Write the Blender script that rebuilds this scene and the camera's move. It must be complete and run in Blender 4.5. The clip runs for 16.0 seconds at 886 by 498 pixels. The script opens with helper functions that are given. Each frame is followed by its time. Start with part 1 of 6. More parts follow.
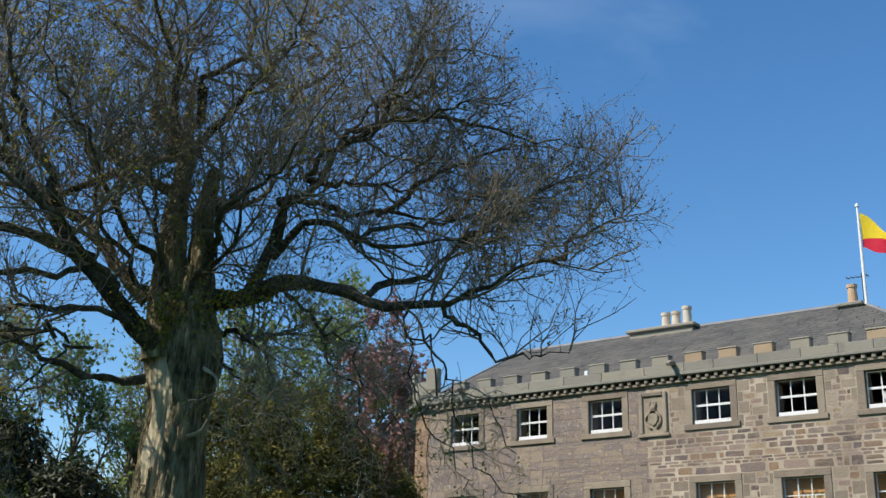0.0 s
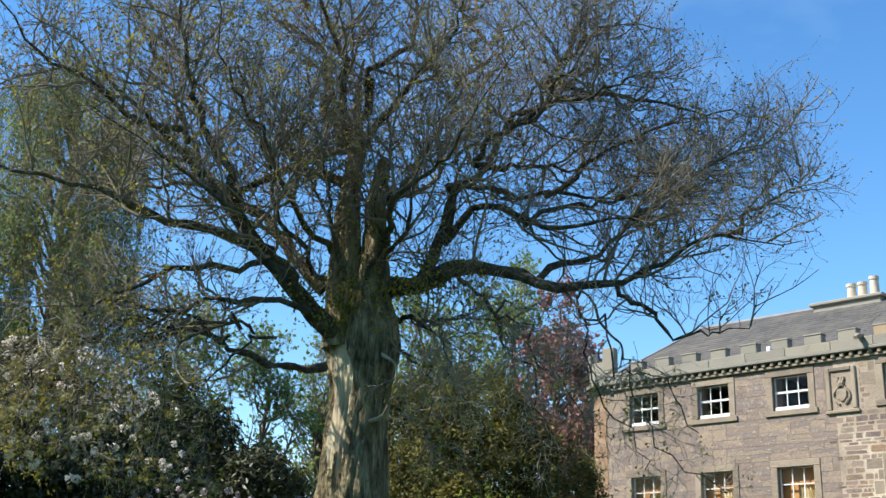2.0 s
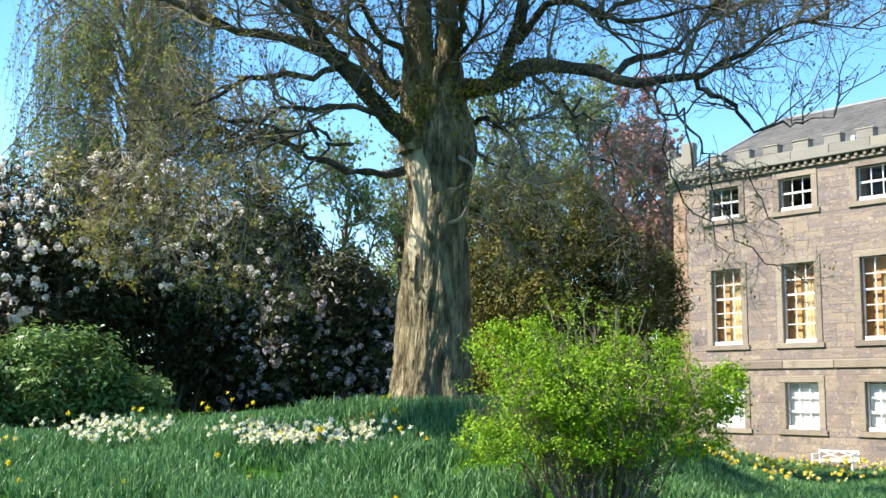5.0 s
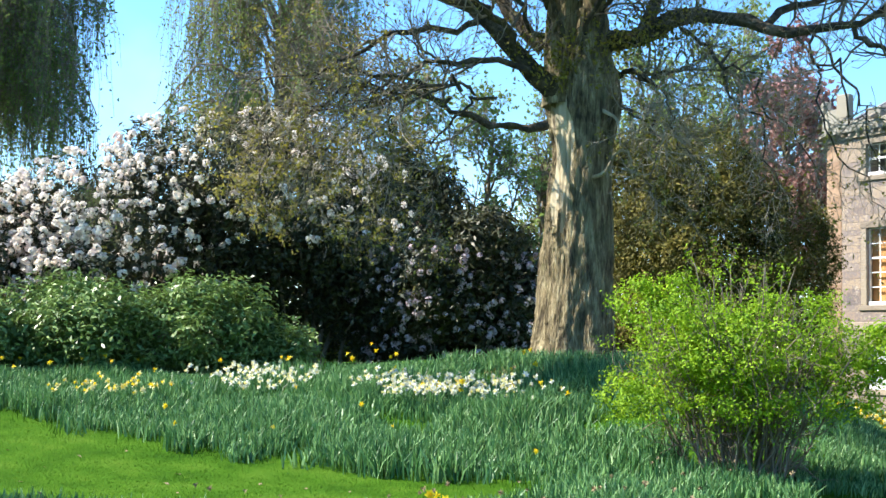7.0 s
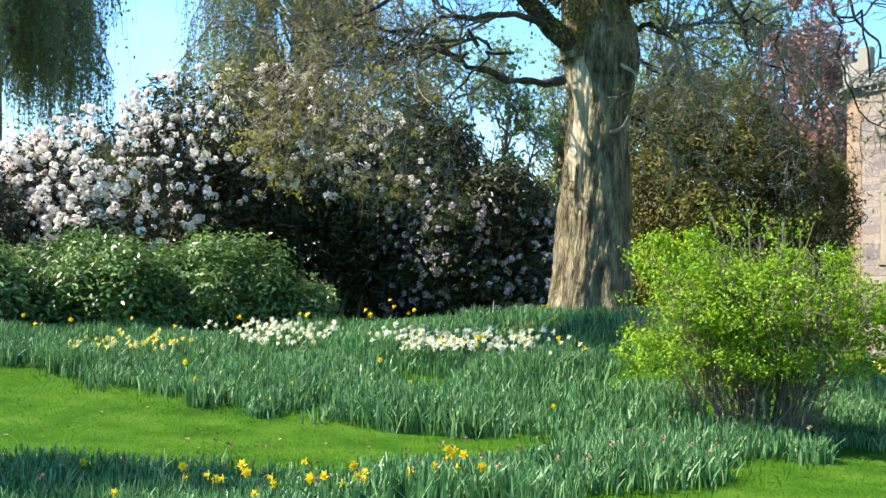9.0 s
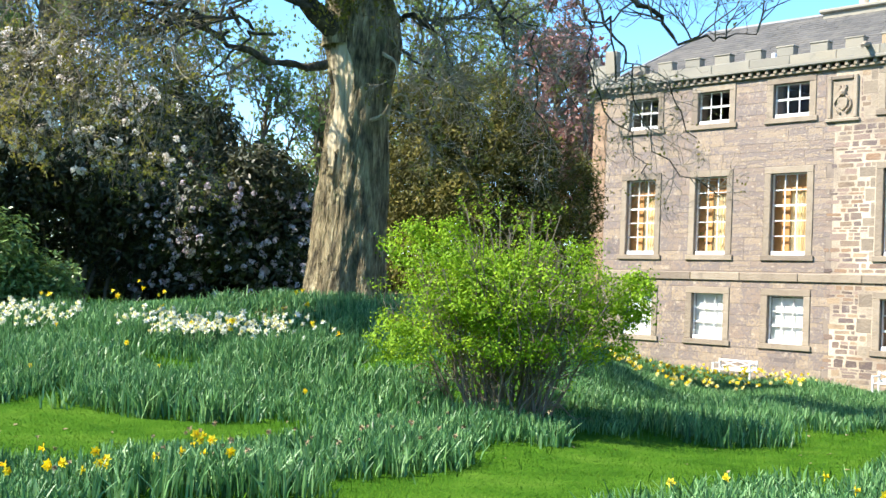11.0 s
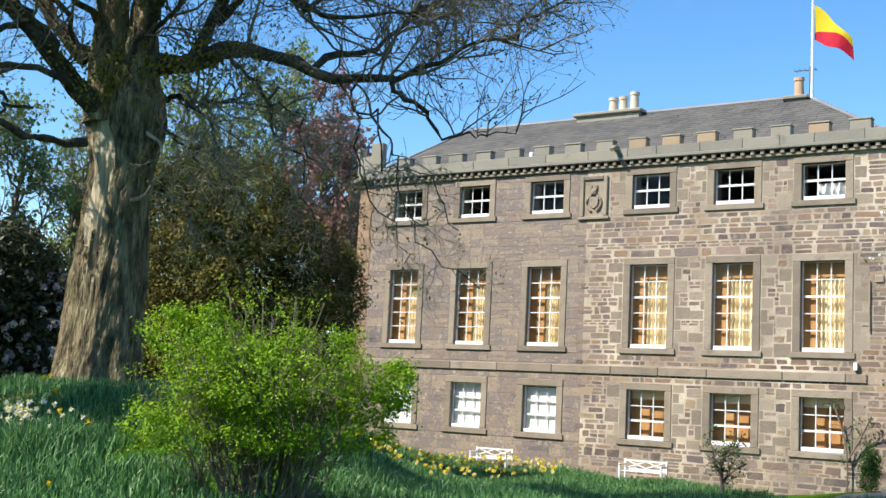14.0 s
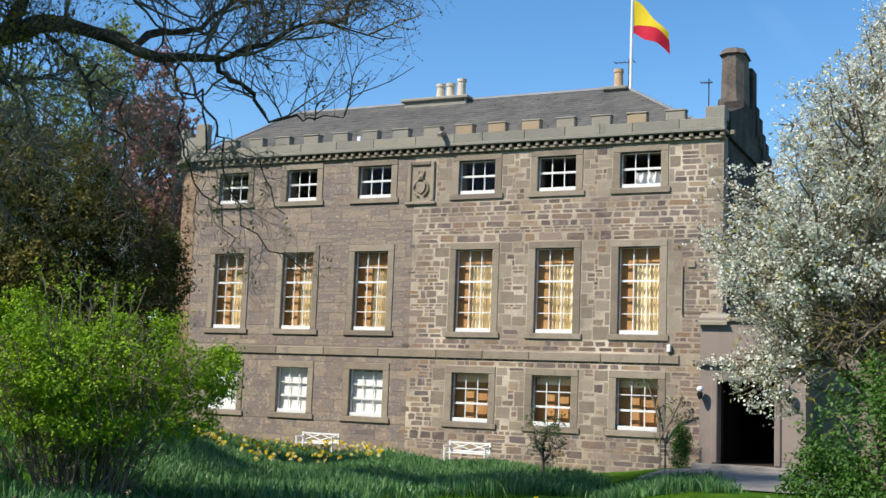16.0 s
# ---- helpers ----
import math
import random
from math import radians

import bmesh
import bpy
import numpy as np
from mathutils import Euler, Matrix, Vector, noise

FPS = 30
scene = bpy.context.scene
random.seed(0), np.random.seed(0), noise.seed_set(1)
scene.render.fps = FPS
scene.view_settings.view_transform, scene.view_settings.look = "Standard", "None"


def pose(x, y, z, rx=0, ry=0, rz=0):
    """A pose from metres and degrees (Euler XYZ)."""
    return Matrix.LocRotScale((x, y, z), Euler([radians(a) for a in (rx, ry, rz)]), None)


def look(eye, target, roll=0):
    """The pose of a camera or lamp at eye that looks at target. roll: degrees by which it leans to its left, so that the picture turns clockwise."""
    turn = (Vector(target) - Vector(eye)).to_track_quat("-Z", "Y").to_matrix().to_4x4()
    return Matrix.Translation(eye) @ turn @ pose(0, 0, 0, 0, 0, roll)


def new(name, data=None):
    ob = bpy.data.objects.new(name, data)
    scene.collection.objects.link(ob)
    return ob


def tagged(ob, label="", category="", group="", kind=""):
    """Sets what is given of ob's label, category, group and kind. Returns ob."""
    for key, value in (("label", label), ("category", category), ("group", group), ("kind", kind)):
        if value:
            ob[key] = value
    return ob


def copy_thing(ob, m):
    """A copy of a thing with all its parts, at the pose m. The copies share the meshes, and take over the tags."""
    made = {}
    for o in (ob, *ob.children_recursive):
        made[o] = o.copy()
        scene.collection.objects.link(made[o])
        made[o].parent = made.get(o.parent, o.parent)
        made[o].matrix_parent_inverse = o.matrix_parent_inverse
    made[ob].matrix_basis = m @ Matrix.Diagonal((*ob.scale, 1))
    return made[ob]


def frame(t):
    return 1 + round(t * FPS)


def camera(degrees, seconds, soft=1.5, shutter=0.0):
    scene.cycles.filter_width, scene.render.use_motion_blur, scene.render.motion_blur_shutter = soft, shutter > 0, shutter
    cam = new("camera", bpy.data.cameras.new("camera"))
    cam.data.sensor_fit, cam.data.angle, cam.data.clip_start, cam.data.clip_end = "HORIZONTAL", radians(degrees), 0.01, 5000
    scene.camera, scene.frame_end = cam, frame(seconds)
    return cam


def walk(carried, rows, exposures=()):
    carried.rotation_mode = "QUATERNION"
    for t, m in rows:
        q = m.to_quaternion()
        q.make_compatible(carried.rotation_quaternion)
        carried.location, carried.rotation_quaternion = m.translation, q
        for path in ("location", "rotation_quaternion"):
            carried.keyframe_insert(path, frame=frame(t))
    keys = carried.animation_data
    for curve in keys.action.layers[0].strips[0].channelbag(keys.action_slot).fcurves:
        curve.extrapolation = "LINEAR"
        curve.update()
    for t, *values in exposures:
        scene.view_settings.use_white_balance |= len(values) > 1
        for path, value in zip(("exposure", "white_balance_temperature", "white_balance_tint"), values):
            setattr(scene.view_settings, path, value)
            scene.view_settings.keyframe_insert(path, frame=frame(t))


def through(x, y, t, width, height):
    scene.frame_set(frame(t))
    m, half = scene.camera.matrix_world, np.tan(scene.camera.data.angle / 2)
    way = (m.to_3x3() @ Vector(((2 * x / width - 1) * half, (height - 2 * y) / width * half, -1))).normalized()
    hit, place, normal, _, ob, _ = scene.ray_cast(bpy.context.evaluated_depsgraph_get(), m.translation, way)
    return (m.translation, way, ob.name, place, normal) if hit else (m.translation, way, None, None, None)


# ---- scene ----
cam = camera(42.23, 16.0, soft=1.5)
EYE = 1.65
# seconds, yaw, pitch, roll: the visitor stands and turns
PATH = (
    (0.0, -0.18, 18.16, -1.08),
    (0.5, 2.23, 18.38, -1.32),
    (1.0, 5.41, 18.14, -1.90),
    (1.5, 7.63, 17.91, -1.65),
    (2.0, 8.66, 17.09, -1.35),
    (2.5, 8.96, 15.60, -1.21),
    (3.0, 9.16, 12.74, -1.40),
    (3.5, 11.38, 10.79, -0.60),
    (3.7, 11.86, 10.07, -0.42),
    (5.8, 14.63, 6.18, -0.48),
    (6.0, 15.74, 5.90, -0.81),
    (6.5, 18.10, 5.41, -1.00),
    (7.0, 19.82, 4.79, -1.36),
    (7.5, 21.10, 4.21, -1.35),
    (8.0, 21.51, 3.13, -1.27),
    (8.2, 21.67, 3.25, -1.28),
    (10.3, 13.62, 1.16, -1.71),
    (10.5, 11.82, 1.45, -1.99),
    (11.0, 8.51, 2.23, -2.46),
    (11.5, 6.24, 3.03, -2.94),
    (12.0, 4.60, 3.60, -2.85),
    (12.5, 3.09, 4.72, -3.00),
    (13.0, 0.94, 5.88, -3.29),
    (13.5, -1.13, 6.55, -3.21),
    (14.0, -3.32, 7.14, -2.88),
    (14.5, -5.11, 7.38, -2.47),
    (15.0, -7.30, 7.09, -2.29),
    (15.5, -9.89, 6.86, -2.16),
    (16.0, -11.91, 6.74, -2.15))
EXPOSURE = ((0.0, 0.2), (1.0, 0.43), (2.0, 0.8), (3.5, 1.1), (6.0, 1.42), (8.0, 1.5), (10.5, 1.54), (12.0, 1.26), (13.5, 0.87), (15.0, 0.48), (16.0, 0.36))
walk(cam, [(t, pose(0, 0, EYE, 90 + p, r, y)) for t, y, p, r in PATH], EXPOSURE)

# ---- light ----
SUN_AZ, SUN_EL = radians(107), radians(45)      # counter-clockwise from +y
SUN_DIR = Vector((-math.sin(SUN_AZ) * math.cos(SUN_EL), math.cos(SUN_AZ) * math.cos(SUN_EL), math.sin(SUN_EL)))
world = bpy.data.worlds.new("sky")
scene.world = world
world.use_nodes = True
wn, wl = world.node_tree.nodes, world.node_tree.links
wn.clear()
w_out, w_bg, w_sky = wn.new("ShaderNodeOutputWorld"), wn.new("ShaderNodeBackground"), wn.new("ShaderNodeTexSky")
w_sky.sky_type, w_sky.sun_disc = "NISHITA", False
w_sky.sun_elevation, w_sky.sun_rotation = SUN_EL, -SUN_AZ
w_sky.air_density, w_sky.dust_density, w_sky.ozone_density = 1.0, 0.1, 3.5
w_bg.inputs[1].default_value = 0.142
w_co, w_map = wn.new("ShaderNodeTexCoord"), wn.new("ShaderNodeMapping")
w_map.inputs["Rotation"].default_value = (0.3, 0.5, 0.6)
w_map.inputs["Scale"].default_value = (1.2, 5.0, 2.2)
w_noise, w_ramp, w_mix = wn.new("ShaderNodeTexNoise"), wn.new("ShaderNodeValToRGB"), wn.new("ShaderNodeMix")
w_noise.inputs["Scale"].default_value, w_noise.inputs["Detail"].default_value = 1.6, 7
w_noise.inputs["Distortion"].default_value = 0.5
w_ramp.color_ramp.elements[0].position, w_ramp.color_ramp.elements[1].position = 0.53, 0.85
w_ramp.color_ramp.elements[0].color, w_ramp.color_ramp.elements[1].color = (0, 0, 0, 1), (0.24, 0.24, 0.24, 1)
w_mix.data_type = "RGBA"
w_mix.inputs[7].default_value = (5.5, 6.2, 7.0, 1)
wl.new(w_co.outputs["Generated"], w_map.inputs[0])
wl.new(w_map.outputs[0], w_noise.inputs["Vector"])
wl.new(w_noise.outputs[0], w_ramp.inputs[0])
wl.new(w_ramp.outputs[0], w_mix.inputs[0])
wl.new(w_sky.outputs[0], w_mix.inputs[6])
w_hue = wn.new("ShaderNodeHueSaturation")
w_hue.inputs["Saturation"].default_value, w_hue.inputs["Hue"].default_value = 1.22, 0.499
wl.new(w_mix.outputs[2], w_hue.inputs["Color"])
wl.new(w_hue.outputs[0], w_bg.inputs[0])
wl.new(w_bg.outputs[0], w_out.inputs[0])
sun = new("sun", bpy.data.lights.new("sun", "SUN"))
sun.data.energy, sun.data.angle, sun.data.color = 4.75, radians(0.53), (1.0, 0.94, 0.83)
sun.matrix_world = look(SUN_DIR * 60, (0, 0, 0))


# ---- materials ----
def material(name, colours, scale=4.0, rough=0.8, bump=0.3, fine=40.0, per_piece=0.0, metal=0.0, through=0.0, stretch=(1, 1, 1), bump_size=0.02, spots=None, shine=0.35):
    """Base colour from noise at two scales; per_piece mixes in a shift for each piece; through: share of light that passes leaves."""
    m = bpy.data.materials.new(name)
    m.use_nodes = True
    n, l = m.node_tree.nodes, m.node_tree.links
    b = n["Principled BSDF"]
    b.inputs["Roughness"].default_value, b.inputs["Metallic"].default_value = rough, metal
    b.inputs["Specular IOR Level"].default_value = shine
    co, mp = n.new("ShaderNodeTexCoord"), n.new("ShaderNodeMapping")
    mp.inputs["Scale"].default_value = stretch
    l.new(co.outputs["Object"], mp.inputs[0])
    big, small = n.new("ShaderNodeTexNoise"), n.new("ShaderNodeTexNoise")
    for node, s in ((big, scale), (small, fine)):
        node.inputs["Scale"].default_value, node.inputs["Detail"].default_value = s, 5
        l.new(mp.outputs[0], node.inputs["Vector"])
    mixer = n.new("ShaderNodeMath")
    mixer.operation = "MULTIPLY_ADD"
    mixer.inputs[1].default_value = 0.35
    half = n.new("ShaderNodeMath")
    half.operation = "MULTIPLY_ADD"
    half.inputs[1].default_value, half.inputs[2].default_value = 0.9, -0.12
    l.new(big.outputs[0], half.inputs[0])
    l.new(small.outputs[0], mixer.inputs[0])
    l.new(half.outputs[0], mixer.inputs[2])
    value = mixer.outputs[0]
    if per_piece:
        info, geo = n.new("ShaderNodeObjectInfo"), n.new("ShaderNodeNewGeometry")
        add, frac, lay = n.new("ShaderNodeMath"), n.new("ShaderNodeMath"), n.new("ShaderNodeMix")
        frac.operation = "FRACT"
        l.new(info.outputs["Random"], add.inputs[0])
        l.new(geo.outputs["Random Per Island"], add.inputs[1])
        l.new(add.outputs[0], frac.inputs[0])
        lay.inputs[0].default_value = per_piece
        l.new(value, lay.inputs[2])
        l.new(frac.outputs[0], lay.inputs[3])
        value = lay.outputs[0]
    ramp = n.new("ShaderNodeValToRGB")
    el = ramp.color_ramp.elements
    lo, hi = (0.02, 0.98) if per_piece > 0.4 else (0.32, 0.72)
    el[0].position, el[1].position = lo, hi
    el[0].color, el[1].color = (*colours[0], 1), (*colours[-1], 1)
    for i, c in enumerate(colours[1:-1], 1):
        e = el.new(lo + (hi - lo) * i / (len(colours) - 1))
        e.color = (*c, 1)
    l.new(value, ramp.inputs[0])
    colour = ramp.outputs[0]
    if spots:
        tint, amount, size = spots
        sp, sr, sm = n.new("ShaderNodeTexNoise"), n.new("ShaderNodeValToRGB"), n.new("ShaderNodeMix")
        sp.inputs["Scale"].default_value, sp.inputs["Detail"].default_value, sp.inputs["Roughness"].default_value = size, 8, 0.65
        l.new(co.outputs["Object"], sp.inputs["Vector"])
        sr.color_ramp.elements[0].position, sr.color_ramp.elements[1].position = 0.56, 0.68
        sr.color_ramp.elements[1].color = (amount, amount, amount, 1)
        l.new(sp.outputs[0], sr.inputs[0])
        sm.data_type = "RGBA"
        sm.inputs[7].default_value = (*tint, 1)
        l.new(sr.outputs[0], sm.inputs[0])
        l.new(colour, sm.inputs[6])
        colour = sm.outputs[2]
    l.new(colour, b.inputs["Base Color"])
    if bump:
        bp = n.new("ShaderNodeBump")
        bp.inputs["Strength"].default_value, bp.inputs["Distance"].default_value = bump, bump_size
        l.new(small.outputs[0], bp.inputs["Height"])
        l.new(bp.outputs[0], b.inputs["Normal"])
    if through:
        tr, ms = n.new("ShaderNodeBsdfTranslucent"), n.new("ShaderNodeMixShader")
        ms.inputs[0].default_value = through
        l.new(colour, tr.inputs[0])
        l.new(b.outputs[0], ms.inputs[1])
        l.new(tr.outputs[0], ms.inputs[2])
        l.new(ms.outputs[0], n["Material Output"].inputs[0])
    return m


def glass_material():
    m = bpy.data.materials.new("window_glass")
    m.use_nodes = True
    n, l = m.node_tree.nodes, m.node_tree.links
    clear, gloss, ms, fr = n.new("ShaderNodeBsdfTransparent"), n.new("ShaderNodeBsdfGlossy"), n.new("ShaderNodeMixShader"), n.new("ShaderNodeFresnel")
    gloss.inputs["Roughness"].default_value = 0.03
    fr.inputs[0].default_value = 1.25
    l.new(fr.outputs[0], ms.inputs[0])
    l.new(clear.outputs[0], ms.inputs[1])
    l.new(gloss.outputs[0], ms.inputs[2])
    l.new(ms.outputs[0], n["Material Output"].inputs[0])
    return m


LAWN = material("lawn", [(0.034, 0.104, 0.006), (0.062, 0.156, 0.010), (0.102, 0.20, 0.02)], 1.3, 1.0, 0.9, 70, bump_size=0.05, shine=0.05, spots=((0.11, 0.195, 0.02), 0.5, 5.0))
GRASS = material("short_grass_blade", [(0.045, 0.13, 0.007), (0.078, 0.178, 0.012), (0.13, 0.235, 0.024)], 1.0, 0.8, 0, per_piece=0.4, through=0.25, shine=0.05)
ASHLAR = material("dressed_sandstone", [(0.165, 0.138, 0.132), (0.285, 0.215, 0.165), (0.20, 0.168, 0.160), (0.35, 0.27, 0.19), (0.225, 0.185, 0.168), (0.33, 0.265, 0.21)], 0.75, 0.9, 0.4, 12, per_piece=0.2, bump_size=0.035, spots=((0.50, 0.42, 0.33), 0.75, 4.5))
RUBBLE = material("rubble_sandstone", [(0.08, 0.062, 0.06), (0.30, 0.195, 0.125), (0.15, 0.12, 0.118), (0.38, 0.28, 0.18), (0.115, 0.088, 0.082), (0.32, 0.235, 0.19), (0.20, 0.16, 0.138), (0.43, 0.345, 0.24)], 2.0, 0.92, 0.6, 22, per_piece=0.75, bump_size=0.04, spots=((0.46, 0.40, 0.32), 0.4, 3.0))
MORTAR = material("lime_mortar", [(0.22, 0.175, 0.14), (0.42, 0.345, 0.26), (0.68, 0.585, 0.455)], 0.6, 0.95, 0.4, 30)
TIGHT = material("tight_joint_mortar", [(0.20, 0.163, 0.14), (0.27, 0.218, 0.175), (0.24, 0.197, 0.17)], 1.6, 0.95, 0.4, 30)
QUOIN = material("orange_sandstone", [(0.23, 0.15, 0.10), (0.32, 0.21, 0.135), (0.37, 0.275, 0.19)], 2.0, 0.9, 0.4, 20, per_piece=0.5)
SURROUND = material("window_surround_stone", [(0.22, 0.178, 0.137), (0.295, 0.24, 0.178), (0.35, 0.29, 0.22)], 2.2, 0.9, 0.5, 16, per_piece=0.4, bump_size=0.04, spots=((0.17, 0.145, 0.12), 0.6, 2.4))
PARAPET = material("weathered_parapet_stone", [(0.20, 0.185, 0.155), (0.28, 0.26, 0.215), (0.36, 0.31, 0.225)], 1.2, 0.92, 0.4, 20, per_piece=0.45, bump_size=0.04, spots=((0.17, 0.165, 0.14), 0.6, 2.0))
TAN_STONE = material("new_tan_stone", [(0.34, 0.25, 0.16), (0.42, 0.31, 0.2)], 1.5, 0.9, 0.3, 25, per_piece=0.3)
SLATE = material("roof_slate", [(0.072, 0.070, 0.068), (0.102, 0.097, 0.092), (0.135, 0.125, 0.112)], 1.1, 0.8, 0.4, 20, per_piece=0.18, spots=((0.16, 0.15, 0.125), 0.5, 1.5))
LEAD = material("ridge_lead", [(0.16, 0.16, 0.165), (0.24, 0.24, 0.24)], 2, 0.6, 0.1)
PAINT = material("white_paint", [(0.74, 0.74, 0.72), (0.82, 0.82, 0.80)], 3, 0.5, 0.05)
POT_CREAM = material("cream_clay_pot", [(0.5, 0.42, 0.32), (0.66, 0.58, 0.46)], 3, 0.85, 0.1)
POT_TAN = material("tan_clay_pot", [(0.45, 0.30, 0.18), (0.58, 0.40, 0.25)], 3, 0.85, 0.1)
CURTAIN = material("cream_curtain", [(0.88, 0.71, 0.43), (0.93, 0.81, 0.56)], 3, 0.95, 0.1)
SHUTTER = material("orange_brown_wood", [(0.38, 0.19, 0.065), (0.50, 0.28, 0.11)], 2, 0.7, 0.1, 12, stretch=(1, 1, 0.15))
BLIND = material("white_blind", [(0.78, 0.78, 0.76), (0.85, 0.85, 0.83)], 2, 0.9, 0.03)
# plaster darkened so that the rooms' shade lies in its colour
ROOM = material("shade_darkened_plaster", [(0.10, 0.09, 0.08), (0.16, 0.14, 0.12)], 1, 0.95, 0.05)
DARK_WOOD = material("dark_varnished_wood", [(0.02, 0.012, 0.008), (0.04, 0.024, 0.015)], 3, 0.95, 0.1, 20, stretch=(1, 1, 0.1))
GLASS = glass_material()
PORCH_STONE = material("smooth_porch_sandstone", [(0.205, 0.165, 0.145), (0.265, 0.212, 0.18), (0.30, 0.245, 0.205)], 1.2, 0.88, 0.25, 40, per_piece=0.2)
# near-black colour stands in for shade on the end wall and gable
SHADE_STONE = material("shade_darkened_stone", [(0.022, 0.019, 0.017), (0.05, 0.042, 0.036), (0.11, 0.09, 0.075)], 1.3, 0.95, 0.6, 12, bump_size=0.05)
STACK = material("weathered_stack_stone", [(0.085, 0.07, 0.058), (0.165, 0.132, 0.105), (0.20, 0.165, 0.135)], 1.5, 0.92, 0.6, 14, bump_size=0.04)
IRON = material("dark_iron", [(0.03, 0.03, 0.03), (0.06, 0.06, 0.06)], 5, 0.5, 0.1, metal=0.6)
OPAL = material("white_opal_glass", [(0.8, 0.8, 0.8), (0.85, 0.85, 0.85)], 5, 0.2, 0)
PAVING = material("pale_paving", [(0.20, 0.185, 0.165), (0.30, 0.28, 0.25)], 2, 0.95, 0.5, 60)
RED = material("red_flag_cloth", [(0.62, 0.015, 0.04), (0.70, 0.03, 0.06)], 3, 0.8, 0.05, through=0.4)
YELLOW = material("yellow_flag_cloth", [(0.85, 0.58, 0.02), (0.90, 0.66, 0.04)], 3, 0.8, 0.05, through=0.4)
BARK = material("grey_brown_bark", [(0.06, 0.046, 0.026), (0.245, 0.195, 0.108), (0.50, 0.42, 0.25)], 7.5, 0.95, 1.0, 30, stretch=(1, 1, 0.22), bump_size=0.14, spots=((0.15, 0.155, 0.065), 0.5, 2.5))
BOUGH = material("dark_bough_bark", [(0.03, 0.024, 0.017), (0.075, 0.06, 0.04), (0.15, 0.125, 0.085)], 4.0, 0.95, 1.0, 16, bump_size=0.06, spots=((0.10, 0.11, 0.035), 0.6, 3.0))
BARE_WOOD = material("barkless_weathered_wood", [(0.20, 0.155, 0.095), (0.44, 0.365, 0.235), (0.60, 0.52, 0.355)], 3, 0.9, 0.8, 16, stretch=(1, 1, 0.15), bump_size=0.05)
TWIG = material("twig_bark", [(0.13, 0.104, 0.074), (0.27, 0.22, 0.165)], 2, 0.95, 0.2)
PALE_TWIG = material("pale_twig_bark", [(0.22, 0.185, 0.13), (0.40, 0.35, 0.255)], 2, 0.95, 0.2)
BUD = material("olive_young_leaf", [(0.17, 0.15, 0.03), (0.29, 0.255, 0.045), (0.40, 0.35, 0.065)], 0.8, 0.6, 0, per_piece=0.35, through=0.4)
BUD_BROWN = material("grey_olive_bud", [(0.115, 0.092, 0.05), (0.22, 0.185, 0.09)], 1.0, 0.7, 0, per_piece=0.35, through=0.25)
LIME_LEAF = material("lime_green_leaf", [(0.115, 0.235, 0.008), (0.235, 0.40, 0.012), (0.40, 0.56, 0.03)], 2.2, 0.7, 0, per_piece=0.3, through=0.4)
RHODO_LEAF = material("dark_rhododendron_leaf", [(0.018, 0.024, 0.011), (0.042, 0.050, 0.018), (0.095, 0.085, 0.036)], 1.6, 0.5, 0, per_piece=0.3, through=0.12)
LAUREL_LEAF = material("mid_green_laurel_leaf", [(0.075, 0.145, 0.032), (0.165, 0.265, 0.07), (0.30, 0.42, 0.14)], 2.4, 0.38, 0, per_piece=0.3, through=0.22)
YEW_LEAF = material("olive_yew_needle", [(0.03, 0.034, 0.009), (0.12, 0.113, 0.023), (0.34, 0.285, 0.062)], 1.5, 0.75, 0, per_piece=0.2, through=0.25)
WILLOW_LEAF = material("soft_birch_leaf", [(0.115, 0.185, 0.055), (0.19, 0.265, 0.075), (0.31, 0.36, 0.10)], 0.5, 0.7, 0, per_piece=0.25, through=0.45)
PALE_LEAF = material("pale_spring_leaf", [(0.16, 0.235, 0.06), (0.30, 0.37, 0.12)], 0.4, 0.7, 0, per_piece=0.25, through=0.45)
COPPER_LEAF = material("copper_red_leaf", [(0.25, 0.115, 0.105), (0.40, 0.215, 0.19), (0.53, 0.34, 0.29)], 0.6, 0.6, 0, per_piece=0.25, through=0.4)
HAW_LEAF = material("fresh_green_leaf", [(0.030, 0.088, 0.012), (0.066, 0.16, 0.023), (0.14, 0.27, 0.042)], 1.8, 0.55, 0, per_piece=0.25, through=0.35)
PETAL_PINK = material("pale_pink_petal", [(0.82, 0.67, 0.62), (0.91, 0.84, 0.75), (0.94, 0.90, 0.81)], 1.6, 0.8, 0, per_piece=0.25, through=0.3)
# pale petals greyed to mauve: the old tree's shade put into the colour
PETAL_SHADED = material("shade_tinted_petal", [(0.46, 0.35, 0.40), (0.58, 0.47, 0.51), (0.68, 0.60, 0.61)], 1.2, 0.7, 0, per_piece=0.5, through=0.2)
PETAL_WHITE = material("white_petal", [(0.66, 0.68, 0.58), (0.82, 0.83, 0.74)], 2, 0.65, 0, per_piece=0.4, through=0.35)
PETAL_YELLOW = material("yellow_petal", [(0.84, 0.63, 0.012), (0.92, 0.77, 0.04)], 2, 0.6, 0, per_piece=0.4, through=0.3)
PETAL_CREAM = material("cream_petal", [(0.78, 0.70, 0.24), (0.85, 0.8, 0.45)], 2, 0.6, 0, per_piece=0.4, through=0.3)
TRUMPET = material("orange_yellow_trumpet", [(0.84, 0.57, 0.008), (0.90, 0.68, 0.015)], 2, 0.6, 0, through=0.2)
BLADE = material("blue_green_blade", [(0.013, 0.052, 0.016), (0.055, 0.162, 0.048), (0.15, 0.305, 0.10), (0.34, 0.52, 0.22)], 0.8, 0.45, 0, per_piece=0.7, through=0.2, shine=0.33)
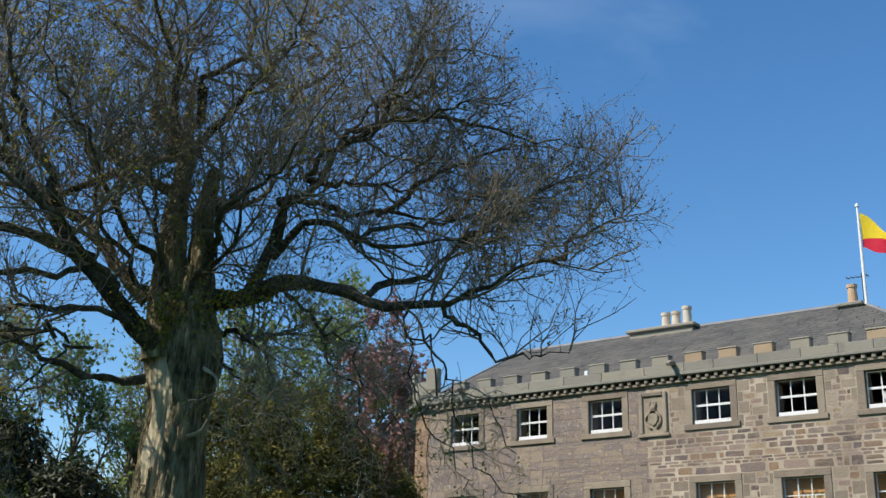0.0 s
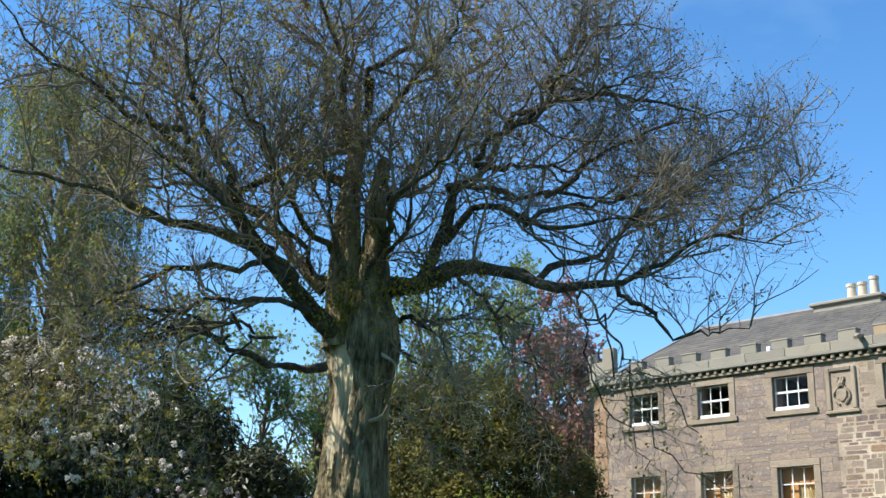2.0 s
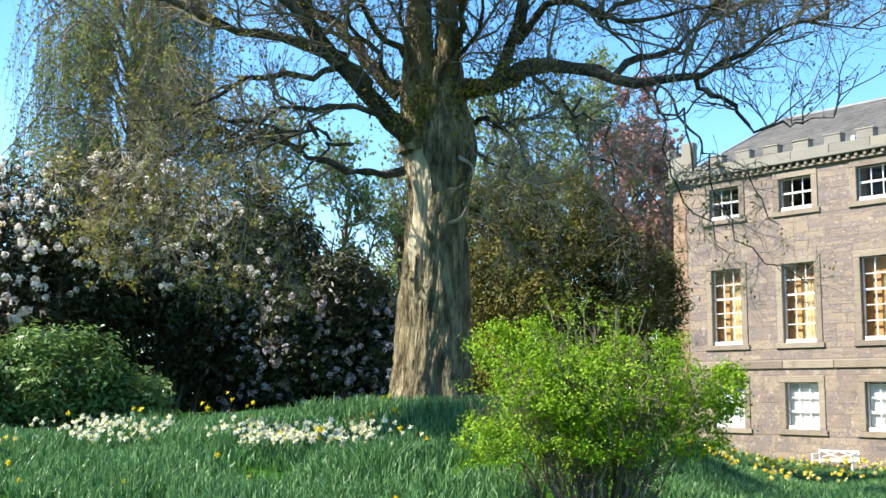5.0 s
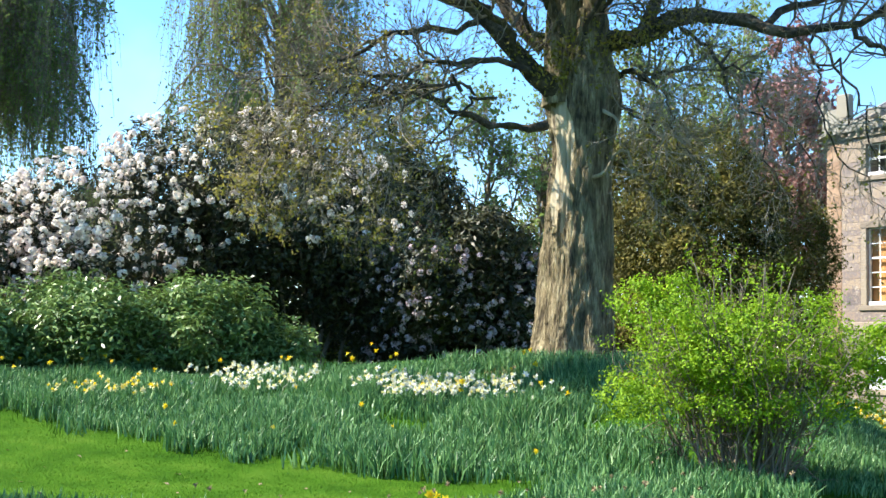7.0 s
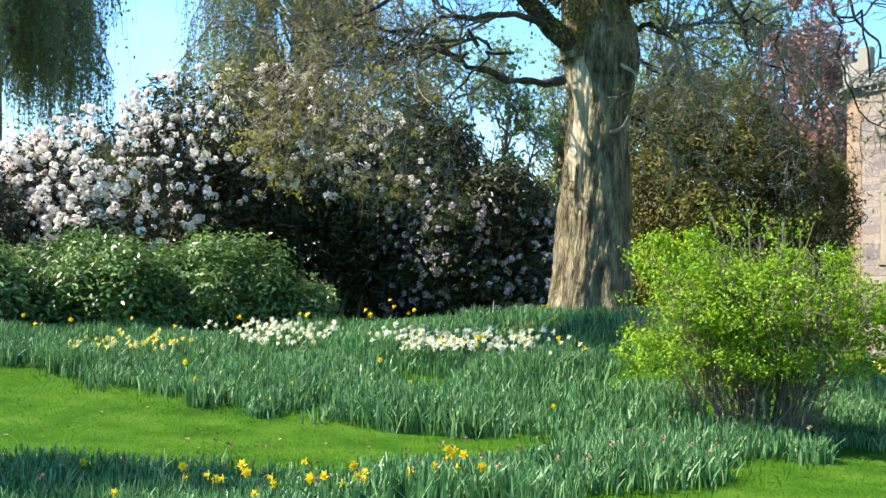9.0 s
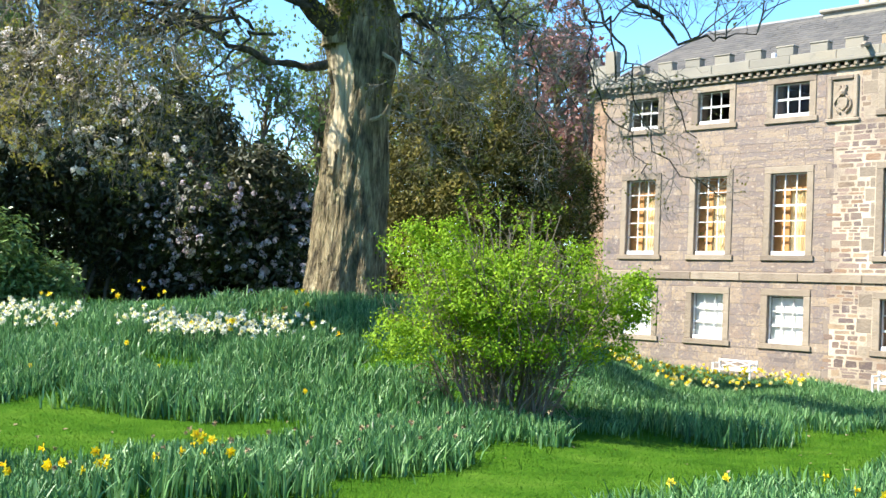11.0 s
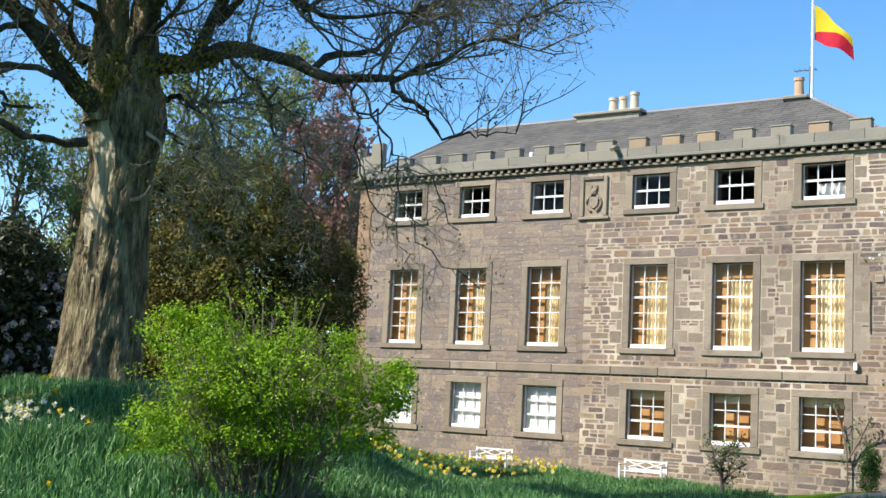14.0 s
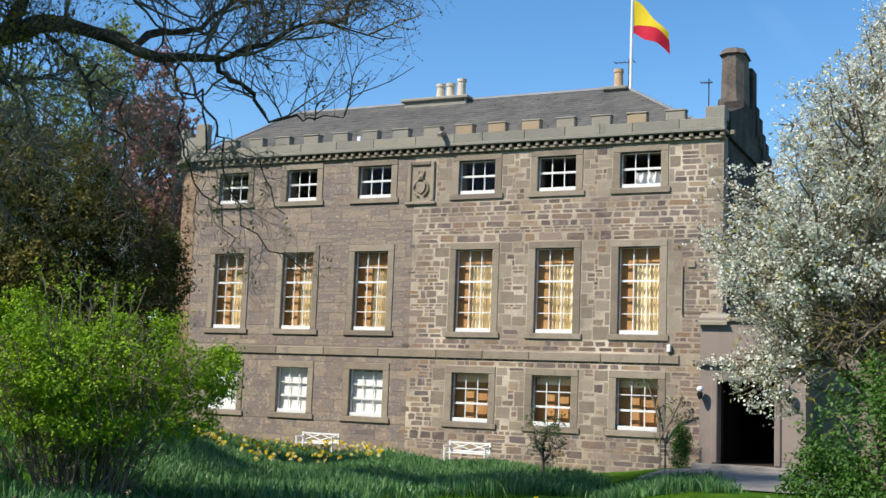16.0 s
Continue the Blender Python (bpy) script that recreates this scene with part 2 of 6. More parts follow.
STRAW = material("dry_straw_stem", [(0.20, 0.15, 0.08), (0.32, 0.25, 0.14)], 2, 0.9, 0, per_piece=0.5)


# ---- mesh helpers ----
def link(name, mesh, mat, parent=None, label=""):
    mesh.materials.append(mat)
    ob = new(name, mesh)
    ob.parent = parent
    if label:
        ob["label"] = label
    return ob


def part(name, bm, mat, parent=None, label="", smooth=False):
    mesh = bpy.data.meshes.new(name)
    if smooth:
        for f in bm.faces:
            f.smooth = True
    bm.to_mesh(mesh)
    bm.free()
    return link(name, mesh, mat, parent, label)


def thing(name, m, label, category, group="", kind=""):
    ob = new(name)
    ob.matrix_world = m
    return tagged(ob, label, category, group, kind)


def quad_mesh(name, verts, quads, smooth=False):
    """A mesh from arrays of vertices (n, 3) and quads (m, 4)."""
    mesh = bpy.data.meshes.new(name)
    verts, quads = np.ascontiguousarray(verts, dtype=np.float32), np.ascontiguousarray(quads, dtype=np.int32)
    mesh.vertices.add(len(verts))
    mesh.vertices.foreach_set("co", verts.ravel())
    mesh.loops.add(quads.size)
    mesh.loops.foreach_set("vertex_index", quads.ravel())
    mesh.polygons.add(len(quads))
    mesh.polygons.foreach_set("loop_start", np.arange(0, quads.size, 4, dtype=np.int32))
    if smooth:
        mesh.polygons.foreach_set("use_smooth", np.ones(len(quads), dtype=bool))
    mesh.update(calc_edges=True)
    return mesh


def box(bm, x0, x1, y0, y1, z0, z1, bevel=0.0):
    r = bmesh.ops.create_cube(bm, size=1.0, matrix=Matrix.Translation(((x0 + x1) / 2, (y0 + y1) / 2, (z0 + z1) / 2)) @ Matrix.Diagonal((x1 - x0, y1 - y0, z1 - z0, 1)))
    if bevel:
        edges = list({e for v in r["verts"] for e in v.link_edges})
        bmesh.ops.bevel(bm, geom=edges, offset=bevel, segments=1, affect="EDGES")
    return r


def box_bm(*a, **k):
    bm = bmesh.new()
    box(bm, *a, **k)
    return bm


def tube(bm, points, radii, sides=8, cap=True):
    """A bent tapered tube through points."""
    rings = []
    pts = [Vector(p) for p in points]
    for i, p in enumerate(pts):
        d = (pts[min(i + 1, len(pts) - 1)] - pts[max(i - 1, 0)]).normalized()
        a = d.orthogonal().normalized() if not rings else (last - d * last.dot(d)).normalized()
        last = a
        b = d.cross(a)
        rings.append([bm.verts.new(p + (a * math.cos(t) + b * math.sin(t)) * radii[i]) for t in (2 * math.pi * k / sides for k in range(sides))])
    for r0, r1 in zip(rings, rings[1:]):
        for k in range(sides):
            bm.faces.new((r0[k], r0[(k + 1) % sides], r1[(k + 1) % sides], r1[k]))
    if cap:
        bm.faces.new(rings[0][::-1])
        bm.faces.new(rings[-1])


def lathe(bm, profile, sides=16, centre=(0, 0, 0)):
    c = Vector(centre)
    rings = [[bm.verts.new(c + Vector((r * math.cos(t), r * math.sin(t), z))) for t in (2 * math.pi * k / sides for k in range(sides))] for r, z in profile]
    for r0, r1 in zip(rings, rings[1:]):
        for k in range(sides):
            bm.faces.new((r0[k], r0[(k + 1) % sides], r1[(k + 1) % sides], r1[k]))
    bm.faces.new(rings[0][::-1])
    bm.faces.new(rings[-1])


def unit(v):
    return v / np.maximum(np.linalg.norm(v, axis=-1, keepdims=True), 1e-9)


RNG = np.random.default_rng(7)


def sticks(p0, p1, p2, r0, r2):
    """Three-sided bent twigs from arrays of starts, middles and ends."""
    n = len(p0)
    d = unit(p2 - p0)
    a = unit(np.cross(d, RNG.normal(size=(n, 3))))
    b = np.cross(d, a)
    rm = (r0 + r2) / 2
    v = []
    for p, r in ((p0, r0), (p1, rm), (p2, r2)):
        for k in range(3):
            t = 2 * math.pi * k / 3
            v.append(p + (a * math.cos(t) + b * math.sin(t)) * r[:, None])
    verts = np.stack(v, 1).reshape(-1, 3)
    q = np.array([[j * 3 + k, j * 3 + (k + 1) % 3, j * 3 + 3 + (k + 1) % 3, j * 3 + 3 + k] for j in range(2) for k in range(3)])
    return verts, (np.arange(n)[:, None, None] * 9 + q).reshape(-1, 4)


def leaves(c, size, up=0.3, aspect=0.5, fold=0.2, out=None):
    """Folded rhombic leaves at centres c; up: how far they face upwards; size: length, an array or a number; out: directions to which they lean."""
    n = len(c)
    size = np.broadcast_to(size, n) * RNG.uniform(0.65, 1.3, n)
    nrm = unit(RNG.normal(size=(n, 3)) + np.array([0, 0, up * 3]) + (0 if out is None else 1.5 * out))
    a = unit(np.cross(nrm, RNG.normal(size=(n, 3))))
    b = np.cross(nrm, a)
    L, Wd = size[:, None] * 0.5, size[:, None] * aspect * 0.5
    verts = np.stack([c - a * L, c + b * Wd + nrm * L * fold, c + a * L, c - b * Wd + nrm * L * fold], 1).reshape(-1, 3)
    return verts, np.arange(4 * n).reshape(-1, 4)


def joined(*bufs):
    vs, qs, k = [], [], 0
    for v, q in bufs:
        vs.append(v)
        qs.append(q + k)
        k += len(v)
    return np.concatenate(vs), np.concatenate(qs)


def in_ball(n):
    return unit(RNG.normal(size=(n, 3))) * RNG.uniform(0, 1, (n, 1)) ** (1 / 3)


def shell(n, inner=0.75):
    return unit(RNG.normal(size=(n, 3))) * RNG.uniform(inner, 1.0, (n, 1))


def polar(az, r, z=0.0):
    a = radians(az)
    return Vector((-math.sin(a) * r, math.cos(a) * r, z))


def sstep(a, b, v):
    t = np.clip((v - a) / (b - a), 0, 1)
    return t * t * (3 - 2 * t)


def ground_z(x, y):
    """Lawn level at the visitor's feet, a mound under the old tree, a dip in front of the house."""
    x, y = np.asarray(x, float), np.asarray(y, float)
    r, az = np.hypot(x, y), np.degrees(np.arctan2(-x, y))
    mound = sstep(12, 22, r) * sstep(-5, 9, az) * (1.55 - 0.25 * sstep(14, 18, az) - 0.45 * sstep(20, 31, az)) * (1 - sstep(120, 160, az)) * (1 - 0.75 * sstep(30, 60, r))
    dip = -0.55 * (1 - 0.7 * sstep(19, 25, -az)) * sstep(15, 27, r) * (1 - sstep(-5, 9, az)) * sstep(-120, -80, az)
    return mound + dip + 0.03 * np.sin(x * 0.9) * np.cos(y * 0.7)


def gz(x, y):
    return float(ground_z(x, y))


# ---- ground ----
radii = np.concatenate([np.linspace(0.0, 45, 110), np.geomspace(47, 1500, 24)])
turns = np.linspace(0, 2 * math.pi, 241)[:-1]
rr, tt = np.meshgrid(radii, turns, indexing="ij")
gx, gy = -np.sin(tt) * rr, np.cos(tt) * rr
gverts = np.stack([gx, gy, ground_z(gx, gy)], -1).reshape(-1, 3)
gi = np.arange(len(radii) * 240).reshape(len(radii), 240)
gn = np.roll(gi, -1, axis=1)
ground = link("ground", quad_mesh("ground", gverts, np.stack([gi[:-1], gi[1:], gn[1:], gn[:-1]], -1).reshape(-1, 4), True), LAWN)
tagged(ground, "mown green lawn rising to a mound", "lawn", kind="structure")

# ---- house ----
# local x runs along the front, y into the house, z up; the front stands 30 m off
FRONT_YAW = -37.14
HOUSE_M = pose(*polar(FRONT_YAW, 30.0), 0, 0, FRONT_YAW)
X0, X1, DEPTH = -23.89, -6.2, 8.5
BASE, STRING, EAVES = -0.8, 2.41, 8.51
COLS = [(-22.38, -21.27), (-19.80, -18.70), (-17.23, -16.10), (-13.86, -12.72), (-11.41, -10.28), (-9.0, -7.87)]
ROWS = {"ground": (0.62, 2.0), "main": (3.17, 5.54), "upper": (7.16, 8.15)}
rnd = random.Random(3)
house = thing("house", HOUSE_M, "three-storey sandstone country house with crenellated parapet and slate roof", "house")
OPENINGS = [(a, b, z0, z1, row) for row, (z0, z1) in ROWS.items() for a, b in COLS]


def wall_with_openings(x0, x1, z0, z1, y0, y1, holes):
    """One wall built of blocks round its openings."""
    bm = bmesh.new()
    xs = sorted({x0, x1, *(v for h in holes for v in h[:2])})
    for a, b in zip(xs, xs[1:]):
        cuts = sorted((h[2], h[3]) for h in holes if h[0] < (a + b) / 2 < h[1])
        z = z0
        for c0, c1 in cuts + [(z1, z1)]:
            if c0 > z:
                box(bm, a, b, y0, y1, z, c0)
            z = c1
    return bm


front = part("front_wall", wall_with_openings(X0 + 0.6, X1, BASE, EAVES, 0.0, 0.55, OPENINGS), TIGHT, house, "brown sandstone wall with three rows of six windows")
part("rubble_backing", wall_with_openings(-15.3, X1 + 0.004, BASE, EAVES - 0.01, -0.009, 0.0, [h for h in OPENINGS if h[0] > -15.3]), MORTAR, front, "pale lime mortar behind rubble stones")["kind"] = "stuff"
# right-hand end wall has its shade painted into the stone colour
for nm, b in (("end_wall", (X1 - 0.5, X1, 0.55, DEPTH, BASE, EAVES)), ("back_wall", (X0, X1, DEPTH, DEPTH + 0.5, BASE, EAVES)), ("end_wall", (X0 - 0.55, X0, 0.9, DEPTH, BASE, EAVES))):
    part(nm, box_bm(*b), SHADE_STONE if b[0] > -8 else TIGHT, house)
# rounded corner
bm = bmesh.new()
for k in range(8):
    a0, a1 = math.pi / 2 * k / 8, math.pi / 2 * (k + 1) / 8
    c, r = (X0 + 0.6, 1.15), 1.15
    p = [(c[0] - r * math.sin(a), c[1] - r * math.cos(a)) for a in (a0, a1)]
    vs = [bm.verts.new((*q, z)) for z in (BASE, EAVES) for q in p]
    bm.faces.new((vs[0], vs[1], vs[3], vs[2]))
part("corner_wall", bm, QUOIN, house, "rounded corner of orange sandstone blocks")
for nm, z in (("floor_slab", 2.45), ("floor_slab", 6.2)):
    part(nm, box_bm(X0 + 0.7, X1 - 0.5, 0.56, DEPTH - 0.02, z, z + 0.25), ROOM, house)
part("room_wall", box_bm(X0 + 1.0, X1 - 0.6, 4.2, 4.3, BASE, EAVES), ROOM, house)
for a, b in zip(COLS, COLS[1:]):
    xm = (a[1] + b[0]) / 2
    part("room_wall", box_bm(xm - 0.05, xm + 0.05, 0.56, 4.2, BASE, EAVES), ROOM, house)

# string course in lengths
x = X0 + 0.62
while x < -7.35:
    w = min(rnd.uniform(1.4, 2.2), -7.3 - x)
    part("string_course_stone", box_bm(x, x + w - 0.012, -0.06, 0.02, STRING, STRING + 0.24, bevel=0.015), SURROUND, house)
    x += w


# unseen slab, added to keep sky light from leaking in under the roof
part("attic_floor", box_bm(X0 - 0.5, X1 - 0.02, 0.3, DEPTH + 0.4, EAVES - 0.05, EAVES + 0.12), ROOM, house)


# windows
def window(row, a, b, z0, z1, i):
    nx, nz = {"ground": (3, 3), "main": (3, 5), "upper": (3, 2)}[row]
    w = thing("window", Matrix(), "", "")
    w.parent = house
    w["label"] = {"ground": "white sash window with stone surround, low storey", "main": "tall white sash window with lit cream curtains", "upper": "small white sash window with dark room behind"}[row]
    for nm, bb in (("jamb", (a - 0.21, a, -0.03, 0.16, z0, z1)), ("jamb", (b, b + 0.21, -0.03, 0.16, z0, z1)), ("lintel", (a - 0.21, b + 0.21, -0.034, 0.16, z1, z1 + 0.2)), ("stone_sill", (a - 0.27, b + 0.27, -0.06, 0.18, z0 - 0.16, z0))):
        part(nm, box_bm(*bb, bevel=0.012), SURROUND, w)
    yf = 0.11
    for nm, bb in (("frame_side", (a, a + 0.02, yf, yf + 0.09, z0, z1)), ("frame_side", (b - 0.02, b, yf, yf + 0.09, z0, z1)), ("frame_head", (a + 0.02, b - 0.02, yf, yf + 0.09, z1 - 0.025, z1)), ("window_sill", (a + 0.02, b - 0.02, yf - 0.07, yf + 0.09, z0 + 0.002, z0 + 0.115))):
        part(nm, box_bm(*bb, bevel=0.006), PAINT, w)
    ax, bx, az, bz = a + 0.02, b - 0.02, z0 + 0.115, z1 - 0.025
    for k in range(1, nx):
        xc = ax + (bx - ax) * k / nx
        part("glazing_bar", box_bm(xc - 0.014, xc + 0.014, yf + 0.015, yf + 0.05, az, bz), PAINT, w)
    for k in range(1, nz):
        zc = az + (bz - az) * k / nz
        t = 0.03 if k == {"ground": 1, "main": 3, "upper": 1}[row] else 0.014
        part("meeting_rail" if t > 0.02 else "glazing_bar", box_bm(ax, bx, yf + 0.008, yf + 0.056, zc - t, zc + t), PAINT, w)
    for k in range(nx):
        for j in range(nz):
            xa, xb = ax + (bx - ax) * k / nx, ax + (bx - ax) * (k + 1) / nx
            za, zb = az + (bz - az) * j / nz, az + (bz - az) * (j + 1) / nz
            bm = bmesh.new()
            tilt = rnd.uniform(-0.004, 0.004)
            bm.faces.new([bm.verts.new(v) for v in ((xa + 0.01, yf + 0.03 + tilt, za + 0.01), (xb - 0.01, yf + 0.03, za + 0.01), (xb - 0.01, yf + 0.03 - tilt, zb - 0.01), (xa + 0.01, yf + 0.03, zb - 0.01))])
            pane = part("pane", bm, GLASS, w)
            pane.visible_shadow = False

    def pleated(name, xa, xb, za, zb, y, mat, folds):
        bm = bmesh.new()
        n = folds * 6
        lo, hi = [], []
        ph = rnd.uniform(0, 6)
        for k in range(n + 1):
            xx = xa + (xb - xa) * k / n
            yy = y + 0.055 * math.sin(2 * math.pi * folds * k / n + ph) + 0.012 * math.sin(5.1 * k + ph)
            lo.append(bm.verts.new((xx, yy + rnd.uniform(-0.006, 0.006), za)))
            hi.append(bm.verts.new((xx, yy * 0.6 + y * 0.4, zb)))
        for k in range(n):
            bm.faces.new((lo[k], lo[k + 1], hi[k + 1], hi[k]))
        return part(name, bm, mat, w, smooth=True)

    deep = 0.0
    if row == "main":
        deep = 0.38 if i < 3 else 0.34
        cut = a + (b - a) * (0.42 if i < 3 else 0.34)
        pleated("curtain", cut - 0.1, b + 0.05, z0 - 0.1, z1 + 0.1, deep, CURTAIN, 8)
        part("shutter", box_bm(a - 0.04, cut, deep - 0.09, deep - 0.06, z0 - 0.1, z1 + 0.1, bevel=0.006), SHUTTER, w, "orange-brown wooden shutter")
        part("pelmet", box_bm(cut, b + 0.05, deep - 0.1, deep - 0.07, z1 - (0.5 if i < 3 else 0.4), z1 + 0.1, bevel=0.01), SHUTTER, w, "orange-brown wooden pelmet")
    elif row == "ground":
        if i < 3:
            part("blind", box_bm(a + 0.03, b - 0.03, yf + 0.1, yf + 0.115, z0 + 0.02, z1 - (0.02 if i != 2 else 0.05), bevel=0.003), BLIND, w, "drawn white blind")
        else:
            deep = 0.45
            for k, q in enumerate((a - 0.02, (a + b) / 2 - 0.04)):
                part("shutter", box_bm(q, q + 0.62, deep - 0.06 + 0.04 * k, deep - 0.03 + 0.04 * k, z0 - 0.1, z1 + 0.1, bevel=0.006), SHUTTER, w, "orange-brown wooden shutter")
            part("valance", box_bm(a, b, deep - 0.1, deep - 0.07, z1 - 0.25, z1 + 0.1, bevel=0.008), CURTAIN, w, "cream fabric valance")
    elif i == 5:
        pleated("curtain", a + 0.3, b - 0.1, z0 + 0.1, z0 + 0.5, yf + 0.3, BLIND, 4)
    if deep:
        for nm, bb in (("embrasure", (a - 0.06, a - 0.005, 0.24, deep + 0.05, z0 - 0.1, z1 + 0.1)), ("embrasure", (b + 0.005, b + 0.06, 0.24, deep + 0.05, z0 - 0.1, z1 + 0.1)), ("embrasure_head", (a - 0.06, b + 0.06, 0.24, deep + 0.05, z1 + 0.1, z1 + 0.14))):
            part(nm, box_bm(*bb), SHUTTER, w)
    return w


for h in OPENINGS:
    window(h[4], *h[:4], COLS.index(h[:2]))

# carved stone panel with shield
crest = thing("carved_panel", Matrix(), "", "")
crest.parent = house
crest["label"] = "carved stone armorial panel with weathered relief"
for bb in ((-15.52, -15.40, 7.0, 8.2), (-14.76, -14.64, 7.0, 8.2), (-15.40, -14.76, 8.08, 8.2), (-15.58, -14.58, 6.9, 7.0)):
    part("moulding", box_bm(bb[0], bb[1], -0.08, 0.02, bb[2], bb[3], bevel=0.02), SURROUND, crest)
part("field", box_bm(-15.40, -14.76, -0.025, 0.02, 7.0, 8.08), SURROUND, crest)
bm = bmesh.new()
outline = [(0.17, 0.18), (0.17, -0.02), (0.12, -0.14), (0, -0.22), (-0.12, -0.14), (-0.17, -0.02), (-0.17, 0.18)]
v0 = [bm.verts.new((-15.08 + px, -0.025, 7.42 + pz)) for px, pz in outline]
v1 = [bm.verts.new((-15.08 + px * 0.85, -0.075, 7.42 + pz * 0.85)) for px, pz in outline]
bm.faces.new(v1[::-1])
for k in range(7):
    bm.faces.new((v0[k], v0[(k + 1) % 7], v1[(k + 1) % 7], v1[k]))
part("shield", bm, SURROUND, crest)
for sx in (-1, 1):
    bm = bmesh.new()
    tube(bm, [(-15.08 + sx * (0.08 + 0.17 * math.sin(k * 0.55)), -0.05, 7.15 + 0.085 * k) for k in range(10)], [0.03 + 0.012 * math.sin(k * 1.7) for k in range(10)], 6)
    part("scroll", bm, SURROUND, crest)
bm = bmesh.new()
lathe(bm, [(0.02, 0), (0.1, 0.03), (0.11, 0.12), (0.06, 0.2), (0.03, 0.3)], 8, (-15.08, -0.03, 7.62))
part("helm", bm, SURROUND, crest)

# cornice, corbels, parapet
part("cornice", box_bm(X0 + 0.55, X1 + 0.08, -0.21, 0.4, EAVES + 0.06, EAVES + 0.16, bevel=0.02), PARAPET, house)
part("bed_mould", box_bm(X0 + 0.55, X1 + 0.04, -0.1, 0.3, EAVES - 0.12, EAVES - 0.04, bevel=0.01), SURROUND, house)
corbel = box_bm(-0.06, 0.06, -0.16, 0.0, -0.06, 0.07, bevel=0.02)
corbel_mesh = bpy.data.meshes.new("corbel")
corbel.to_mesh(corbel_mesh)
corbel.free()
corbel_mesh.materials.append(SURROUND)
for k in range(64):
    ob = new("corbel", corbel_mesh)
    ob.parent = house
    ob.location = (X0 + 0.75 + k * 0.273, 0.0, EAVES - 0.005)
x = X0 + 0.55
while x < X1 + 0.05:
    w = min(rnd.uniform(0.9, 1.5), X1 + 0.06 - x)
    part("parapet_stone", box_bm(x, x + w - 0.008, -0.17, 0.13, EAVES + 0.16, EAVES + 0.42 + rnd.uniform(-0.008, 0.008), bevel=0.012), PARAPET, house)
    x += w
for k in range(15):
    xm = -22.03 + k * 1.04
    if k == 14:
        xm = -7.45
    t = rnd.uniform(-0.02, 0.02)
    m = part("merlon", box_bm(xm - 0.27 + t, xm + 0.27 + t, -0.15, 0.13, EAVES + 0.41, EAVES + 0.68 + rnd.uniform(-0.02, 0.02), bevel=0.02), TAN_STONE if k in (8, 9, 10, 13) else PARAPET, house)
    part("merlon_cap", box_bm(xm - 0.30 + t, xm + 0.285 + t, -0.165, 0.14, EAVES + 0.67, EAVES + 0.725, bevel=0.015), PARAPET, m)
part("merlon", box_bm(-6.66, X1 + 0.06, -0.16, 0.4, EAVES + 0.41, EAVES + 0.74, bevel=0.02), PARAPET, house)
# curved parapet of the corner
for (r0, r1, z0, z1, nm, mat) in ((1.0, 1.41, EAVES + 0.06, EAVES + 0.16, "corner_cornice", PARAPET), (1.0, 1.30, EAVES + 0.16, EAVES + 0.88, "corner_parapet", PARAPET), (1.02, 1.25, EAVES - 0.12, EAVES - 0.04, "corner_mould", SURROUND)):
    bm = bmesh.new()
    rings = []
    for k in range(13):
        a = math.pi * 0.62 * k / 12
        s, c = math.sin(a), math.cos(a)
        rings.append([bm.verts.new((X0 + 0.6 - r * s, 1.15 - r * c, z)) for r, z in ((r0, z0), (r1, z0), (r1, z1), (r0, z1))])
    for q0, q1 in zip(rings, rings[1:]):
        for k in range(4):
            bm.faces.new((q0[k], q1[k], q1[(k + 1) % 4], q0[(k + 1) % 4]))
    bm.faces.new(rings[0])
    bm.faces.new(rings[-1][::-1])
    part(nm, bm, mat, house)
for k in range(5):
    a = math.pi / 2 * (k + 0.6) / 5
    ob = new("corbel", corbel_mesh)
    ob.parent = house
    ob.matrix_basis = Matrix.Translation((X0 + 0.6 - 1.15 * math.sin(a), 1.15 - 1.15 * math.cos(a), EAVES - 0.005)) @ Matrix.Rotation(-a, 4, "Z")
for a, wid, hh in ((-0.13, 0.22, 1.32), (0.78, 0.3, 1.24), (1.5, 0.36, 1.2)):
    m = part("merlon", box_bm(-wid, wid, -0.14, 0.14, EAVES + (0.4 if a < 0 else 0.86), EAVES + hh, bevel=0.02), PARAPET, house, "tall corner merlon")
    m.matrix_basis = Matrix.Translation((X0 + 0.6 - 1.18 * math.sin(a), 1.15 - 1.18 * math.cos(a), 0)) @ Matrix.Rotation(-a, 4, "Z")
# water spouts on the parapet
for xs in (-21.9, -14.35):
    bm = bmesh.new()
    tube(bm, [(xs, -0.1, EAVES + 0.45), (xs + 0.02, -0.35, EAVES + 0.42), (xs + 0.02, -0.5, EAVES + 0.34)], [0.09, 0.08, 0.06], 8)
    part("water_spout", bm, SURROUND, house, "stone water spout")

# hipped slate roof
RZ0, RZ1 = EAVES + 0.3, 11.12
ra, rb = (-22.3, 4.2), (-10.1, 4.2)
ea, eb, ec, ed = (X0 - 0.2, 0.5), (X1 - 0.5, 0.5), (X1 - 0.5, DEPTH - 0.1), (X0 - 0.2, DEPTH - 0.1)
bm = bmesh.new()
P = [bm.verts.new((*p, RZ0)) for p in (ea, eb, ec, ed)] + [bm.verts.new((*p, RZ1)) for p in (ra, rb)]
for f in ((0, 1, 5, 4), (1, 2, 5), (2, 3, 4, 5), (3, 0, 4), (3, 2, 1, 0)):
    bm.faces.new([P[k] for k in f])
roof = part("roof", bm, SLATE, house, "grey slate hipped roof")


